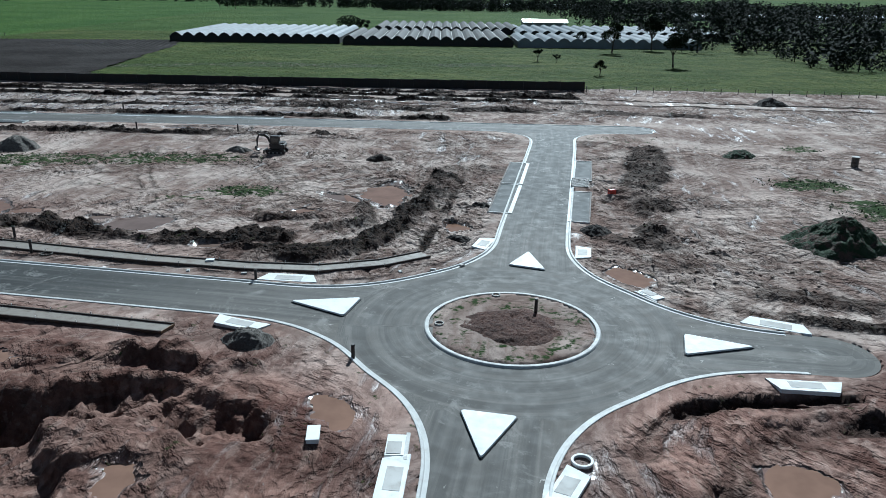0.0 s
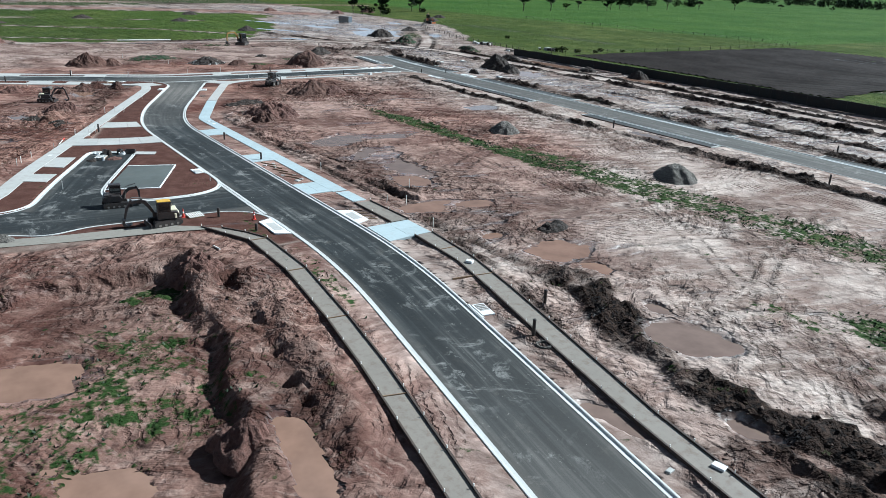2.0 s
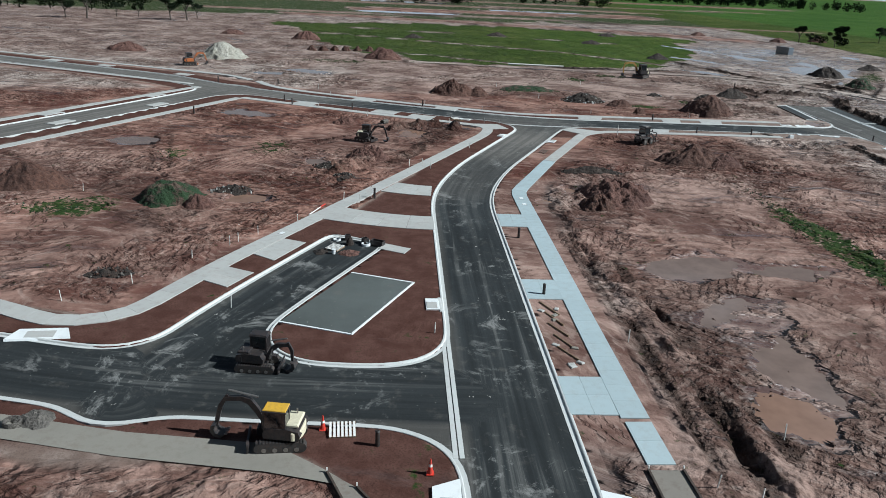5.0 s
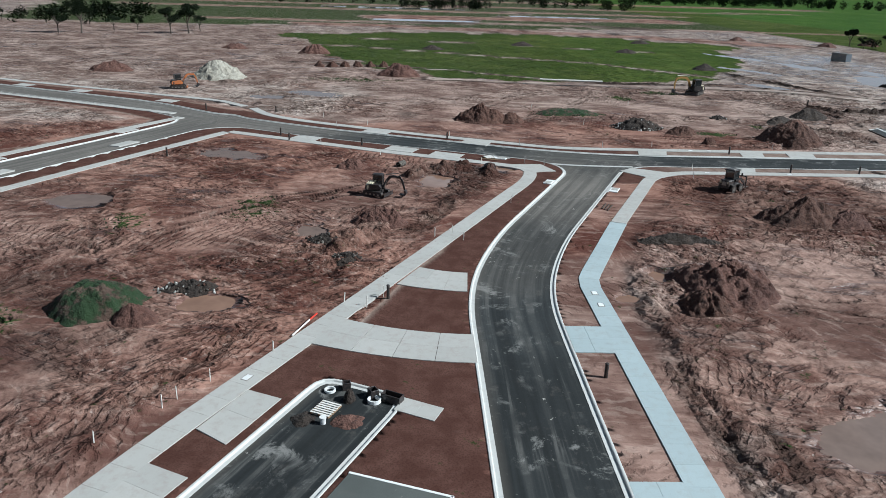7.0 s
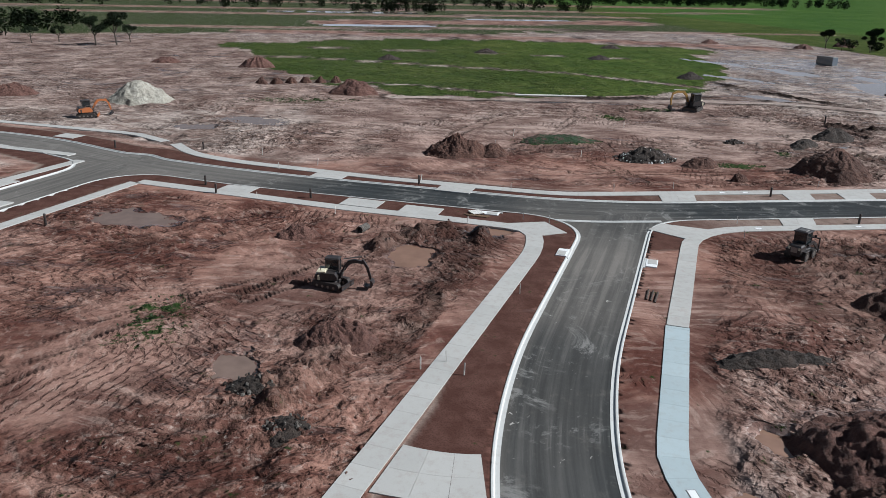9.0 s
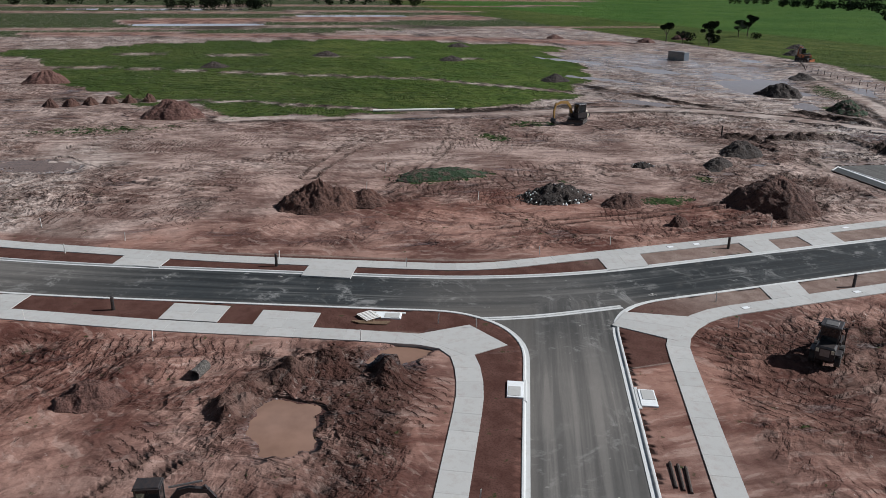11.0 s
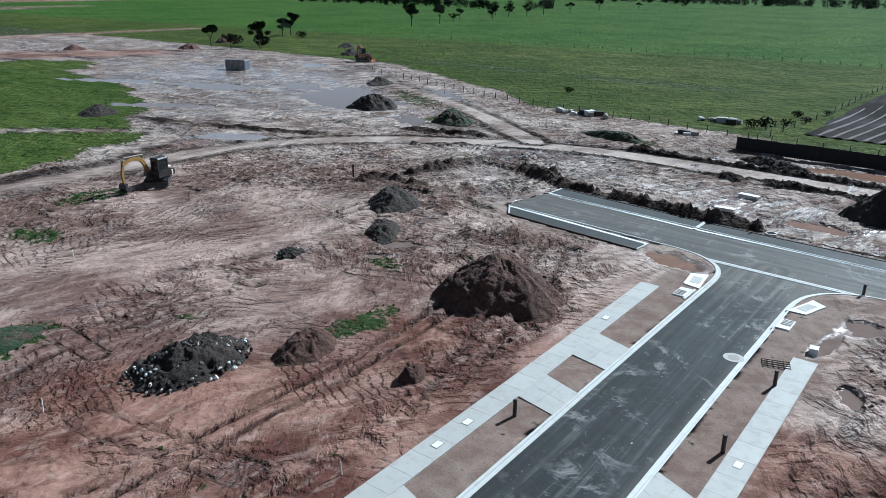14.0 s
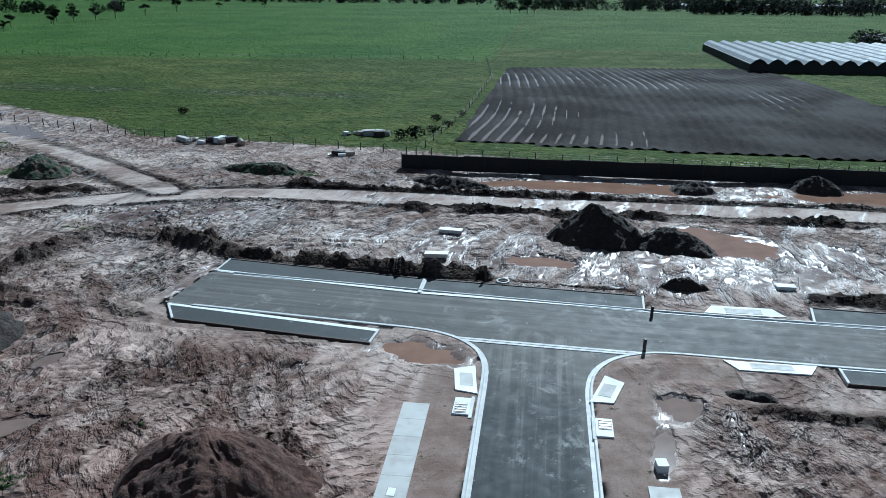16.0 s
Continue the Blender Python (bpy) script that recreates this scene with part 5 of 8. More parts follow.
tagged(road, "new dark grey asphalt street with dusty tyre marks", "road", kind="structure")

KERB_PROFILE = [(-0.28, -0.2), (-0.28, 0.042), (-0.02, 0.030), (0.03, 0.13), (0.07, 0.15), (0.17, 0.15), (0.20, 0.13), (0.20, -0.3)]
# places where a street stops without a kerb
OPEN_ENDS = [((-204.8, 145.6), 4.4), ((27.6, 47.2), 3.9), ((0.5, -22), 8), ((-100, -40), 9), ((-262, -100), 12), ((-100, -25), 9)]


def sweep(points, profile, name, material, closed=False):
    """A profile (outward, up) carried along points whose inner side is on the left."""
    n, m = len(points), len(profile)
    v, f = [], []
    for i, p in enumerate(points):
        a = points[(i - 1) % n] if closed or i > 0 else p
        b = points[(i + 1) % n] if closed or i < n - 1 else p
        w = Vector((b[0] - a[0], b[1] - a[1])).normalized()
        v += [(p[0] + w.y * o, p[1] - w.x * o, z) for o, z in profile]
    for i in range(n if closed else n - 1):
        k = (i + 1) % n
        f += [(i * m + j, i * m + j + 1, k * m + j + 1, k * m + j) for j in range(m - 1)]
    if not closed:
        f += [tuple(range(m)), tuple(range(n * m - 1, n * m - m - 1, -1))]
    return mesh_object(name, v, f, material)


def smooth_chain(points, closed, times=3):
    for _ in range(times):
        n = len(points)
        out = []
        for i, p in enumerate(points):
            if not closed and i in (0, n - 1):
                out.append(p)
                continue
            a, b = points[(i - 1) % n], points[(i + 1) % n]
            out.append(((a[0] + 2 * p[0] + b[0]) / 4, (a[1] + 2 * p[1] + b[1]) / 4))
        points = out
    return points


def build_kerbs():
    for chain in CHAINS:
        pts = [SHEET_V[k][:2] for k in chain]
        closed = chain[0] == chain[-1]
        if closed:
            pts = pts[:-1]
        keep = [not any(math.hypot(p[0] - c[0], p[1] - c[1]) < r for c, r in OPEN_ENDS) for p in pts]
        thin = lambda run, loop: smooth_chain([p for i, p in enumerate(run) if i % 2 == 0 or i == len(run) - 1], loop)
        if all(keep):
            runs = [(pts, closed)]
        else:
            if closed:
                k = keep.index(False)
                pts, keep = pts[k:] + pts[:k], keep[k:] + keep[:k]
            runs, run = [], []
            for p, ok in zip(pts + [None], keep + [False]):
                if ok:
                    run.append(p)
                elif run:
                    if len(run) > 6:
                        runs.append((run, False))
                    run = []
        for run, loop in runs:
            ob = sweep(thin(run, loop), KERB_PROFILE, "kerb", KERB, loop)
            tagged(ob, "pale new concrete kerb and gutter along the asphalt", "kerb", kind="structure")


build_kerbs()


# ---- pavements, driveways, islands ----
def along(line, gap):
    """Points every gap metres along a polyline, with the direction there."""
    out, carry = [], 0.0
    for a, b in zip(line, line[1:]):
        a, b = Vector(a), Vector(b)
        length = (b - a).length
        w = (b - a).normalized()
        s = carry
        while s < length:
            out.append((a + w * s, w))
            s += gap
        carry = s - length
    return out


def pavement(line, width, label="pale broom-finished concrete footpath in new slabs", material=CONCRETE, gap=1.9, top=0.15):
    owner = thing("pavement", (0, 0, 0), label=label, category="footpath", kind="structure")
    marks = [p for p, _ in along(line, gap)] + [Vector(line[-1])]
    sides = []
    for i, p in enumerate(marks):
        w = (marks[min(i + 1, len(marks) - 1)] - marks[max(i - 1, 0)]).normalized()
        sides.append((p, Vector((-w.y, w.x))))
    for (p, n), (q, m) in zip(sides, sides[1:]):
        w = (q - p)
        if w.length < 0.2:
            continue
        w = w.normalized() * 0.004
        a, b = p + w, q - w
        ring = [a - n * width / 2, b - m * width / 2, b + m * width / 2, a + n * width / 2]
        part("slab", prism([tuple(v) for v in ring], -0.08, top, 0.006), material, owner)
    return owner


def driveway(ring, cuts=2, label="pale concrete driveway crossing from kerb to footpath", top=0.156, material=CONCRETE, bow=0.0):
    """Four corners; the first side is at the kerb. It is cut into bays between kerb and path; bow swings its sides out."""
    owner = thing("driveway", (0, 0, 0), label=label, category="driveway", kind="structure")
    a, b, c, d = (Vector(p) for p in ring)
    for i in range(cuts):
        for j in range(2):
            s0, s1, t0, t1 = i / cuts + 0.0015, (i + 1) / cuts - 0.0015, j / 2 + 0.001, (j + 1) / 2 - 0.001
            side = (a - b).normalized() * bow
            f = lambda s, t: tuple(a.lerp(b, t).lerp(d.lerp(c, t), s) + side * 4 * s * (1 - s))
            quad = [f(s0, t0), f(s0, t1), f((s0 + s1) / 2, t1), f(s1, t1), f(s1, t0), f((s0 + s1) / 2, t0)]
            area = sum(p[0] * q[1] - q[0] * p[1] for p, q in zip(quad, quad[1:] + quad[:1]))
            part("slab", prism(quad if area > 0 else quad[::-1], -0.08, top, 0.006), material, owner)
    return owner


pavement(PATH_NORTH, 1.65)
pavement(PATH_FRESH, 1.75, "blue-grey freshly poured concrete footpath", CONCRETE_NEW)
pavement(PATH_WEST, 1.7)
pavement(PATH_NEAR, 1.75)
for line in (PATH_SIDE, PATH_SIDE_NORTH, PATH_CROSS_SOUTH, PATH_CROSS_NORTH):
    pavement(line, 1.6, gap=3.8)
pavement([(-72.9, 70.9), (-77.0, 70.8)], 1.6, "single new bay of pale concrete footpath", CONCRETE_NEW, gap=2.2)

for x0, x1 in ((-117.2, -113.0), (-98.7, -94.6), (-82.2, -77.7)):
    driveway([(x0, 66.95), (x1, 66.95), (x1, 69.85), (x0, 69.85)], 2, "blue-grey freshly poured concrete driveway crossing", material=CONCRETE_NEW)
driveway([(-64.4, 67.15), (-59.8, 67.05), (-60.3, 72.0), (-64.6, 72.0)], 2, "wide new driveway slab of pale concrete, path not yet poured beside it", material=CONCRETE_NEW)
driveway([(-123.5, 60.05), (-127.7, 60.3), (-128.9, 56.1), (-124.9, 54.2)], 3, bow=0.25)
driveway([(-111.3, 60.05), (-115.6, 60.05), (-118.0, 50.4), (-113.9, 48.5)], 4, bow=0.6)
driveway([(-95.6, 42.9), (-98.8, 44.4), (-100.0, 42.0), (-97.0, 40.6)], 1)
driveway([(-101.7, 45.6), (-106.5, 47.8), (-107.5, 45.6), (-103.2, 43.6)], 1)
for p, q in (((-189.6, 46.2), (-187.7, 50.2)), ((-182.4, 62.0), (-180.7, 66.0))):
    p, q = ((s[0] - 0.41, s[1] + 0.18) for s in (p, q))
    w = Vector((-0.91, 0.40)) * 3.3
    driveway([p, q, (q[0] + w.x, q[1] + w.y), (p[0] + w.x, p[1] + w.y)])
for y0, y1, x0 in ((88.9, 93.1, -176.85), (104.9, 108.2, -177.2), (112.2, 116.2, -177.35)):
    driveway([(x0, y0), (x0, y1), (x0 - 3.0, y1 + 0.9), (x0 - 3.0, y0 + 0.6)])
for p, q in (((-185.8, 36.8), (-184.3, 40.8)), ((-179.6, 51.8), (-177.8, 56.0)), ((-176.4, 58.4), (-174.6, 62.6))):
    w = Vector((0.92, -0.39)) * 2.95
    driveway([p, q, (q[0] + w.x, q[1] + w.y), (p[0] + w.x, p[1] + w.y)])
driveway([(-169.8, 99.6), (-169.8, 103.6), (-167.3, 102.6), (-167.3, 98.8)])
driveway([(-169.5, 73.0), (-165.6, 74.5), (-164.8, 71.2), (-169.0, 68.4)], 1, "pale concrete landing from the path corner to the kerb")
driveway([(-168.4, 85.6), (-166.5, 83.4), (-162.8, 86.7), (-166.1, 90.2)], 1, "pale concrete landing from the path corner to the kerb")
for x, y in ((-178.5, 14.5), (-160, 5.5), (-166.5, 1.2), (-188, 11.2)):
    driveway([(x, y), (x + 3.6, y - 1.7), (x + 3.0, y - 3.4), (x - 0.6, y - 1.7)], 1)
for x, y in ((-214.5, 8.0), (-224.6, -13.0), (-231.0, -27.5)):
    driveway([(x, y), (x - 1.7, y - 3.6), (x - 4.2, y - 2.5), (x - 2.5, y + 1.1)], 1)


def lid(x, y, turn=0.0, size=0.65):
    """A service lid let into a footpath."""
    owner = thing("access_box", (x, y, 0.15), turn, "pale rectangular service box set flush in the footpath", "service box", "service boxes")
    part("frame", box(0, 0, 0.004, size * 1.15, size * 0.8, 0.02, 0, 0.004), STEEL, owner)
    part("cover", box(0, 0, 0.012, size, size * 0.65, 0.022, 0, 0.004), WHITE, owner, "white concrete cover")


for x, y, turn in ((-123.6, 70.6, 0), (-121.2, 70.6, 0), (-109.0, 45.2, -25), (-166.6, 107.0, 90), (-166.4, 95.5, 90), (-180.8, 101.0, 90), (-180.75, 98.0, 90), (-181.2, 120, 90)):
    lid(x, y, turn)


def ramp(x, y, turn, width=4.6, depth=1.7):
    """A kerb ramp with flared sides and a grooved pad; its mouth is along local x, at local y = 0."""
    owner = thing("kerb_ramp", (x, y, 0), turn, "white concrete kerb ramp with flared sides", "kerb ramp", "kerb ramps")
    w, d, i = width / 2, depth, width * 0.30
    v = [(-w, 0.15, 0.17), (-i, 0.15, 0.13), (i, 0.15, 0.13), (w, 0.15, 0.17), (-i * 1.25, d, 0.20), (i * 1.25, d, 0.20), (-w, 0, -0.1), (w, 0, -0.1), (i * 1.25, d, -0.1), (-i * 1.25, d, -0.1)]
    f = [(0, 1, 4), (1, 2, 5, 4), (2, 3, 5), (6, 9, 8, 7), (0, 4, 9, 6), (4, 5, 8, 9), (5, 3, 7, 8), (0, 6, 7, 3, 2, 1)]
    part("apron", (v, f), WHITE, owner)
    slope = 0.07 / d
    tv, tf = box(0, 0, 0, i * 1.5, d * 0.55, 0.02, 0, 0.006)
    tv = [(a, b + d * 0.5, c + 0.125 + (b + d * 0.5) * slope + 0.006) for a, b, c in tv]
    part("tactile_pad", (tv, tf), CONCRETE, owner, "greyer textured pad")


for x, y, turn, width in ((-13.0, 59.55, -6, 5.2), (-14.5, 51.95, 158, 4.6), (25.0, 51.2, -24, 5.0), (23.6, 43.6, 174, 4.8), (-1.45, 32.6, 86, 4.4), (5.9, 32.6, -119, 3.4),
                          (5.0, 69.9, 70, 3.6), (12.75, 68.0, -100, 3.6), (-68.3, 66.85, 0, 4.8), (-68.8, 60.05, 180, 5.4), (-86.0, 32.4, 96, 4.2), (-177.8, 132.6, 98, 3.8), (-170.0, 132.6, -108, 3.8),
                          (-157.4, 146.1, 0, 6.4), (-157.6, 138.1, 180, 6.4)):
    ramp(x, y, turn, width, 1.6)


def inlet(x, y, turn, grated=True):
    """A stormwater pit beside the kerb: a raised lid with bars and a lintel."""
    owner = thing("stormwater_pit", (x, y, 0.10), turn, "white concrete stormwater pit lid behind the kerb", "drain pit", "stormwater pits")
    part("surround", box(0, 0, 0.0, 2.0, 1.05, 0.22, 0, 0.02), WHITE, owner)
    part("cover", box(-0.3, 0.05, 0.12, 1.15, 0.8, 0.035, 0, 0.008), CONCRETE, owner, "grey recessed cover")
    if grated:
        for k in range(4):
            part("bar", box(-0.72 + 0.28 * k, 0.05, 0.148, 0.1, 0.7, 0.03), STEEL, owner)
    part("lintel", box(0, -0.62, -0.01, 2.6, 0.24, 0.16, 0, 0.03), KERB, owner)


for x, y, turn, grated in ((-2.3, 35.6, 88, False), (-159.7, 72.6, 156.5, False), (-156.4, 80.2, -23.5, False), (-178.5, 129.0, 90, True), (-169.7, 127.8, -90, True), (-93.1, 59.2, 182, False),
                           (-172.7, 67.5, 249, False), (-43.0, 65.4, -10, True), (17.4, 57.5, -62, False)):
    inlet(x, y, turn, grated)


def drain(line, width=0.62):
    """A flush dish drain of concrete across a street's mouth."""
    owner = thing("dish_drain", (0, 0, 0), label="flush pale concrete dish drain across the street mouth", category="drain", kind="structure")
    for (a, b) in zip(line, line[1:]):
        a, b = Vector(a), Vector(b)
        n = Vector((-(b - a).normalized().y, (b - a).normalized().x))
        for s, t in ((-0.5, -0.06), (0.06, 0.5)):
            ring = [a + n * width * s, b + n * width * s, b + n * width * t, a + n * width * t]
            area = sum(p.x * q.y - q.x * p.y for p, q in zip(ring, ring[1:] + ring[:1]))
            part("strip", prism([tuple(v) for v in (ring if area > 0 else ring[::-1])], -0.05, 0.052), KERB, owner)


drain([(-91.2, 59.95), (-73.4, 60.0)])
drain(rounded([(-171.0, 71.6), (-169.6, 78), (-169.5, 86.0)], 8))
drain([(-181.0, 138.8), (-166.0, 138.2)])


def bay(ring, label="roadside parking bay of dark asphalt with a concrete edge", edge=True, material=ASPHALT):
    """A paved bay outside the kerb line: four corners, the first side along the street."""
    owner = thing("parking_bay", (0, 0, 0), label=label, category="parking bay", kind="structure")
    pts = [Vector(p) for p in ring]
    area = sum(p.x * q.y - q.x * p.y for p, q in zip(pts, pts[1:] + pts[:1]))
    part("paving", prism([tuple(p) for p in (pts if area > 0 else pts[::-1])], -0.1, 0.050), material, owner)
    if edge:
        for k, (p, q) in enumerate(zip(pts, pts[1:] + pts[:1])):
            w = (q - p).normalized()
            m = (p + q) / 2
            if k == 0:
                part("edging", box(m.x, m.y, -0.02, (q - p).length, 0.46, 0.19, math.degrees(math.atan2(w.y, w.x)), 0.02), WHITE, owner, "white concrete strip between bay and street")
                continue
            part("edging", box(m.x, m.y, -0.02, (q - p).length + 0.16, 0.2, 0.26, math.degrees(math.atan2(w.y, w.x)), 0.02), KERB if k in (1, 3) else DARK_TIMBER, owner)


for ring in BAYS:
    bay(ring, material=ASPHALT_NEW if ring[0] == (12.4, 106.3) else ASPHALT)

# the paved square in the little park
pad = thing("paved_square", (0, 0, 0), label="grey asphalt square with white concrete edging in a red garden bed", category="paving", kind="structure")
PAD = [(-99.3, 52.55), (-89.5, 48.0), (-87.7, 53.3), (-97.4, 57.8)]
part("paving", prism(PAD, -0.05, 0.15), PAD_GREY, pad)
for k, (p, q) in enumerate(zip(PAD, PAD[1:] + PAD[:1])):
    m, w = ((p[0] + q[0]) / 2, (p[1] + q[1]) / 2), Vector((q[0] - p[0], q[1] - p[1]))
    if k:
        part("edging", box(*m, 0.06, w.length + 0.1, 0.16, 0.22, math.degrees(math.atan2(w.y, w.x)), 0.01), WHITE, pad)
driveway([(-105.4, 54.6), (-104.2, 57.0), (-105.6, 57.6), (-106.8, 55.2)], 1, "small pale concrete landing beside the parking lane")


def rounded_ring(ring, radius, n=5):
    out, m = [], len(ring)
    for i in range(m):
        a, b, c = Vector(ring[i - 1]), Vector(ring[i]), Vector(ring[(i + 1) % m])
        p, q = b + (a - b).normalized() * radius, b + (c - b).normalized() * radius
        out += [tuple(p.lerp(b, t / n).lerp(b.lerp(q, t / n), t / n)) for t in range(n + 1)]
    return out


for ring in ([(8.4, 67.9), (6.2, 64.3), (9.4, 63.1)], [(-11.8, 55.4), (-7.3, 52.7), (-6.3, 56.2)], [(17.9, 50.2), (17.0, 46.9), (22.3, 48.2)], [(1.3, 39.4), (2.3, 34.5), (4.7, 38.7)]):
    island = thing("splitter_island", (0, 0, 0), label="bright white concrete triangular traffic island on the asphalt", category="traffic island", group="splitter islands")
    shape = rounded_ring(ring, 0.35)
    part("deck", prism(shape, 0.0, 0.20, 0.03), WHITE, island)
    part("kerb_edge", prism([(p[0] + (p[0] - sum(q[0] for q in shape) / len(shape)) * 0.05, p[1] + (p[1] - sum(q[1] for q in shape) / len(shape)) * 0.05) for p in shape], 0.0, 0.08, 0.02), ASPHALT_NEW, island)

hub_ring = [(HUB[0] + ISLAND_R * math.cos(a), HUB[1] + ISLAND_R * math.sin(a)) for a in (6.28318 * i / 72 for i in range(72))]
ring = sweep(hub_ring, [(-0.30, -0.2), (-0.30, 0.16), (-0.24, 0.18), (-0.05, 0.17), (0.0, 0.13), (0.06, 0.03), (0.06, -0.2)], "roundabout_kerb", KERB, True)
tagged(ring, "round pale concrete kerb of the roundabout island", "kerb", kind="structure")


# ---- heaps ----
def heap(x, y, rx, ry, height, material, label, turn=0.0, seed=0, rough=0.5, flat=0.0, name="dirt_mound", category="dirt mound", z=0.0, fine=1.0):
    """A tipped heap with uneven foot, slumped sides and clods."""
    fine = fine * (1.6 if max(rx, ry) > 2.2 else 1.1)
    rings, spokes = int(26 * fine), int(64 * fine)
    r, a = np.meshgrid(np.linspace(0, 1, rings), np.linspace(0, 2 * math.pi, spokes, endpoint=False), indexing="ij")
    foot = 1 + 0.28 * fbm(np.cos(a) * 2 + seed * 7.1, np.sin(a) * 2, 1.3, 3, seed)
    u, v = r * rx * foot * np.cos(a), r * ry * foot * np.sin(a)
    top = 0.30 * (1 - r ** 2) ** 1.1 + 0.70 * (1 - np.sqrt(r * r + 0.02)) / 0.86 if flat == 0 else np.minimum(1, (1 - r) / (1 - flat) * 1.15)
    h = height * top * (1 + 0.30 * fbm(u + seed * 31, v, max(rx, ry) * 0.55, 3, seed + 3)) * step(0.0, 0.22, 1 - r + 0.0) ** 0.4
    size = max(0.7, min(rx, ry) * 0.32)
    h = h + rough * height * 0.20 * fbm(u + seed * 13, v, size, 5, seed + 5, 0.55) * step(0, 0.3, 1 - r)
    rills = fbm(a * 9 / math.pi + 4 * r * fbm(u, v, 2.0, 2, seed + 7), r * 1.2 + seed, 1.0, 3, seed + 9, 0.6)
    clods = 0.5 - 2.2 * np.abs(fbm(u + seed * 5, v, 1.1, 4, seed + 9, 0.6))
    h = h + 0.10 * height * rills * step(0.05, 0.4, r)
    h = h + rough * (0.12 + 0.08 * height) * clods * step(0, 0.25, 1 - r)
    h = np.where(r >= 0.999, -0.45, h - 0.06)
    verts = np.stack([u, v, h], -1).reshape(-1, 3)
    faces = []
    for i in range(rings - 1):
        for j in range(spokes):
            k = (j + 1) % spokes
            faces.append((i * spokes + j, (i + 1) * spokes + j, (i + 1) * spokes + k, i * spokes + k))
    ob = mesh_object(name, verts.tolist(), faces, material, smooth=True)
    ob.matrix_world = pose(x, y, z, 0, 0, turn)
    return tagged(ob, label, category, "dirt mounds")


heap(-190.6, 119.0, 5.6, 5.7, 3.5, SOIL_BROWN, "large conical heap of dark brown topsoil", 20, 1, 0.4, fine=1.6)
heap(-204.4, 67.2, 4.0, 5.2, 2.5, SOIL_BROWN, "steep brown spoil heap cut away on one face", 0, 2, 1.2, fine=1.2)
heap(-204.4, 72.6, 2.8, 2.6, 1.3, SOIL_BROWN, "brown crumbled heap beside the dark spoil", 0, 32, 0.9)
heap(-195.8, 101.6, 1.9, 3.0, 1.15, SOIL_BROWN, "low heap of brown soil beside weeds", 0, 3, 0.8, 0.3)
heap(-187.1, 103.2, 0.9, 1.3, 0.9, SOIL_BROWN, "small clod of brown clay on the graded earth", 0, 4, 0.9, 0.3)
heap(-213.8, 84.6, 2.6, 6.4, 0.8, SOIL_WEEDY, "long low bank overgrown with green weeds", 0, 5, 0.7, 0.4)
heap(-216.0, 134.0, 3.2, 4.4, 1.5, SOIL_DARK, "low dark heap of spoil", 30, 6, 0.9, 0.2)
heap(-209.5, 125.0, 2.0, 4.2, 0.9, SOIL_DARK, "flat dark spoil among wheel ruts", 40, 36, 0.9, 0.3)
heap(-63.6, 112.2, 3.4, 3.0, 2.3, SOIL_GREY, "conical heap of grey crushed rock", 0, 7, 0.3)
heap(-97.2, 110.8, 2.8, 2.6, 2.0, SOIL_GREY, "conical heap of grey crushed rock", 0, 8, 0.3)
heap(-30.2, 111.6, 2.4, 1.4, 1.0, SOIL_GREY, "small heap of grey gravel", 0, 9, 0.4)
heap(-145.6, 99.0, 3.2, 5.4, 2.4, SOIL_BROWN, "long heap of brown soil with red side", 0, 10, 0.9)
heap(-144.6, 103.2, 2.6, 3.0, 1.6, SOIL_RED, "red clay heap beside the brown one", 0, 40, 0.8)
heap(-125.6, 82.4, 5.2, 4.8, 2.3, SOIL_RED, "rough red clay heap with dark overhangs", 0, 11, 1.4)
heap(-121.5, 79.0, 2.8, 2.2, 1.5, SOIL_BROWN, "crumbled brown clay heap", 0, 41, 1.3)
heap(-137.4, 82.0, 1.2, 5.0, 0.9, SOIL_DARK, "dark rim of an open pit", 0, 12, 1.1, 0.2)
heap(-119.8, 31.6, 3.4, 3.8, 2.4, SOIL_WEEDY, "heap overgrown with dark green weeds", 0, 13, 0.6)
heap(-117.6, 35.0, 1.5, 1.7, 1.3, SOIL_RED, "small red clay heap beside the green one", 0, 14, 0.7)
heap(-124.0, 14.4, 3.6, 4.6, 2.4, SOIL_BROWN, "brown soil heap with slumped sides", 0, 15, 0.9)
heap(-254.0, 7.6, 6.0, 6.6, 4.0, SOIL_WHITE, "large pale heap of white sand", 0, 16, 0.5)
heap(-267.0, 50.4, 4.6, 5.6, 3.2, SOIL_RED, "red clay heap near the pasture", 0, 17, 0.7)
heap(-263.0, -22.0, 4.0, 6.0, 2.4, SOIL_RED, "red clay heap by the far street", 0, 18, 0.8)
heap(-318.0, 22.0, 4.0, 5.0, 3.0, SOIL_RED, "pointed red clay heap by the pasture", 0, 19, 0.6)
heap(-266.4, 184.0, 5.2, 5.0, 3.0, SOIL_DARK, "dark heap beside a rain pond", 0, 20, 0.8)
heap(-244.4, 182.0, 4.4, 4.0, 2.4, SOIL_WEEDY, "dark weedy heap by the lorry track", 0, 21, 0.7)
heap(-168.6, 164.4, 5.4, 4.2, 3.3, SOIL_DARK, "large dark heap standing in wet clay", 0, 22, 0.7)
heap(-160.6, 163.0, 4.2, 2.6, 1.9, SOIL_DARK, "long dark heap slumping into a puddle", -20, 23, 0.8)
heap(-155.0, 186.0, 3.0, 2.4, 1.4, SOIL_DARK, "dark spoil against the black fence", 0, 24, 0.8)
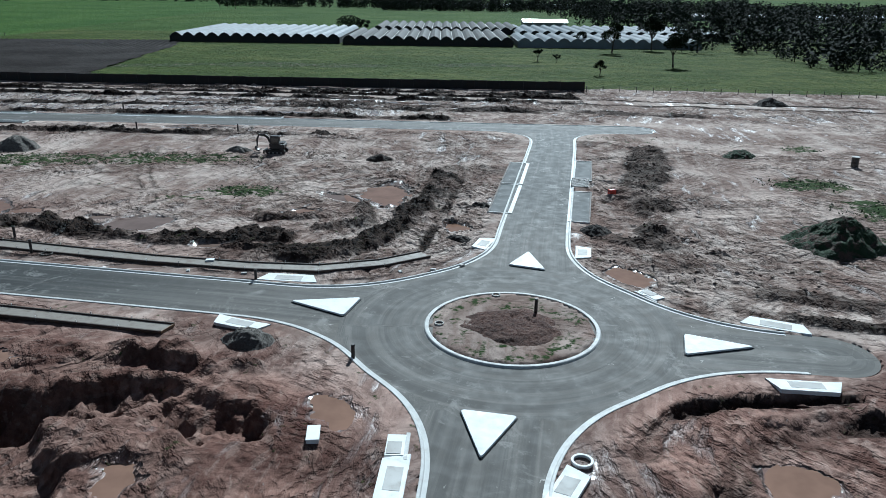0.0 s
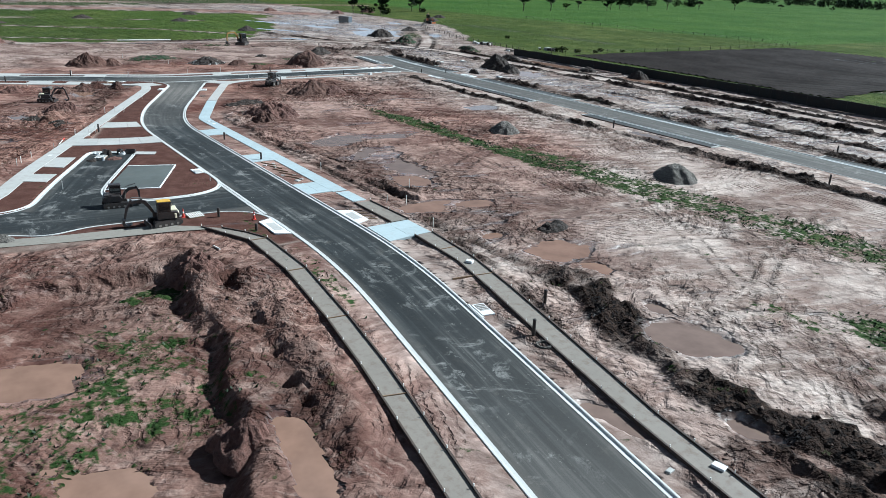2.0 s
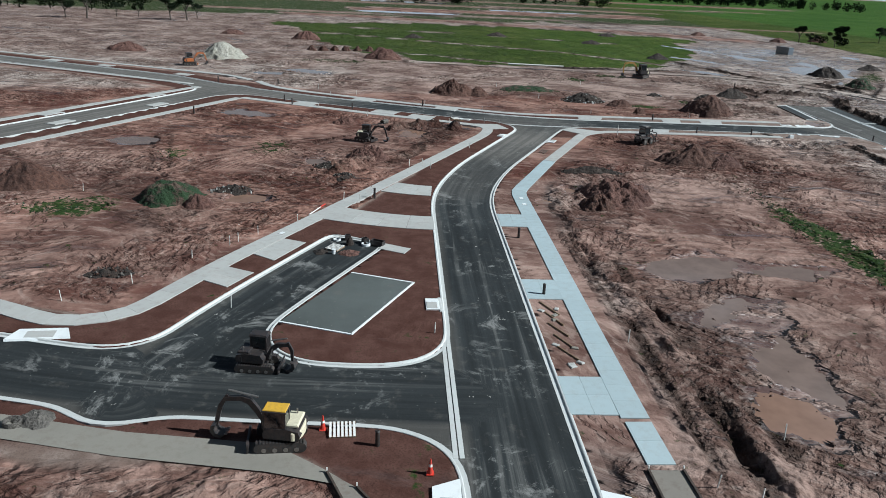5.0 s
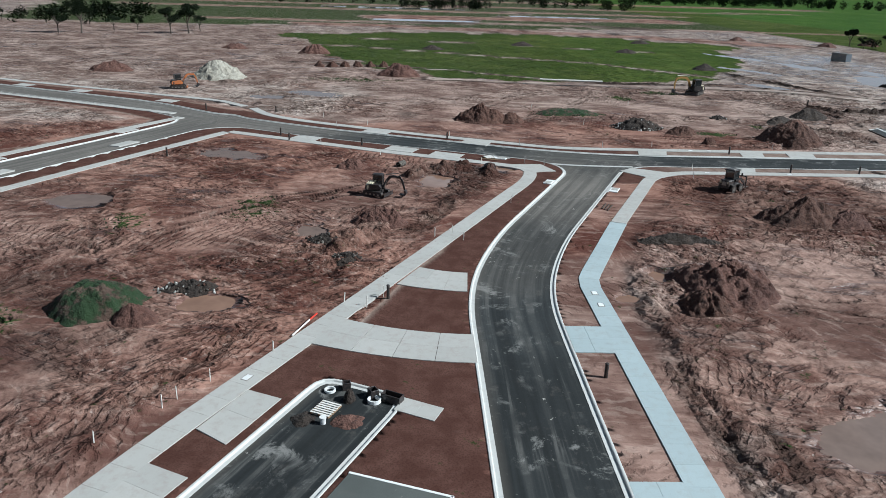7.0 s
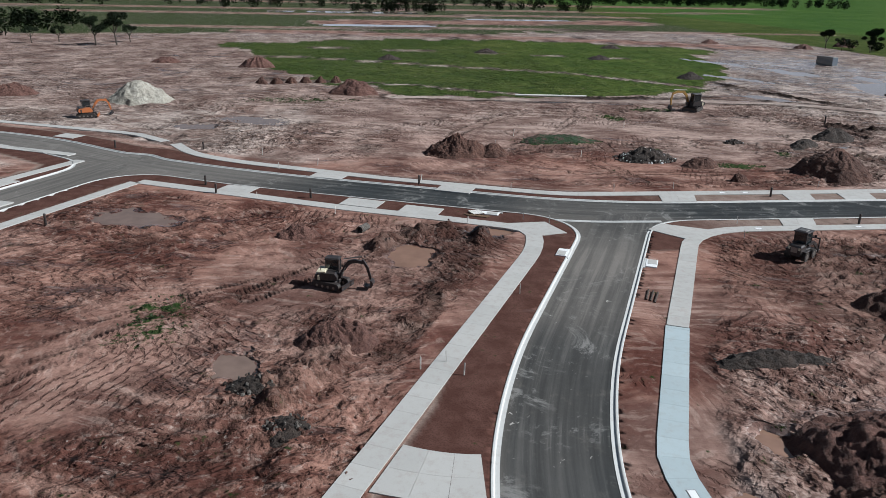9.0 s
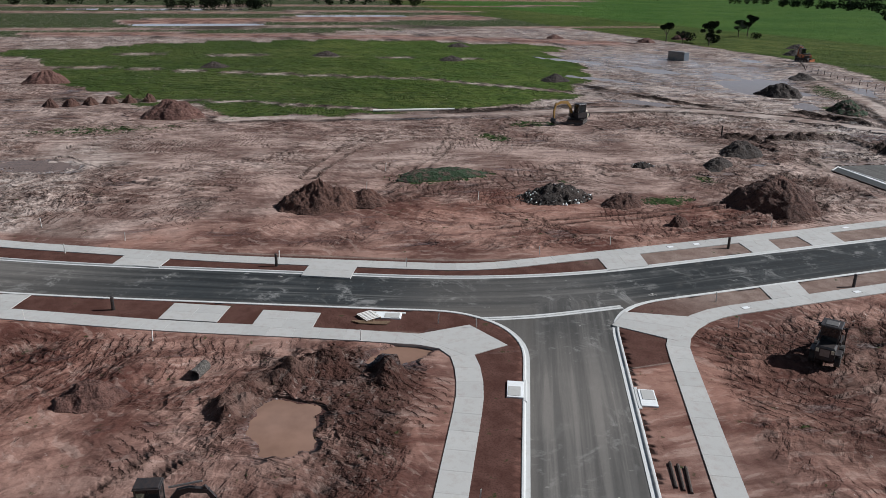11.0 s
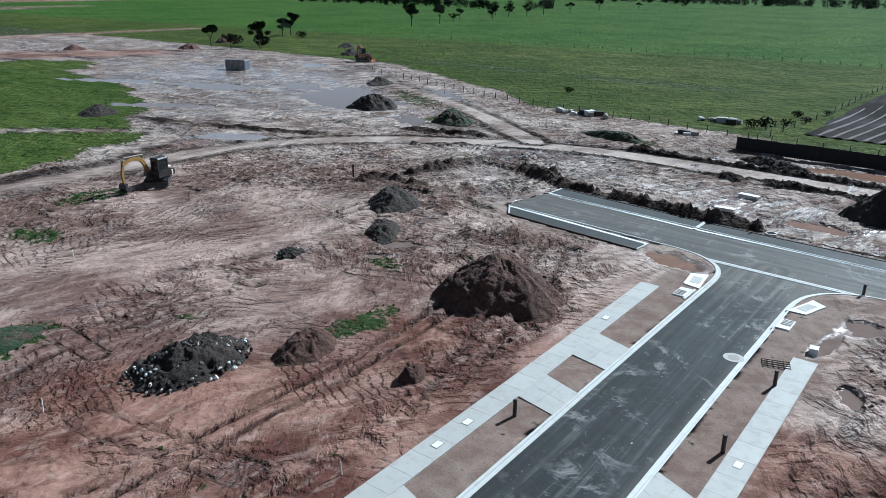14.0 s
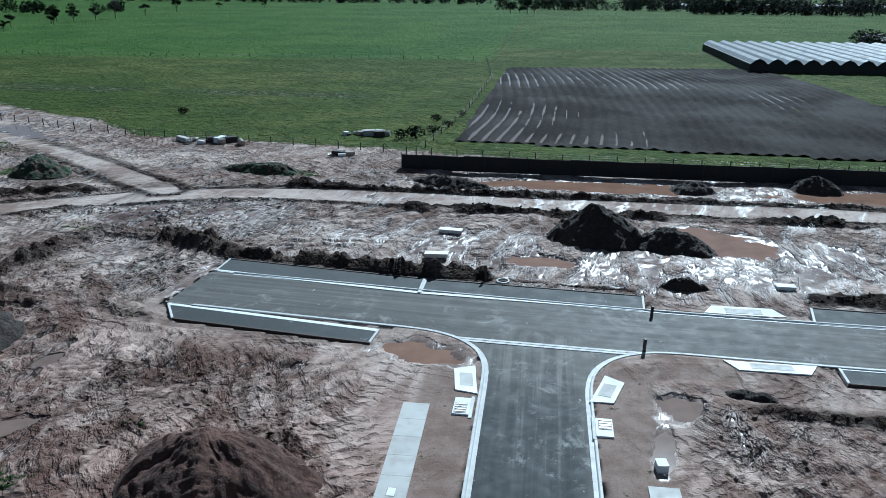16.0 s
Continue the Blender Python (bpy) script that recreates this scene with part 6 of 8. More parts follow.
heap(-139.0, 188.5, 3.6, 2.4, 2.0, SOIL_DARK, "dark spoil against the black fence", 0, 44, 0.8)
heap(-186.5, 184.0, 6.0, 2.2, 1.3, SOIL_DARK, "ragged dark spoil beside the lorry track", -12, 45, 1.0, 0.2)
heap(-213.0, 187.0, 7.0, 2.4, 1.3, SOIL_WEEDY, "long weedy bank beside the lorry track", -8, 46, 0.7, 0.3)
heap(39.5, 71.0, 5.4, 4.2, 2.6, SOIL_WEEDY, "broad dark heap with weeds on top", 0, 25, 0.8)
heap(71.5, 166.0, 4.0, 3.0, 1.8, SOIL_DARK, "dark heap on bare clay", 0, 26, 0.6)
heap(45.0, 113.0, 3.0, 2.0, 1.2, SOIL_WEEDY, "small weedy heap of dark soil", 0, 27, 0.6)
heap(-13.4, 48.6, 2.0, 1.5, 0.8, SOIL_GREY, "spread of wet grey crushed rock beside the kerb ramp", -15, 28, 0.8, 0.3)
heap(-142.4, 52.0, 2.6, 3.0, 1.6, SOIL_RED, "fresh red clay dug out by the excavator", 0, 29, 1.2)
heap(-36.6, 44.4, 2.2, 2.0, 1.3, SOIL_RED, "red clay heap with dark hollow sides", 0, 30, 1.3, z=-0.5)
heap(-60.6, 49.4, 2.2, 2.6, 1.7, SOIL_RED, "block of red clay beside a trench", 0, 31, 1.3, 0.3, z=-0.2)
heap(-166.4, 47.0, 1.8, 2.4, 1.2, SOIL_RED, "red clay heap in the dug lot", 0, 33, 1.0)
heap(-55.4, 83.6, 1.2, 2.2, 0.7, SOIL_DARK, "dark rim of a small dug pit", 0, 34, 1.2, 0.3)
heap(-9.0, 107.5, 2.2, 1.4, 0.7, SOIL_DARK, "low dark spoil heap", 0, 35, 0.9, 0.2)
heap(4.6, 84.0, 1.3, 1.0, 0.5, SOIL_DARK, "small dark spoil heap", 0, 37, 0.9, 0.2)
heap(1.6, 71.6, 1.6, 1.0, 0.5, SOIL_DARK, "small dark spoil heap by the path", 0, 38, 0.9, 0.2)
heap(16.2, 75.0, 1.8, 1.4, 0.6, SOIL_DARK, "small dark spoil heap by the bay", 0, 39, 0.9, 0.2)
heap(5.6, 51.2, 3.9, 3.5, 0.4, SOIL_BROWN, "low red-brown soil in the middle of the roundabout island", 0, 42, 1.1, 0.5, z=0.12)
heap(-76.4, 36.6, 1.2, 1.5, 0.6, SOIL_GREY, "small heap of grey rubble on the path bed", 0, 43, 0.9, 0.2)
heap(-160.0, 132.9, 2.2, 0.8, 0.45, SOIL_DARK, "churned dark clods behind the kerb", -8, 47, 1.2, 0.3)
heap(-161.5, 151.6, 2.4, 1.0, 0.9, SOIL_DARK, "dark clods behind the kerb", 0, 48, 1.1, 0.3)
for k, (x, y) in enumerate(((-283, 28), (-283.6, 31.5), (-284, 35), (-284.6, 38.4), (-285, 42), (-285.6, 45.6))):
    heap(x, y, 1.5, 1.6, 1.6, SOIL_BROWN, "one of a row of tipped brown loads", 0, 60 + k, 0.6)
for k, (x, y, h, m) in enumerate(((-330, -6, 1.6, SOIL_RED), (-345, 60, 1.4, SOIL_DARK), (-372, 96, 1.4, SOIL_DARK), (-352, 132, 1.4, SOIL_DARK), (-300, 143, 1.6, SOIL_DARK), (-398, 150, 1.4, SOIL_DARK),
                                    (-405, 235, 2.2, SOIL_RED), (-420, 262, 2.4, SOIL_RED), (-350, 262, 2.0, SOIL_DARK), (-372, 282, 1.6, SOIL_DARK), (-430, 205, 1.8, SOIL_RED), (-290, 212, 1.6, SOIL_DARK))):
    heap(x, y, 3.6, 4.4, h, m, "low far heap of spoil by the pasture" if m is SOIL_DARK else "low far heap of red clay", 0, 80 + k, 0.8, fine=0.6)


def lumps(seed, n=10):
    """A broken lump: a jittered block."""
    rnd = random.Random(seed)
    bm = bmesh.new()
    bmesh.ops.create_icosphere(bm, subdivisions=1, radius=0.5)
    for v in bm.verts:
        v.co = Vector((v.co.x * rnd.uniform(0.7, 1.2), v.co.y * rnd.uniform(0.6, 1.1), v.co.z * rnd.uniform(0.4, 0.9)))
    me = bpy.data.meshes.new("chunk")
    bm.to_mesh(me)
    bm.free()
    return me


def rubble(x, y, rx, ry, h, n, label, seed, tones=None):
    owner = thing("rubble_pile", (x, y, 0), label=label, category="rubble pile")
    core = heap(0, 0, rx, ry, h, SOIL_DARK, "", 0, seed, 1.3, 0.15, "core", "")
    core.parent = owner
    for key in ("label", "category", "group"):
        if key in core:
            del core[key]
    rnd = random.Random(seed)
    kinds = []
    for k in range(8):
        me = lumps(seed + k)
        me.materials.append((tones or (WHITE, CONCRETE, SOIL_GREY, DARK_TIMBER, SOIL_DARK, BLACK, BLACK, SOIL_DARK))[k])
        kinds.append(me)
    for _ in range(n):
        a, r = rnd.uniform(0, 6.283), math.sqrt(rnd.random()) * 1.05
        ob = new("chunk", rnd.choice(kinds))
        ob.parent = owner
        s = rnd.uniform(0.12, 0.42)
        ob.location = (r * rx * math.cos(a), r * ry * math.sin(a), max(0.05, h * (1 - r) * 0.95 + 0.1))
        ob.rotation_euler = (rnd.uniform(0, 3), rnd.uniform(0, 3), rnd.uniform(0, 6))
        ob.scale = (s * rnd.uniform(0.8, 1.5), s, s)


rubble(-200.2, 94.8, 3.0, 4.6, 1.7, 300, "pile of broken concrete, pipe and black rubbish on red earth", 5)
rubble(-211.8, 114.0, 1.2, 1.7, 0.6, 36, "small scatter of dark broken rubble", 6)
rubble(-98.2, 32.8, 1.4, 2.0, 0.35, 30, "scatter of grey broken rock on red earth", 7, [SOIL_GREY, SOIL_BROWN] * 4)
rubble(-123.4, 37.4, 1.5, 2.6, 0.6, 60, "long low pile of grey broken rock on red earth", 11, [SOIL_GREY, SOIL_GREY, SOIL_BROWN, CONCRETE] * 2)
rubble(-131.0, 49.6, 1.5, 1.6, 0.6, 40, "grey broken rock tipped beside the footpath", 12, [SOIL_GREY, SOIL_DARK, SOIL_BROWN, SOIL_GREY] * 2)
rubble(-136.2, 47.2, 1.6, 2.2, 0.5, 44, "grey broken rock along the dug bank", 9, [SOIL_GREY, SOIL_DARK, SOIL_BROWN, SOIL_GREY] * 2)


# ---- plant and machines ----
def arm(points, width, depth, taper=1.0):
    """A box beam in the xz plane through points, deeper in the middle."""
    n = len(points)
    v, f = [], []
    for i, (x, z) in enumerate(points):
        a, b = Vector(points[max(i - 1, 0)]), Vector(points[min(i + 1, n - 1)])
        w = (b - a).normalized()
        t = i / (n - 1)
        d = depth * (0.7 + 0.5 * math.sin(math.pi * min(1, t * 1.1))) * (1 + (taper - 1) * t) / 2
        for side in (-1, 1):
            v.append((x - w.y * d, side * width / 2, z + w.x * d))
            v.append((x + w.y * d, side * width / 2, z - w.x * d))
    for i in range(n - 1):
        a, b = i * 4, i * 4 + 4
        f += [(a, a + 2, b + 2, b), (a + 1, b + 1, b + 3, a + 3), (a, b, b + 1, a + 1), (a + 2, a + 3, b + 3, b + 2)]
    f += [(0, 1, 3, 2), (4 * n - 4, 4 * n - 2, 4 * n - 1, 4 * n - 3)]
    return v, f


def track_shape(length, height, width, y):
    ring = []
    r = height / 2
    for k in range(9):
        a = -math.pi / 2 + math.pi * k / 8
        ring.append((length / 2 - r + r * math.cos(a), r + r * math.sin(a)))
    for k in range(9):
        a = math.pi / 2 + math.pi * k / 8
        ring.append((-length / 2 + r + r * math.cos(a), r + r * math.sin(a)))
    n = len(ring)
    v = [(x, y - width / 2, z) for x, z in ring] + [(x, y + width / 2, z) for x, z in ring]
    f = [tuple(range(n)), tuple(range(2 * n - 1, n - 1, -1))] + [(i, n + i, n + (i + 1) % n, (i + 1) % n) for i in range(n)]
    return v, f


def shaped(shape, about=(0, 0, 0), turn=0.0, shift=(0, 0, 0)):
    c, s = math.cos(radians(turn)), math.sin(radians(turn))
    return [(x * c - y * s + shift[0], x * s + y * c + shift[1], z + shift[2]) for x, y, z in shape[0]], shape[1]


def excavator(x, y, tracks_turn, house_turn, paint, trim, label, reach=((0.95, 1.15), (1.45, 2.0), (1.8, 2.45), (2.3, 2.6), (3.3, 2.45)), stick=((3.05, 2.75), (3.5, 2.0), (3.75, 1.1), (3.8, 0.75)), z=0.1, roof=None, size=1.0, boom_paint=None):
    """A compact tracked digger; the house and boom may be slewed against the tracks."""
    owner = thing("excavator", (x, y, z), 0, label, "excavator", "excavators")
    owner.scale = (size, size, size)
    T, H = tracks_turn, house_turn
    for side in (-1, 1):
        tr = part("track", shaped(track_shape(2.9, 0.62, 0.45, 0.85 * side), turn=T), RUBBER, owner)
        for k in range(15):
            part("track_shoe", shaped(box(-1.3 + 0.186 * k, 0.85 * side, 0.635, 0.08, 0.46, 0.035), turn=T), BLACK, tr)
        for k in range(4):
            part("roller", shaped(tube((-0.9 + 0.6 * k, 0.6 * side, 0.2), (-0.9 + 0.6 * k, 1.09 * side, 0.2), 0.14), turn=T), STEEL, tr)
    part("undercarriage", shaped(box(0, 0, 0.42, 1.5, 1.3, 0.34, 0, 0.05), turn=T), BLACK, owner)
    part("dozer_blade", shaped(join(side_prism([(-0.0, 0.0), (0.10, 0.02), (0.06, 0.25), (0.12, 0.5), (0.0, 0.48), (-0.05, 0.25)], -1.05, 1.05)), turn=T - 90, shift=(1.75 * math.cos(radians(T)), 1.75 * math.sin(radians(T)), 0.05)), paint, owner)
    part("slew_ring", tube((0, 0, 0.58), (0, 0, 0.78), 0.55, n=16), BLACK, owner)
    back = [(0.75, 0.78), (0.8, 1.1), (0.55, 1.45), (-0.6, 1.5), (-1.25, 1.35), (-1.35, 1.05), (-1.25, 0.8)]
    body = side_prism([(-q, r) for q, r in back], -0.95, 0.95)
    part("body", shaped(body, turn=H + 90), paint, owner)
    tail = [(-0.85, 1.0)] + [(-0.95 - 0.45 * math.cos(a), -1.0 * math.sin(a)) for a in (math.pi * (k / 8 - 0.5) for k in range(9))] + [(-0.85, -1.0)]
    part("counterweight", shaped(prism(tail, 0.82, 1.32, 0.06), turn=H), trim, owner)
    part("engine_cover", shaped(box(-0.75, -0.1, 1.56, 0.85, 1.5, 0.16, 0, 0.06), turn=H), trim, owner)
    # cab on the left
    cab = part("cab", shaped(join(box(0.1, 0.48, 1.1, 1.3, 0.9, 0.5), *[box(0.1 + sx * 0.6, 0.48 + sy * 0.41, 1.9, 0.09, 0.08, 1.2) for sx in (-1, 1) for sy in (-1, 1)],
                                  box(0.1, 0.48, 2.52, 1.4, 0.98, 0.09, 0, 0.03), box(0.1, 0.07, 1.45, 1.2, 0.05, 0.25)), turn=H), BLACK, owner)
    part("roof", shaped(box(0.08, 0.48, 2.60, 1.3, 0.9, 0.07, 0, 0.03), turn=H), roof or BLACK, cab)
    for a, b in ((box(0.71, 0.48, 1.95, 0.02, 0.74, 1.0), "windscreen"), (box(-0.51, 0.48, 2.0, 0.02, 0.74, 0.85), "rear_window"), (box(0.1, 0.90, 1.95, 1.1, 0.02, 1.0), "side_window"), (box(0.1, 0.07, 2.05, 1.1, 0.02, 0.85), "side_window")):
        part(b, shaped(a, turn=H), GLASS, cab)
    part("seat", shaped(join(box(-0.1, 0.48, 1.5, 0.45, 0.5, 0.15, 0, 0.03), box(-0.32, 0.48, 1.85, 0.12, 0.48, 0.6, 0, 0.03)), turn=H), BLACK, cab)
    part("boom_bracket", shaped(box(0.9, -0.15, 1.05, 0.5, 0.34, 0.5, 0, 0.04), turn=H), BLACK, owner)
    lower = boom_paint or paint
    beam = arm(reach, 0.22, 0.32)
    boom = part("boom", shaped(([(a, b - 0.15, c) for a, b, c in beam[0]], beam[1]), turn=H), lower, owner)
    mid = reach[1]
    part("boom_ram", shaped(join(tube((1.05, -0.32, 0.95), ((1.05 + mid[0]) / 2, -0.32, (0.95 + mid[1]) / 2), 0.07), tube(((1.05 + mid[0]) / 2, -0.32, (0.95 + mid[1]) / 2), (mid[0], -0.32, mid[1]), 0.04)), turn=H), STEEL, boom)
    dip = ([(a, b - 0.15, c) for a, b, c in arm(stick, 0.18, 0.24, 0.8)[0]], arm(stick, 0.18, 0.24, 0.8)[1])
    dipper = part("dipper", shaped(dip, turn=H), lower, owner)
    part("dipper_ram", shaped(join(tube((reach[2][0] - 0.5, -0.15, reach[2][1] + 0.3), (stick[0][0] - 0.05, -0.15, stick[0][1] + 0.3), 0.06)), turn=H), STEEL, dipper)
    ex, ez = stick[-1]
    bucket = [(ex - 0.05, ez + 0.15), (ex + 0.22, ez + 0.05), (ex + 0.3, ez - 0.3), (ex + 0.1, ez - 0.6), (ex - 0.3, ez - 0.68), (ex - 0.55, ez - 0.45), (ex - 0.3, ez - 0.5), (ex - 0.02, ez - 0.38), (ex + 0.06, ez - 0.15)]
    bv, bf = side_prism([(-p, q) for p, q in bucket], -0.42, 0.42)
    bk = part("bucket", shaped(([(a, b, c) for a, b, c in bv], bf), turn=H + 90, shift=(0.15 * math.sin(radians(H)), -0.15 * math.cos(radians(H)), 0)), BLACK, owner)
    for k in range(5):
        part("tooth", shaped(box(ex - 0.6, -0.15 - 0.34 + 0.17 * k, ez - 0.42, 0.14, 0.07, 0.05), turn=H), STEEL, bk)
    for q in (-0.55, 0.55):
        part("grab_rail", shaped(join(tube((-0.2, -0.85, 1.45), (-0.2, -0.85, 1.85), 0.02, n=6), tube((-0.2, -0.85, 1.85), (0.5, -0.85, 1.85), 0.02, n=6)) if q < 0 else tube((0.74, 0.9, 1.4), (0.74, 0.9, 2.3), 0.02, n=6), turn=H), STEEL, owner)
    part("exhaust", shaped(tube((-0.8, -0.6, 1.6), (-0.8, -0.6, 1.95), 0.05), turn=H), STEEL, owner)
    return owner


excavator(-74.6, 50.4, -85, -98, BLACK, CREAM, "compact excavator with cream body and yellow cab roof on red verge", z=0.12, roof=YELLOW, size=0.95)
excavator(-83.0, 47.6, 85, 80, BLACK, BLACK, "small black excavator parked on the asphalt with bucket down", z=0.03, size=0.86, reach=((0.9, 1.2), (1.3, 1.8), (1.7, 2.1), (2.6, 2.2)), stick=((2.45, 2.4), (2.75, 1.7), (2.75, 0.8)))
excavator(-152.6, 51.0, 60, 78, BLACK, CREAM, "compact cream and black excavator digging in red clay", z=0.1, size=0.9, boom_paint=BLACK)
excavator(-24.4, 111.0, 175, 178, BLACK, BLACK, "dark excavator standing on churned clay with raised arm", z=0.1, size=1.0, reach=((0.9, 1.2), (1.3, 2.2), (1.8, 2.6), (2.8, 2.6)), stick=((2.6, 2.8), (2.95, 1.9), (3.0, 0.9)))
excavator(-244.6, 120.6, -40, -75, BLACK, CREAM, "large dark excavator with a yellow boom, its arm arched over clay", z=0.1, size=1.35, boom_paint=OCHRE, reach=((0.9, 1.2), (1.4, 2.3), (1.9, 2.8), (3.0, 2.9), (4.0, 2.6)), stick=((3.8, 2.9), (4.1, 1.8), (4.0, 0.8)))
excavator(-234.6, 3.4, 100, 120, ORANGE, BLACK, "orange excavator working beside the far street", z=0.1, size=1.1)
excavator(-330.0, 248.0, 20, 160, ORANGE, BLACK, "orange excavator far off by a rain pond", z=0.1, size=1.6)


def loader(x, y, turn):
    """A compact wheel loader seen from behind: lift arms, cab, tail and four wheels."""
    owner = thing("loader", (x, y, 0.08), turn, "compact black loader with glass cab and raised front frame", "loader")
    for sx in (-0.75, 0.85):
        for sy in (-0.8, 0.8):
            wheel = part("wheel", tube((sx, sy - 0.17, 0.48), (sx, sy + 0.17, 0.48), 0.48, n=20), RUBBER, owner)
            part("rim", tube((sx, sy - 0.19, 0.48), (sx, sy + 0.19, 0.48), 0.24, n=14), STEEL, wheel)
    part("chassis", box(0, 0, 0.72, 2.7, 1.1, 0.45, 0, 0.06), BLACK, owner)
    part("engine_hood", box(-1.0, 0, 1.2, 1.2, 1.25, 0.75, 0, 0.12), BLACK, owner)
    for sy in (-0.48, 0.48):
        part("tail_light", box(-1.62, sy, 1.3, 0.04, 0.2, 0.26), CREAM, owner, "pale tail light")
    part("grille", box(-1.615, 0, 1.15, 0.03, 0.6, 0.5), STEEL, owner)
    cab = part("cab", join(*[box(0.05 + sx * 0.6, sy * 0.55, 1.95, 0.09, 0.09, 1.4) for sx in (-1, 1) for sy in (-1, 1)], box(0.05, 0, 1.25, 1.3, 1.2, 0.12)), BLACK, owner)
    part("roof", box(0.05, 0, 2.7, 1.5, 1.35, 0.13, 0, 0.05), BLACK, cab)
    part("roof_hatch", box(-0.05, 0, 2.79, 0.8, 0.8, 0.05, 0, 0.02), STEEL, cab, "grey roof hatch")
    for shape in (box(0.66, 0, 1.98, 0.02, 1.0, 1.25), box(-0.56, 0, 2.05, 0.02, 1.0, 1.1), box(0.05, 0.56, 1.98, 1.1, 0.02, 1.25), box(0.05, -0.56, 1.98, 1.1, 0.02, 1.25)):
        part("window", shape, GLASS, cab)
    for sy in (-0.72, 0.72):
        part("lift_arm", ([(a, b + sy, c) for a, b, c in arm(((-0.3, 1.5), (0.9, 1.55), (1.7, 1.0), (2.1, 0.55)), 0.12, 0.26)[0]], arm(((0, 0), (1, 0), (2, 0), (3, 0)), 1, 1)[1]), BLACK, owner)
        part("fender", box(-0.75, sy * 1.1, 1.02, 1.05, 0.4, 0.06, 0, 0.02), BLACK, owner)
    part("frame_post", join(box(2.2, -0.8, 0.95, 0.12, 0.1, 1.5), box(2.2, 0.8, 0.95, 0.12, 0.1, 1.5), box(2.2, 0, 1.65, 0.12, 1.7, 0.1), box(2.2, 0, 0.55, 0.1, 1.7, 0.12)), BLACK, owner)
    for sy in (-0.45, 0.45):
        part("fork", join(box(2.32, sy, 0.6, 0.06, 0.14, 0.9), box(2.9, sy, 0.16, 1.2, 0.14, 0.06)), STEEL, owner)
    for sy in (-0.85, 0.85):
        part("mirror", join(tube((0.7, sy * 0.7, 2.2), (0.85, sy, 2.25), 0.02, n=6), box(0.87, sy, 2.15, 0.04, 0.2, 0.3)), BLACK, owner)
    return owner


loader(-157.6, 95.2, 128)


# ---- posts, stakes and loose things ----
def stub_post(x, y, h=1.0, z=0.1, r=0.13, lean=0.0):
    owner = thing("service_post", (x, y, z), 0, "dark capped service post standing in bare earth", "post", "service posts")
    owner.rotation_euler = (radians(lean), radians(lean * 0.6), 0)
    part("stem", tube((0, 0, -0.2), (0, 0, h), r, r * 0.95, 12), POST, owner)
    part("cap", tube((0, 0, h), (0, 0, h + 0.07), r * 1.15, r * 0.8, 12), POST, owner)


for x, y, h in ((-185.8, 60.4, 1.1), (-179.0, 103.4, 1.1), (-179.6, 47.3, 1.1), (-167.7, 107.7, 1.1), (-122.0, 53.6, 1.1), (-37.8, 66.0, 1.2), (7.4, 53.3, 1.3), (-41.8, 70.6, 1.0), (-178.9, 150.9, 1.3),
                (-15.7, 60.2, 0.8), (-5.8, 46.0, 0.9), (-164.9, 145.2, 0.7), (-166.2, 138.6, 0.9), (-207.6, 16.6, 1.1), (-186.0, 34.0, 1.1), (-95.6, 68.4, 0.9), (-109.6, 68.3, 1.0), (-167.6, 117.4, 1.1),
                (-206.5, 29.6, 1.1), (-68.8, 57.4, 0.6), (-52, 128.6, 1.2), (-34.6, 128.0, 1.2), (-92.0, 130.4, 1.2), (-74.4, 55.6, 0.9), (-62, 148, 1.2), (-182.0, 36.0, 1.1), (-228.6, 139.8, 1.5), (-170.5, 21.0, 1.0)):
    stub_post(x, y, h)
for x, y in ((59.2, 106.4),):
    shaft = thing("manhole_shaft", (x, y, 0), 0, "brown concrete manhole shaft rising from bare earth", "manhole shaft", "manhole shafts")
    part("barrel", tube((0, 0, -0.2), (0, 0, 1.5), 0.5, n=20), SOIL_GREY, shaft)
    part("rim", tube((0, 0, 1.5), (0, 0, 1.6), 0.56, n=20), CONCRETE, shaft)


def stake(x, y, h=0.9, material=STAKE, lean=5.0):
    ob = mesh_object("survey_stake", *join(box(0, 0, h / 2 - 0.1, 0.07, 0.05, h + 0.2), tube((0, 0, h), (0, 0, h + 0.06), 0.035, 0.005, 4)), material)
    rnd = random.Random(int(x * 13 + y * 7))
    ob.matrix_world = pose(x, y, 0.05, rnd.uniform(-lean, lean), rnd.uniform(-lean, lean), rnd.uniform(0, 90))
    tagged(ob, "white painted timber survey stake in bare earth", "survey stake", "survey stakes")


for x, y in ((-203.4, 38.6), (-194.2, 42.0), (-196.6, 47.0), (-169.2, 64.6), (-173.2, 50.4), (-179.3, 41.2), (-169.0, 73.4), (-170.4, 70.8), (-168.2, 94.0), (-108.6, 43.0), (-101.6, 38.6), (-96.0, 35.4), (-92.4, 31.4), (-121.0, 50.2),
             (-137.6, 57.6), (-121.6, 21.6), (-120.4, 52.0), (-122.4, 53.2), (-138.4, 59.4), (-136.6, 60.4), (-105.4, 41.0), (-106.4, 41.6), (-112.6, 46.2), (-92.0, 44.0), (-150, 66.6), (-182.4, 71.6), (-182.2, 84.6), (-183.0, 92.6), (-187.4, 60.8),
             (-183.2, 112), (-209.6, 73.8), (-218.6, 78.4), (-163.6, 92.6), (-88.2, 59.2), (-201.8, 85.6), (-226.0, 100.0), (-62.0, 73.4), (-71.0, 73.2), (-69.8, 75.0), (-87.6, 73.2), (-75.6, 79.0)):
    stake(x, y)


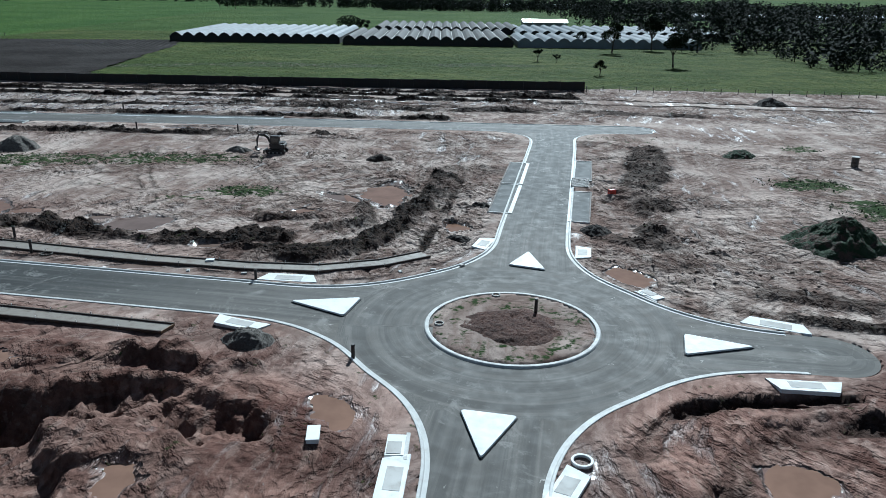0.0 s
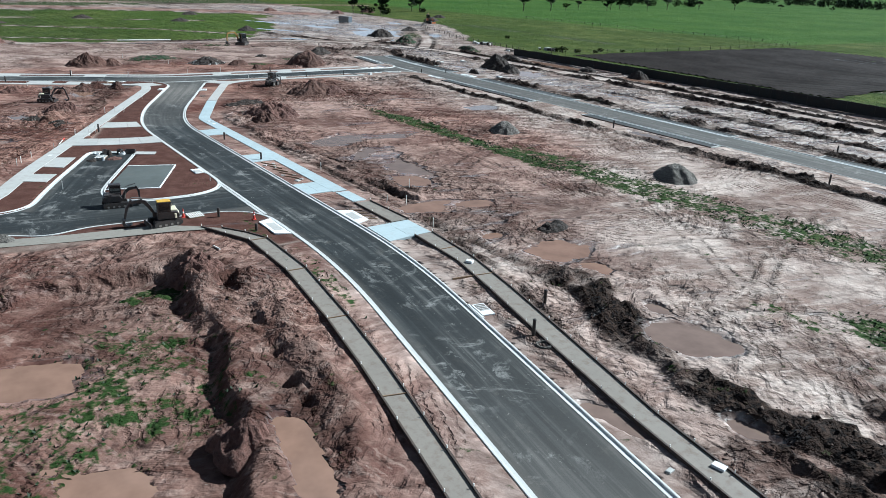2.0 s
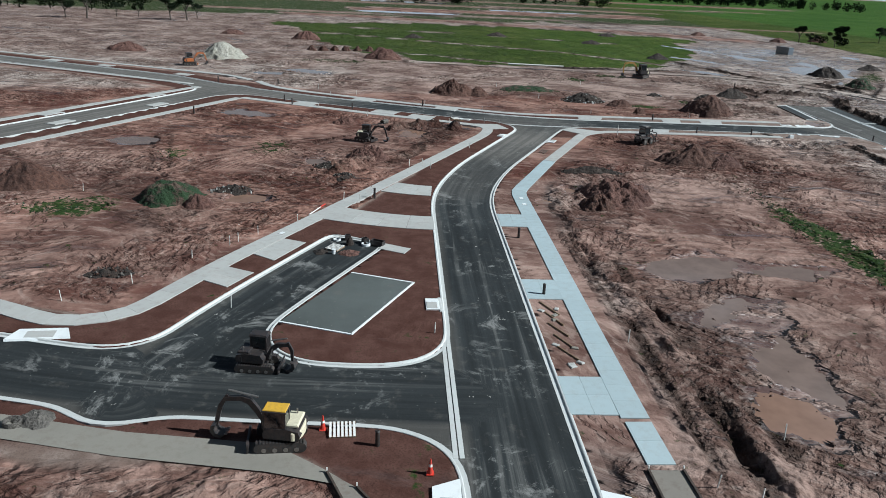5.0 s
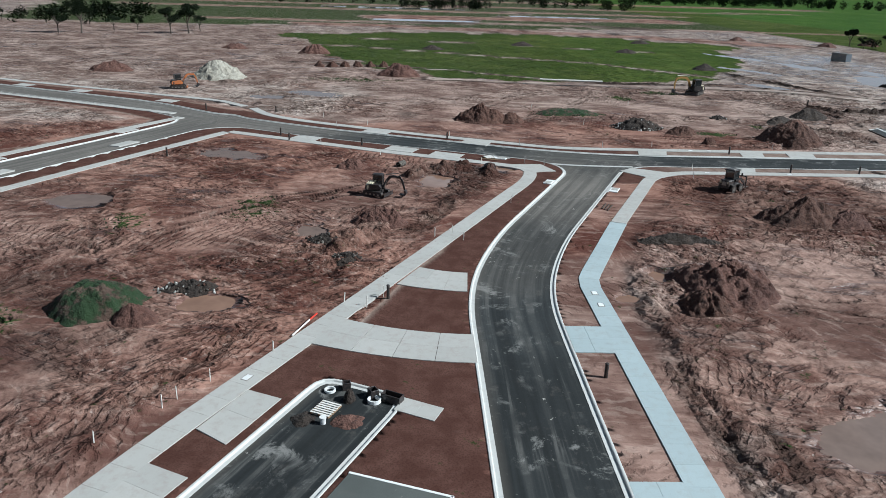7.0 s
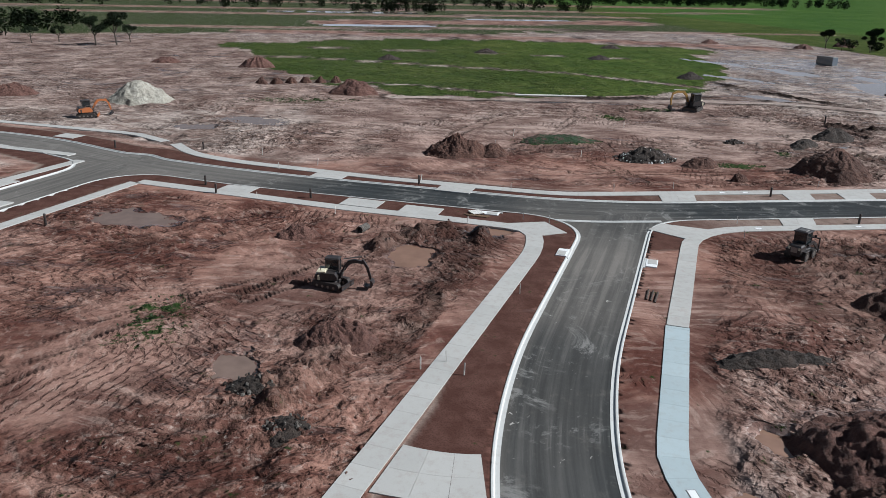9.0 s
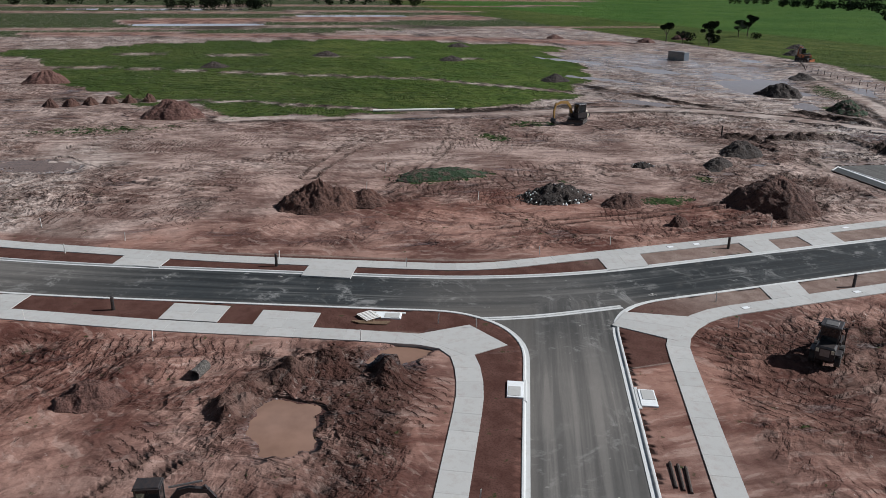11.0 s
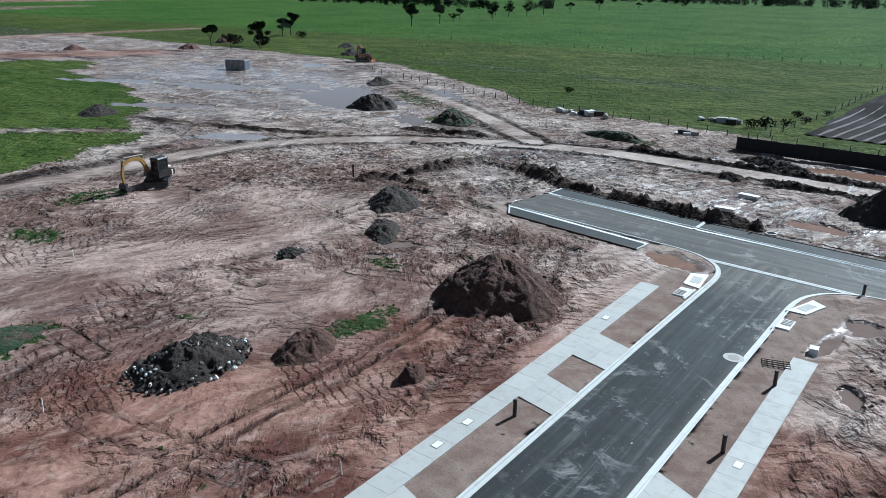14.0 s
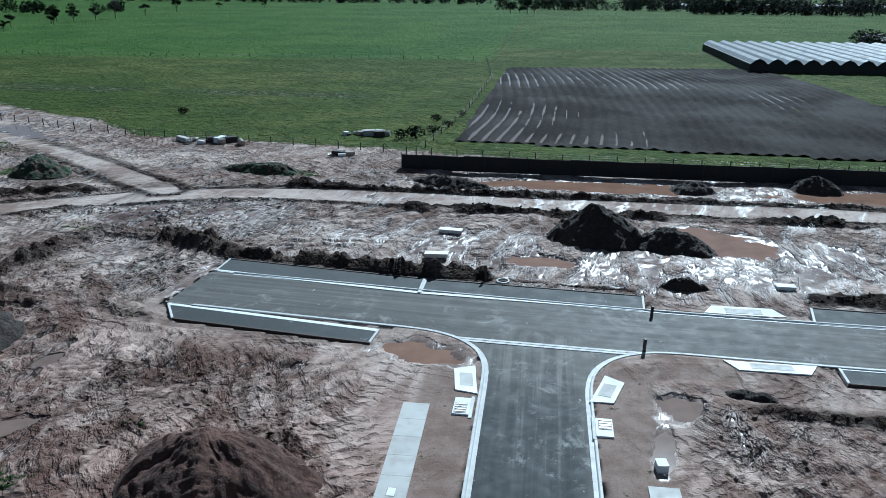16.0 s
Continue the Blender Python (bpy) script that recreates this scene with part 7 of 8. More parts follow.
def crate(x, y, z, sx, sy, sz, turn, label, name="white_box", category="box", material=WHITE):
    owner = thing(name, (x, y, z), turn, label, category)
    part("body", box(0, 0, sz / 2, sx, sy, sz, 0, 0.02), material, owner)
    part("lid", box(0, 0, sz + 0.02, sx * 1.06, sy * 1.06, 0.04, 0, 0.01), material, owner)


crate(-6.95, 36.5, 0.05, 0.7, 1.4, 0.25, 5, "white concrete pit cover lying on red earth")
crate(-51.6, 70.4, 0.1, 0.6, 0.45, 0.22, 30, "small white block on the gravel path bed")
crate(-20.8, 64.3, 0.05, 0.7, 0.45, 0.2, 10, "small white block beside the path bed")
crate(-166.8, 124.2, 0.0, 0.6, 0.7, 0.5, 8, "white pit box at the end of a puddle")
crate(-152.5, 152.9, 0.0, 1.6, 0.8, 0.3, 0, "pale concrete block behind the kerb")
crate(-161.7, 152.7, 0.0, 1.2, 0.6, 0.25, 0, "pale concrete block behind the kerb")
crate(-184.2, 156.4, 0.05, 2.2, 0.9, 0.35, 4, "pale stack of timber on wet clay", "timber_stack", "timber stack", STAKE)
crate(-183.8, 164.2, 0.05, 2.4, 0.9, 0.3, -6, "pale stack of timber on wet clay", "timber_stack", "timber stack", STAKE)


def pallet(x, y, turn, label="weathered pale timber pallet", z=0.14, tilt=0.0):
    owner = thing("pallet", (x, y, z), turn, label, "pallet", "pallets")
    owner.rotation_euler = (radians(tilt), 0, radians(turn))
    for k in range(7):
        part("board", box(-0.66 + 0.22 * k, 0, 0.14, 0.13, 1.3, 0.025), STAKE, owner)
    for sy in (-0.58, 0, 0.58):
        part("bearer", box(0, sy, 0.06, 1.5, 0.1, 0.12), TIMBER, owner)


pallet(-75.7, 53.6, 95, tilt=6)
pallet(-105.4, 50.6, -25, z=0.05)
pallet(-172.9, 66.0, 20)
pallet(-206.6, 198.6, 10)


def cone(x, y, z=0.03):
    owner = thing("traffic_cone", (x, y, z), 0, "red traffic cone with a white band", "traffic cone", "traffic cones")
    part("base", box(0, 0, 0.025, 0.4, 0.4, 0.05, 0, 0.01), RED_PLASTIC, owner)
    part("shell", tube((0, 0, 0.05), (0, 0, 0.9), 0.16, 0.03, 14), RED_PLASTIC, owner)
    part("band", tube((0, 0, 0.45), (0, 0, 0.6), 0.105, 0.08, 14), STAKE, owner)


cone(-72.0, 58.4, 0.1)
cone(-75.9, 52.5, 0.1)


def pipe_ring(x, y, z, r, length, turn, label, material=SOIL_GREY, upright=True):
    """A short concrete pipe or manhole ring, hollow."""
    n, v, f = 22, [], []
    for r0, zz in ((r, 0), (r, length), (r * 0.78, length), (r * 0.78, 0)):
        v += [(r0 * math.cos(6.28318 * i / n), r0 * math.sin(6.28318 * i / n), zz) for i in range(n)]
    for k in range(4):
        a, b = k * n, (k + 1) % 4 * n
        f += [(a + i, a + (i + 1) % n, b + (i + 1) % n, b + i) for i in range(n)]
    ob = mesh_object("concrete_pipe", v, f, material)
    ob.matrix_world = pose(x, y, z, 0 if upright else 90, 0, turn)
    tagged(ob, label, "concrete pipe", "concrete pipes")


pipe_ring(-36.2, 65.6, 0.08, 0.55, 0.14, 0, "low concrete manhole ring set in the verge")
pipe_ring(-177.3, 150.6, 0.05, 0.6, 0.18, 0, "low concrete manhole ring behind the kerb", CONCRETE)
pipe_ring(-106.4, 53.4, 0.05, 0.42, 0.22, 0, "white concrete ring lying on the asphalt", WHITE)
pipe_ring(-107.6, 50.6, 0.05, 0.35, 0.16, 0, "white concrete ring lying on the asphalt", WHITE)
pipe_ring(-168.3, 53.9, 0.22, 0.38, 1.5, 60, "grey concrete pipe half sunk in the red clay", SOIL_GREY, False)
pipe_ring(-76.0, 35.6, 0.1, 0.5, 0.3, 0, "grey concrete ring on the path bed")
pipe_ring(7.7, 34.3, 0.1, 0.6, 0.16, 0, "concrete manhole collar behind the kerb", WHITE)
pipe_ring(17.0, 57.9, 0.08, 0.6, 0.14, -30, "concrete manhole collar behind the kerb", WHITE)
pipe_ring(4.6, 57.0, 0.14, 0.35, 0.12, 0, "small pit ring in the roundabout island", CONCRETE)
pipe_ring(0.0, 51.4, 0.14, 0.35, 0.12, 0, "small pit ring in the roundabout island", CONCRETE)
heap(-104.2, 52.0, 0.9, 1.1, 0.35, SOIL_RED, "small heap of red sand on the asphalt", 0, 130, 0.6, z=0.03)
heap(-104.4, 49.4, 1.0, 0.8, 0.3, SOIL_DARK, "spilled dark gravel on the asphalt", 0, 131, 0.6, z=0.03)
heap(-106.6, 51.9, 0.5, 0.4, 0.7, SOIL_DARK, "black bag of rubbish on the asphalt", 0, 132, 0.4, 0.4, "rubbish_bag", "rubbish bag", z=0.03)


def open_box(x, y, z, sx, sy, sz, turn, label):
    """A black plastic pit frame: four walls without a lid."""
    owner = thing("pit_frame", (x, y, z), turn, label, "pit frame", "pit frames")
    for k in (-1, 1):
        part("side", box(0, k * (sy / 2 - 0.03), sz / 2, sx, 0.06, sz, 0, 0.01), BLACK, owner)
        part("end", box(k * (sx / 2 - 0.03), 0, sz / 2, 0.06, sy - 0.12, sz, 0, 0.01), BLACK, owner)
    part("floor", box(0, 0, 0.03, sx - 0.12, sy - 0.12, 0.04), POST, owner)


open_box(-107.0, 53.3, 0.05, 0.6, 0.5, 0.55, 28, "black plastic pit frame standing at the lane's kerbed end")
open_box(-106.5, 54.5, 0.05, 1.3, 0.6, 0.5, 62, "long black plastic pit frame beside the kerb")
open_box(-107.9, 51.6, 0.05, 0.5, 0.5, 0.5, 10, "brown plastic pit frame beside a pallet")
bucket = thing("bucket", (-104.0, 50.6, 0.03), 0, "white plastic bucket lying beside dark sacks", "bucket")
part("shell", tube((0, 0, 0), (0, 0, 0.42), 0.15, 0.19, 14), WHITE, bucket)
part("rim", tube((0, 0, 0.42), (0, 0, 0.45), 0.205, n=14), WHITE, bucket)
cover = thing("manhole_cover", (-171.1, 119.9, 0.03), 0, "pale round manhole cover with a concrete collar in the asphalt", "manhole cover")
part("collar", tube((0, 0, -0.05), (0, 0, 0.012), 0.72, n=28), CONCRETE, cover)
part("plate", tube((0, 0, 0.012), (0, 0, 0.022), 0.42, n=24), STEEL, cover)
grid = thing("steel_mesh", (-168.4, 120.6, 0.11), 20, "rusty steel reinforcing mesh lying in the verge", "steel mesh")
for k in range(6):
    part("wire", tube((-0.9 + 0.36 * k, -0.6, 0.03), (-0.9 + 0.36 * k, 0.6, 0.03), 0.03, n=6), DARK_TIMBER, grid)
for k in range(4):
    part("wire", tube((-0.95, -0.5 + 0.33 * k, 0.06), (0.95, -0.5 + 0.33 * k, 0.06), 0.03, n=6), DARK_TIMBER, grid)


def log(a, b, r, material, label, name="timber_pole", category="timber pole"):
    tagged(mesh_object(name, *tube(a, b, r, n=8), material), label, category)


log((-114.9, 47.1, 0.2), (-117.4, 48.0, 0.28), 0.06, STAKE, "white pole with a red end lying beside the footpath")
log((-117.4, 48.0, 0.28), (-118.5, 48.4, 0.3), 0.07, RED_PLASTIC, "red end of a long pole on bare earth")
log((-66.4, 52.4, 0.1), (-65.2, 52.6, 0.12), 0.08, STAKE, "short white pipe on red earth", "plastic_pipe", "plastic pipe")
for k in range(5):
    log((-172.5 + 0.12 * k, 64.6 + 0.1 * k, 0.16 + 0.03 * (k % 2)), (-171.6 + 0.1 * k, 67.4 - 0.1 * k, 0.17), 0.05, TIMBER, "rough timber laid beside the pit")
for k in range(4):
    log((-70.4 + 1.1 * k, 68.2, 0.14), (-69.6 + 1.1 * k, 69.4, 0.15), 0.06, TIMBER, "timber peg lying in the verge")
for k in range(5):
    log((-94.0 + 1.9 * k, 67.8 + 0.1 * (k % 2), 0.14), (-91.6 + 1.8 * k, 68.9, 0.16), 0.07, TIMBER, "timber plank lying in the unplanted verge")
for k in range(3):
    log((-147.6 - 0.3 * k, 77.3 - 0.25 * k, 0.14), (-149.6 - 0.3 * k, 78.3 - 0.3 * k, 0.15), 0.09, DARK_TIMBER, "dark timber plank lying in the verge")
log((-264.2, 87.0, 0.25), (-262.6, 103.0, 0.25), 0.22, STAKE, "long white pipe laid beside the pasture", "plastic_pipe", "plastic pipe")

# white lumps of cement bags in the verge
rnd = random.Random(3)
for k in range(9):
    me_ob = mesh_object("paper_sack", *box(0, 0, 0.05, 0.5, 0.32, 0.12, 0, 0.04), CONCRETE if k % 3 else BASE)
    me_ob.matrix_world = pose(-89.0 + rnd.uniform(-4.0, 5.5), 68.3 + rnd.uniform(-0.7, 0.8), 0.1, rnd.uniform(-8, 8), rnd.uniform(-8, 8), rnd.uniform(0, 180))
    tagged(me_ob, "torn pale sack lying in the unplanted verge", "sack", "sacks")


plate = thing("steel_mesh_pad", (17.9, 95.0, 0.12), 79, "dark steel mesh pad lying in the parking bay", "steel mesh")
part("frame", box(0, 0, 0.05, 4.6, 2.2, 0.06, 0, 0.01), POST, plate)
for k in range(12):
    part("bar", box(-2.1 + 0.38 * k, 0, 0.10, 0.06, 2.2, 0.05), BLACK, plate)
mixer = thing("compactor", (20.6, 88.4, 0.1), 20, "small red plate compactor on bare earth", "compactor")
part("base_plate", box(0, 0, 0.1, 1.0, 0.7, 0.12, 0, 0.03), STEEL, mixer)
part("engine", box(0, 0, 0.55, 0.8, 0.6, 0.7, 0, 0.08), RED_PLASTIC, mixer)
part("handle", join(tube((-0.3, -0.25, 0.6), (-1.1, -0.25, 1.2), 0.03), tube((-0.3, 0.25, 0.6), (-1.1, 0.25, 1.2), 0.03), tube((-1.1, -0.25, 1.2), (-1.1, 0.25, 1.2), 0.03)), BLACK, mixer)
for x, y in ((-22, 61.8), (-17, 61.3), (-3.5, 62.2), (-0.6, 62.8), (2.0, 64.0)):
    tagged(mesh_object("paper_sack", *box(x, y, 0.16, 0.5, 0.3, 0.12, x * 20, 0.04), CONCRETE), "pale torn sack behind the kerb", "sack", "sacks")


# ---- path formwork ----
def formwork(left, right, cross=(), base=True, label="path bed of crushed rock between timber form boards"):
    """Boards on pegs along both edges of a path not yet poured, with crushed rock between."""
    owner = thing("path_formwork", (0, 0, 0), label=label, category="formwork", kind="structure")
    for line in (left, right):
        for a, b in zip(line, line[1:]):
            a, b = Vector(a), Vector(b)
            w = (b - a)
            count = max(1, round(w.length / 3.6))
            for k in range(count):
                p, q = a.lerp(b, k / count), a.lerp(b, (k + 1) / count)
                m = (p + q) / 2
                part("form_board", box(m.x, m.y, 0.12, (q - p).length - 0.02, 0.12, 0.26, math.degrees(math.atan2(w.y, w.x))), DARK_TIMBER, owner)
                part("peg", box(p.x, p.y, 0.2, 0.06, 0.06, 0.46, 20), STAKE, owner)
    for a, b in cross:
        a, b = Vector(a), Vector(b)
        m, w = (a + b) / 2, b - a
        part("form_board", box(m.x, m.y, 0.11, w.length, 0.07, 0.19, math.degrees(math.atan2(w.y, w.x))), TIMBER, owner)
    if base:
        n = min(len(left), len(right))
        v = [(*p, 0.135) for p in left[:n]] + [(*p, 0.135) for p in right[:n]]
        f = [(i, i + 1, n + i + 1, n + i) for i in range(n - 1)]
        part("gravel_bed", (v, f), BED, owner)


formwork(N_OUT[:2], N_IN[:2])
formwork(N_OUT[2:5], N_IN[2:5], [((-49.2, 66.9), (-48.6, 70.9)), ((-55.6, 69.9), (-55.6, 71.8))])
formwork(N_OUT[4:], [N_IN[4]] + N_IN[5:])
formwork(S_OUT, S_IN, [((-57.4, 55.7), (-57.3, 57.4)), ((-66.1, 55.7), (-66.0, 57.4)), ((-47.4, 54.5), (-47.2, 56.1)), ((-20, 49.4), (-19.5, 50.8)), ((-36, 52.6), (-35.6, 54.0))])
gravel = part("gravel_path", (lambda l, r: ([(*p, 0.13) for p in l] + [(*p, 0.13) for p in r], [(i, i + 1, len(l) + i + 1, len(l) + i) for i in range(len(l) - 1)]))(
    [(-85.5, 0), (-77.6, 26), (-75.0, 34), (-73.2, 42), (-72.0, 50), (-70.8, 54.6)], [(-87.8, 0), (-79.6, 25.6), (-77.2, 33.6), (-75.4, 41.8), (-74.4, 50), (-72.2, 53.0)]), BASE, None)
tagged(gravel, "grey-brown crushed rock path bed beside the red verge", "path bed", kind="structure")


# ---- fences ----
def cloth_fence(a, b, h=2.2):
    owner = thing("shade_cloth_fence", (0, 0, 0), label="long black shade-cloth fence on steel posts", category="fence", kind="structure")
    a, b = Vector(a), Vector(b)
    w = b - a
    count = round(w.length / 3.0)
    turn = math.degrees(math.atan2(w.y, w.x))
    rnd = random.Random(4)
    for k in range(count):
        m = a.lerp(b, (k + 0.5) / count)
        sag = rnd.uniform(-0.08, 0.05)
        part("cloth_panel", box(m.x, m.y, h / 2 + sag / 2, w.length / count - 0.01, 0.06 + 0.02 * (k % 2), h + sag, turn + rnd.uniform(-1.5, 1.5)), CLOTH, owner)
        p = a.lerp(b, k / count)
        part("post", tube((p.x, p.y, -0.2), (p.x, p.y, h + 0.25), 0.05, n=6), POST, owner)


cloth_fence((-194.5, 191.8), (-120, 191.6))
cloth_fence((-120, 191.6), (34.6, 186.6))


def wire_fence(line, gap=4.0, h=1.3):
    owner = thing("wire_fence", (0, 0, 0), label="farm fence of dark timber posts and wire", category="fence", kind="structure")
    for p, w in along(line, gap):
        part("post", tube((p.x, p.y, -0.2), (p.x, p.y, h), 0.09, 0.08, 6), POST, owner)
    for a, b in zip(line, line[1:]):
        for zz in (0.5, 0.85, 1.15):
            part("wire", tube((*a, zz), (*b, zz), 0.012, n=4), STEEL, owner)


wire_fence([(-330, 246), (-308, 229), (-262, 213.5), (-245, 209), (-209, 204.5), (-194, 201), (-150, 199), (-60, 198), (0, 196)])
wire_fence([(-194, 201), (-191, 240), (-190, 300), (-196, 352), (-260, 347), (-371, 343)], 6.0)
wire_fence([(35, 186.4), (105, 181), (200, 174)])


# ---- far buildings ----
PLASTIC = plain("white_film", (0.19, 0.215, 0.235), 0.6, wear=0.3, scale=0.3)
PLASTIC.node_tree.nodes["Principled BSDF"].inputs["Specular IOR Level"].default_value = 0.1
NETTING = plain("dark_netting", (0.013, 0.016, 0.017), 0.9, wear=0.2, scale=0.3)


def greenhouse(x, y, bays, width, length, roof, wall, label, turn=0.0):
    """A multi-span greenhouse: pitched film roofs side by side with gutters between."""
    owner = thing("greenhouse", (x, y, 0), turn, label, "greenhouse", "greenhouses")
    for k in range(bays):
        c = (k + 0.5) * width
        prof = [(-width / 2 + 0.12, 2.5), (-width * 0.25, 3.5), (0, 4.0), (width * 0.25, 3.5), (width / 2 - 0.12, 2.5)]
        v = [(c + u, 0, z) for u, z in prof] + [(c + u, length, z) for u, z in prof] + [(c + u, 0, z - 0.06) for u, z in prof] + [(c + u, length, z - 0.06) for u, z in prof]
        f = [(i, i + 1, 6 + i, 5 + i) for i in range(4)] + [(10 + i, 15 + i, 16 + i, 11 + i) for i in range(4)]
        f += [(0, 10, 11, 1), (1, 11, 12, 2), (2, 12, 13, 3), (3, 13, 14, 4)]
        part("roof_bay", (v, f), roof, owner)
        part("gable_wall", ([(c - width / 2, 0.3, 0), (c + width / 2, 0.3, 0), (c + width / 2, 0.3, 2.4), (c + width * 0.25, 0.3, 3.4), (c, 0.3, 3.9), (c - width * 0.25, 0.3, 3.4), (c - width / 2, 0.3, 2.4)], [(0, 1, 2, 3, 4, 5, 6)]), wall, owner)
        part("gutter", box(k * width, length / 2, 2.5, 0.2, length, 0.14), CONCRETE, owner)
    for side in (0, bays * width):
        part("side_wall", box(side, length / 2, 1.25, 0.1, length, 2.4), wall, owner)
    part("back_wall", box(bays * width / 2, length, 1.25, bays * width, 0.1, 2.4), wall, owner)


greenhouse(-115, 330, 14, 5.1, 78, PLASTIC, NETTING, "long pale film greenhouse with dark open gables")
greenhouse(-41.5, 324, 14, 5.05, 62, NETTING, NETTING, "dark netted greenhouse with pale gutters")
greenhouse(-36, 404, 15, 5.05, 62, NETTING, NETTING, "dark netted greenhouse with pale gutters behind the first")
greenhouse(31, 322, 14, 5.4, 40, PLASTIC, PLASTIC, "pale film greenhouse with white gables")
greenhouse(36, 376, 18, 5.6, 60, PLASTIC, NETTING, "pale film greenhouse farther back")
greenhouse(-60, 900, 30, 8.0, 60, PLASTIC, PLASTIC, "very distant pale greenhouse rows")
greenhouse(180, 620, 24, 8.0, 60, PLASTIC, PLASTIC, "very distant pale greenhouse rows")
hut = thing("site_container", (-341, 207, 0), 20, "blue-grey corrugated site container on pale wet clay", "container")
part("body", box(0, 0, 1.4, 6.4, 2.5, 2.6, 0, 0.04), plain("container_blue", (0.10, 0.13, 0.16), 0.5), hut)
for k in range(16):
    part("rib", box(-3.0 + 0.4 * k, -1.27, 1.4, 0.18, 0.06, 2.4), STEEL, hut)
    part("rib", box(-3.0 + 0.4 * k, 1.27, 1.4, 0.18, 0.06, 2.4), STEEL, hut)
part("roof", box(0, 0, 2.74, 6.5, 2.6, 0.1, 0, 0.03), STEEL, hut)
shed = thing("farm_shed", (60, 470, 0), 0, "low pale farm shed among dark trees", "shed")
part("wall", box(0, 0, 2.0, 26, 12, 4.0), CONCRETE, shed)
part("roof", side_prism([(-7, 4.0), (0, 5.6), (7, 4.0)], -13.5, 13.5), STEEL, shed)

# pale and dark junk dumped along the pasture fence
rnd = random.Random(8)
for cx, cy, sx, sy, n in ((-229, 205.2, 7, 1.2, 12), (-205.4, 216.6, 3.6, 2.0, 16), (-205.2, 198.6, 1.2, 0.8, 3)):
    for k in range(n):
        x, y, s = cx + rnd.uniform(-sx, sx), cy + rnd.uniform(-sy, sy), rnd.uniform(0.6, 1.7)
        ob = mesh_object("dumped_drum" if k % 3 == 0 else "dumped_block", *(tube((-s * 0.6, 0, s * 0.3), (s * 0.6, 0, s * 0.3), s * 0.32, n=12) if k % 3 == 0 else box(0, 0, s * 0.3, s * 1.2, s * 0.8, s * 0.6, 0, 0.05)), (WHITE, STEEL, POST, CONCRETE)[k % 4])
        ob.matrix_world = pose(x, y, 0.0, 0, rnd.uniform(-8, 8), rnd.uniform(0, 180))
        tagged(ob, "weathered drum dumped in the long grass" if k % 3 == 0 else "pale block dumped in the long grass", "drum" if k % 3 == 0 else "block", "dumped junk")


# ---- ploughed field ----
def ploughed():
    ring = [(-189.5, 212), (-187.4, 330), (-112, 338), (-104, 300), (-96, 205)]
    xs, ys = np.arange(-192, -92, 0.4), np.arange(203, 342, 1.6)
    X, Y = np.meshgrid(xs, ys, indexing="ij")
    bend = 0.03 * (Y - 210) + 0.0009 * (Y - 270) ** 2 + 2.6 * fbm(X, Y, 60, 3, 300)
    Z = 0.17 + 0.15 * np.cos((X + bend) * 2 * math.pi / 2.4) + 0.05 * fbm(X, Y, 4, 3, 301) + 0.06 * fbm(X, Y, 30, 2, 303) + 0.0007 * (X + 188)
    ok = inside(X + 1.5 * fbm(X, Y, 6, 3, 302), Y, ring) < 0
    idx = np.arange(X.size).reshape(X.shape)
    good = ok[:-1, :-1] & ok[1:, :-1] & ok[1:, 1:] & ok[:-1, 1:]
    quads = np.stack([idx[:-1, :-1], idx[1:, :-1], idx[1:, 1:], idx[:-1, 1:]], -1)[good]
    ob = mesh_object("ploughed_field", np.stack([X, Y, Z], -1).reshape(-1, 3).tolist(), quads.tolist(), PLOUGH, smooth=True)
    tagged(ob, "dark ploughed field with wet furrows", "field", kind="structure")
    wet = [mesh_object("furrow_water", [(-188.6, 214, 0.05), (-112, 212, 0.05), (-118, 330, 0.05), (-187.6, 326, 0.05)], [(0, 1, 2, 3)], WATER_PALE)]
    tagged(wet[0], "thin rain water lying in the furrows", "water", kind="structure")


PLOUGH, _nt, _sh = nodes_of("ploughed_soil")
_p = position(_nt)
_a, _b = noise_node(_nt, _p, 0.05, 4), noise_node(_nt, _p, 1.5, 6, 0.7)
_nt.links.new(mix(_nt, mapr(_nt, _b, 0.4, 0.65), mix(_nt, mapr(_nt, _a, 0.4, 0.6), (0.007, 0.006, 0.006), (0.015, 0.012, 0.011)), (0.026, 0.020, 0.018)), _sh.inputs["Base Color"])
_nt.links.new(mapr(_nt, _a, 0.4, 0.6, 0.95, 0.8), _sh.inputs["Roughness"])
_sh.inputs["Specular IOR Level"].default_value = 0.05
bump(_nt, _sh, _b, 0.8, 0.2)
ploughed()


# ---- trees, shrubs and weeds ----
LEAF, _nt, _sh = nodes_of("gum_leaf")
_r = _nt.nodes.new("ShaderNodeNewGeometry").outputs["Random Per Island"]
_nt.links.new(mix(_nt, _r, (0.004, 0.008, 0.004), (0.014, 0.021, 0.009)), _sh.inputs["Base Color"])
_sh.inputs["Roughness"].default_value, _sh.inputs["Specular IOR Level"].default_value = 0.8, 0.1
WEED, _nt, _sh = nodes_of("weed_leaf")
_r = _nt.nodes.new("ShaderNodeNewGeometry").outputs["Random Per Island"]
_nt.links.new(mix(_nt, _r, (0.010, 0.023, 0.007), (0.030, 0.048, 0.015)), _sh.inputs["Base Color"])
_sh.inputs["Roughness"].default_value = 0.75
BARK = soil("bark", (0.07, 0.055, 0.045), (0.16, 0.13, 0.11), grain=5)


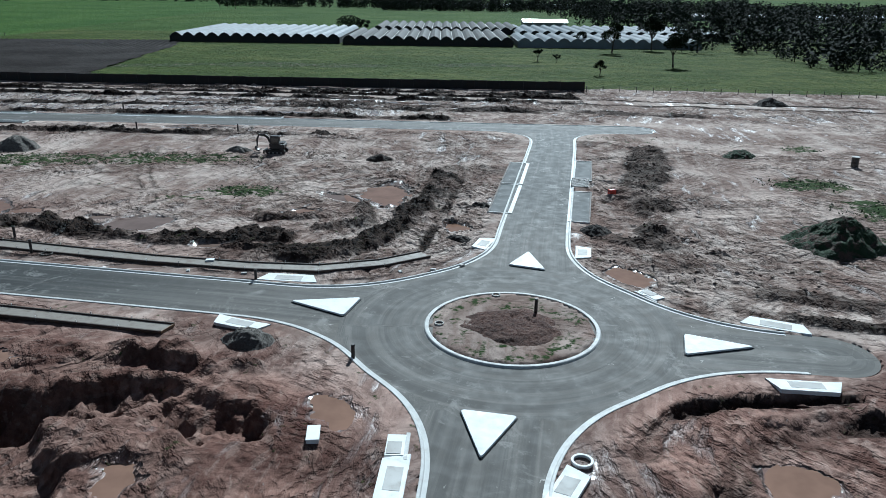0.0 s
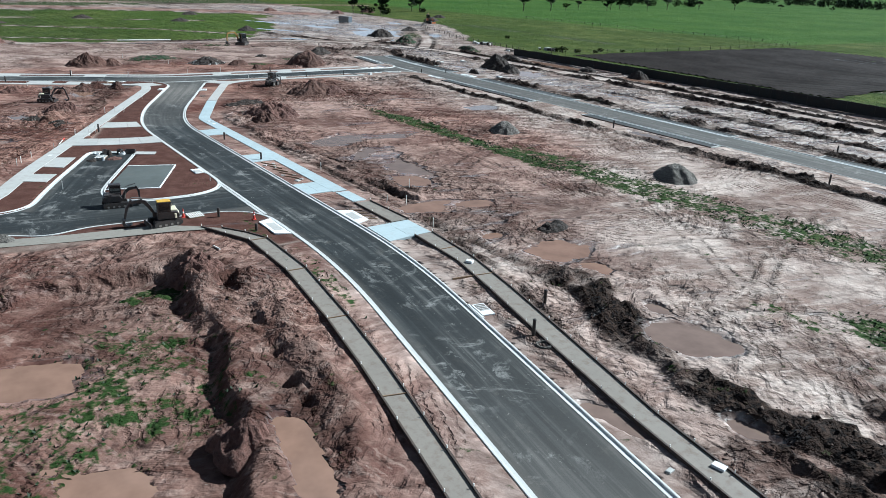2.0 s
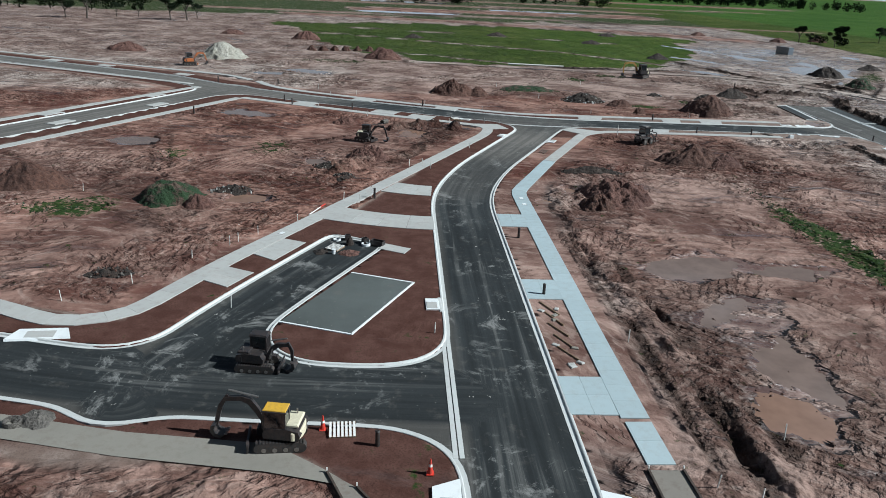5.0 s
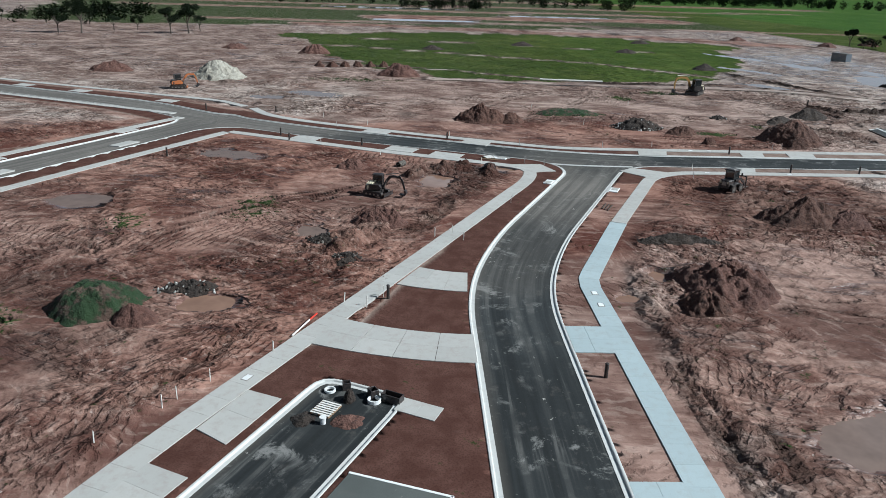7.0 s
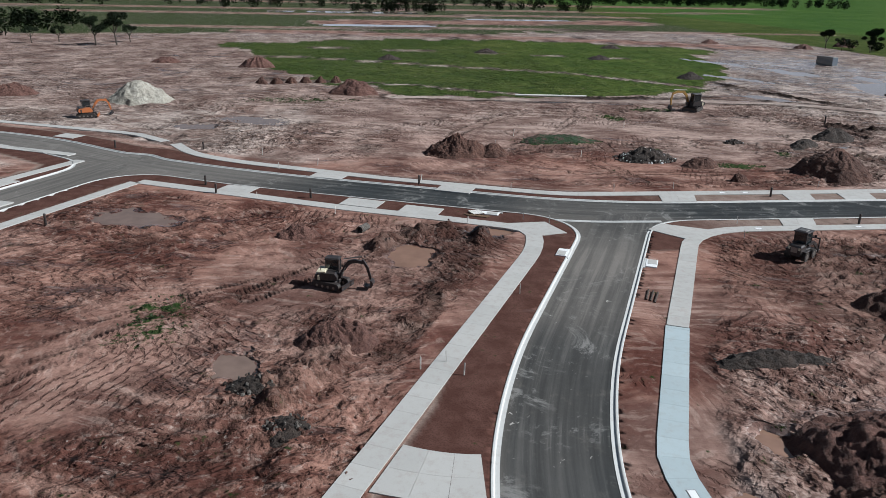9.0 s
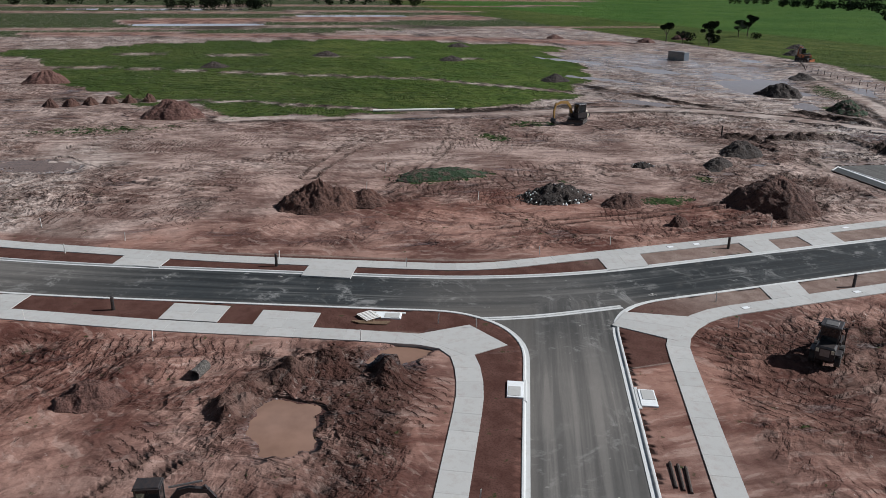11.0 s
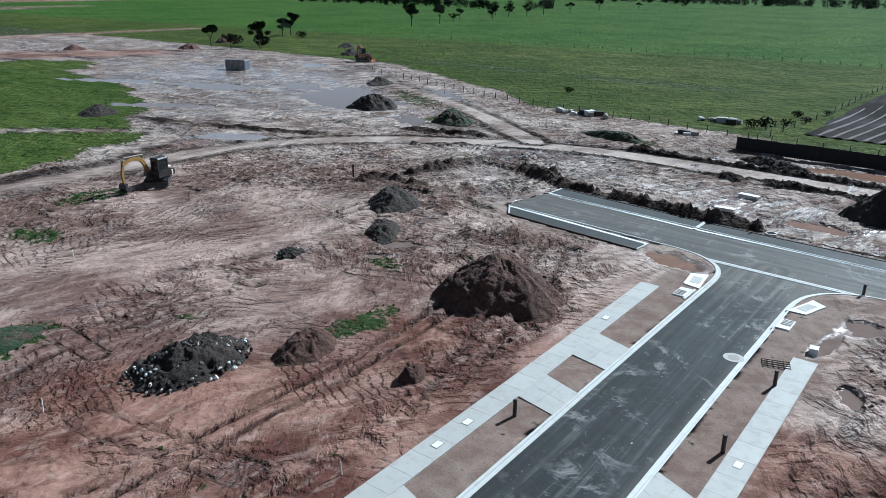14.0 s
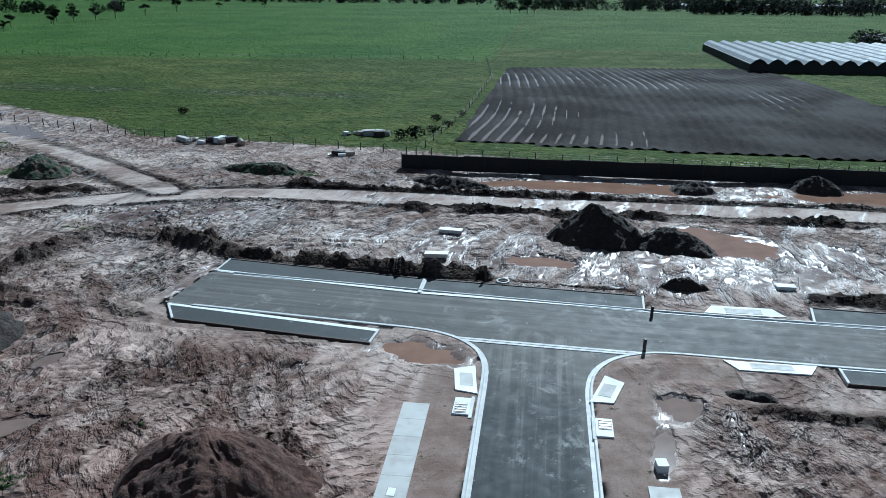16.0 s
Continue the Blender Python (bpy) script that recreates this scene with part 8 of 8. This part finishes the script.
def leaves(rnd, centre, spread_xyz, n, size):
    """Loose leaf clumps: small crossed blades about a centre."""
    v, f = [], []
    for _ in range(n):
        d = Vector((rnd.gauss(0, 1), rnd.gauss(0, 1), rnd.gauss(0, 1))).normalized() * rnd.random() ** 0.4
        c = Vector(centre) + Vector((d.x * spread_xyz[0], d.y * spread_xyz[1], d.z * spread_xyz[2]))
        u = Vector((rnd.gauss(0, 1), rnd.gauss(0, 1), rnd.gauss(0, 0.7))).normalized() * size * rnd.uniform(0.5, 1.2)
        w = u.orthogonal().normalized() * size * rnd.uniform(0.25, 0.6)
        k = len(v)
        v += [tuple(c - u), tuple(c + w), tuple(c + u), tuple(c - w)]
        f.append((k, k + 1, k + 2, k + 3))
    return v, f


def tree(seed, h, spreadness=0.32):
    """A gum tree: forked trunk, limbs and open leaf clumps."""
    rnd = random.Random(seed)
    owner = thing("tree", (0, 0, 0), 0, "dark green gum tree with an open uneven crown", "tree", "gum trees")
    limbs, tips = [], []
    fork = Vector((rnd.uniform(-0.3, 0.3), rnd.uniform(-0.3, 0.3), h * 0.32))
    limbs.append(tube((0, 0, -0.3), fork, h * 0.030, h * 0.022, 7))
    for k in range(6):
        a = 6.283 * k / 6 + rnd.uniform(-0.4, 0.4)
        r = h * spreadness * rnd.uniform(0.5, 1.0)
        tip = Vector((r * math.cos(a), r * math.sin(a), h * rnd.uniform(0.55, 0.88)))
        limbs.append(tube(fork, tip, h * 0.016, h * 0.006, 5))
        tips.append(tip)
    tips.append(Vector((0, 0, h * 0.88)))
    part("trunk", join(*limbs), BARK, owner)
    crown = [leaves(rnd, t, (h * 0.17, h * 0.17, h * 0.12), 420, h * 0.028) for t in tips]
    part("crown", join(*crown), LEAF, owner)
    return owner


TREES = [tree(1, 10), tree(2, 12, 0.28), tree(3, 8, 0.4), tree(4, 7, 0.45)]
TREES[0].matrix_world = pose(-435, 309, 0)
TREES[1].matrix_world = pose(-441, 401, 0)
TREES[2].matrix_world = pose(-409, 247, 0)
TREES[3].matrix_world = pose(-389, 254, 0)
rnd = random.Random(12)
SPOTS = [(-372, -83), (-376, -76), (-391, -69), (-398, -62), (-384, -44), (-388, -38), (-401, -37), (-449, 450), (-482, 543), (-470, 520), (-467, 480), (-469, 541), (-455, 500), (-444, 430), (-400, 262), (-396, 246), (-430, 300), (-470, 590), (-475, 640),
         (-202, 742), (-210, 746), (-196, 748), (-190, 742), (-40, 395), (65, 300), (74, 249), (32, 262), (38, 259), (45, 221), (85, 318), (95, 310), (58, 330), (-466, 560), (-480, 700), (-470, 760), (-450, 820)]
for k, (x, y) in enumerate(SPOTS):
    small = (x, y) in ((32, 262), (38, 259), (45, 221))
    s = rnd.uniform(0.75, 1.15) * (0.5 if small else 1)
    copy_thing(TREES[k % 4], pose(x, y, 0, 0, 0, rnd.uniform(0, 360)) @ Matrix.Scale(1, 4)).scale = (s, s, s)


def wood(boxes, label, seed):
    """Far belts of trees, too many to count, as one mass of trunks and leaf clumps."""
    rnd = random.Random(seed)
    v, f = [], []
    for x0, y0, x1, y1, n, h in boxes:
        for _ in range(n):
            t = rnd.random()
            x, y = x0 + (x1 - x0) * rnd.random(), y0 + (y1 - y0) * rnd.random()
            hh = h * rnd.uniform(0.6, 1.2)
            for shape in (leaves(rnd, (x, y, hh * 0.48), (hh * 0.5, hh * 0.5, hh * 0.5), 90, hh * 0.12), tube((x, y, -0.3), (x, y, hh * 0.6), hh * 0.03, hh * 0.015, 4)):
                k = len(v)
                v += shape[0]
                f += [tuple(i + k for i in face) for face in shape[1]]
    tagged(mesh_object("far_wood", v, f, LEAF), label, "trees", kind="stuff")


wood([(100, 300, 260, 420, 130, 10), (90, 470, 320, 700, 260, 11), (120, 240, 240, 300, 60, 8), (-60, 760, 500, 790, 300, 12), (-230, 820, 300, 850, 200, 11)], "dense dark wood of gum trees behind the pasture", 21)
wood([(-1200, 980, 400, 1040, 340, 13), (-900, 640, -520, 720, 120, 9), (-1300, 300, -1000, 640, 140, 12), (-1000, -300, -760, 260, 140, 11), (-520, -140, -420, -90, 40, 8), (-760, 40, -690, 120, 30, 8)], "far dark belt of trees along the horizon", 22)


def weed_tufts():
    rnd = np.random.RandomState(5)
    pts = []
    for c, rx, ry, turn, strength in WEEDS:
        n = int(min(1800, 6 * rx * ry * strength ** 2))
        a, r = rnd.uniform(0, 2 * math.pi, n), np.sqrt(rnd.uniform(0, 1, n)) * 1.05
        u, w, t = rx * r * np.cos(a), ry * r * np.sin(a), radians(turn)
        pts.append(np.stack([c[0] + u * math.cos(t) - w * math.sin(t), c[1] + u * math.sin(t) + w * math.cos(t)], -1))
    pts = np.concatenate(pts)
    keep = (street_distance(pts[:, 0], pts[:, 1]) > 0.8) & (fbm(pts[:, 0], pts[:, 1], 3.0, 3, 66) > -0.12)
    pts = pts[keep]
    z = earth(pts[:, 0].copy(), pts[:, 1].copy())[0]
    v, f = [], []
    for (x, y), zz in zip(pts, z):
        for _ in range(3):
            a, h, lean = rnd.uniform(0, 6.28), rnd.uniform(0.08, 0.22), rnd.uniform(0.05, 0.25)
            k = len(v)
            c, s = math.cos(a), math.sin(a)
            v += [(x - 0.10 * s, y + 0.10 * c, zz - 0.04), (x + 0.10 * s, y - 0.10 * c, zz - 0.04), (x + lean * c, y + lean * s, zz + h)]
            f.append((k, k + 1, k + 2))
    tagged(mesh_object("weeds", v, f, WEED), "patchy green weeds and grass tufts on bare earth", "weeds", kind="stuff")


weed_tufts()
for k, (x, y, s) in enumerate(((-50, 418.6, 8.0), (-246.5, 230.7, 1.4), (-196.5, 214.6, 2.0), (-198.8, 213.6, 1.6), (-195.4, 231.4, 1.3), (-192.4, 226, 1.2), (-194, 219, 1.5), (-191.2, 238, 1.0), (-409, 258, 4.0), (-398, 262, 4.0), (-418, 300, 3.0))):
    rr = random.Random(50 + k)
    shrub = thing("shrub", (x, y, 0), 0, "dark scrubby bush in the pasture", "shrub", "shrubs")
    part("stem", tube((0, 0, -0.1), (0, 0, s * 0.6), 0.06 * s, 0.03 * s, 6), BARK, shrub)
    part("crown", join(leaves(rr, (0, 0, s * 0.55), (s * 0.9, s * 0.8, s * 0.5), 160 if s < 5 else 900, 0.16 * s if s < 5 else 0.6)), LEAF, shrub)
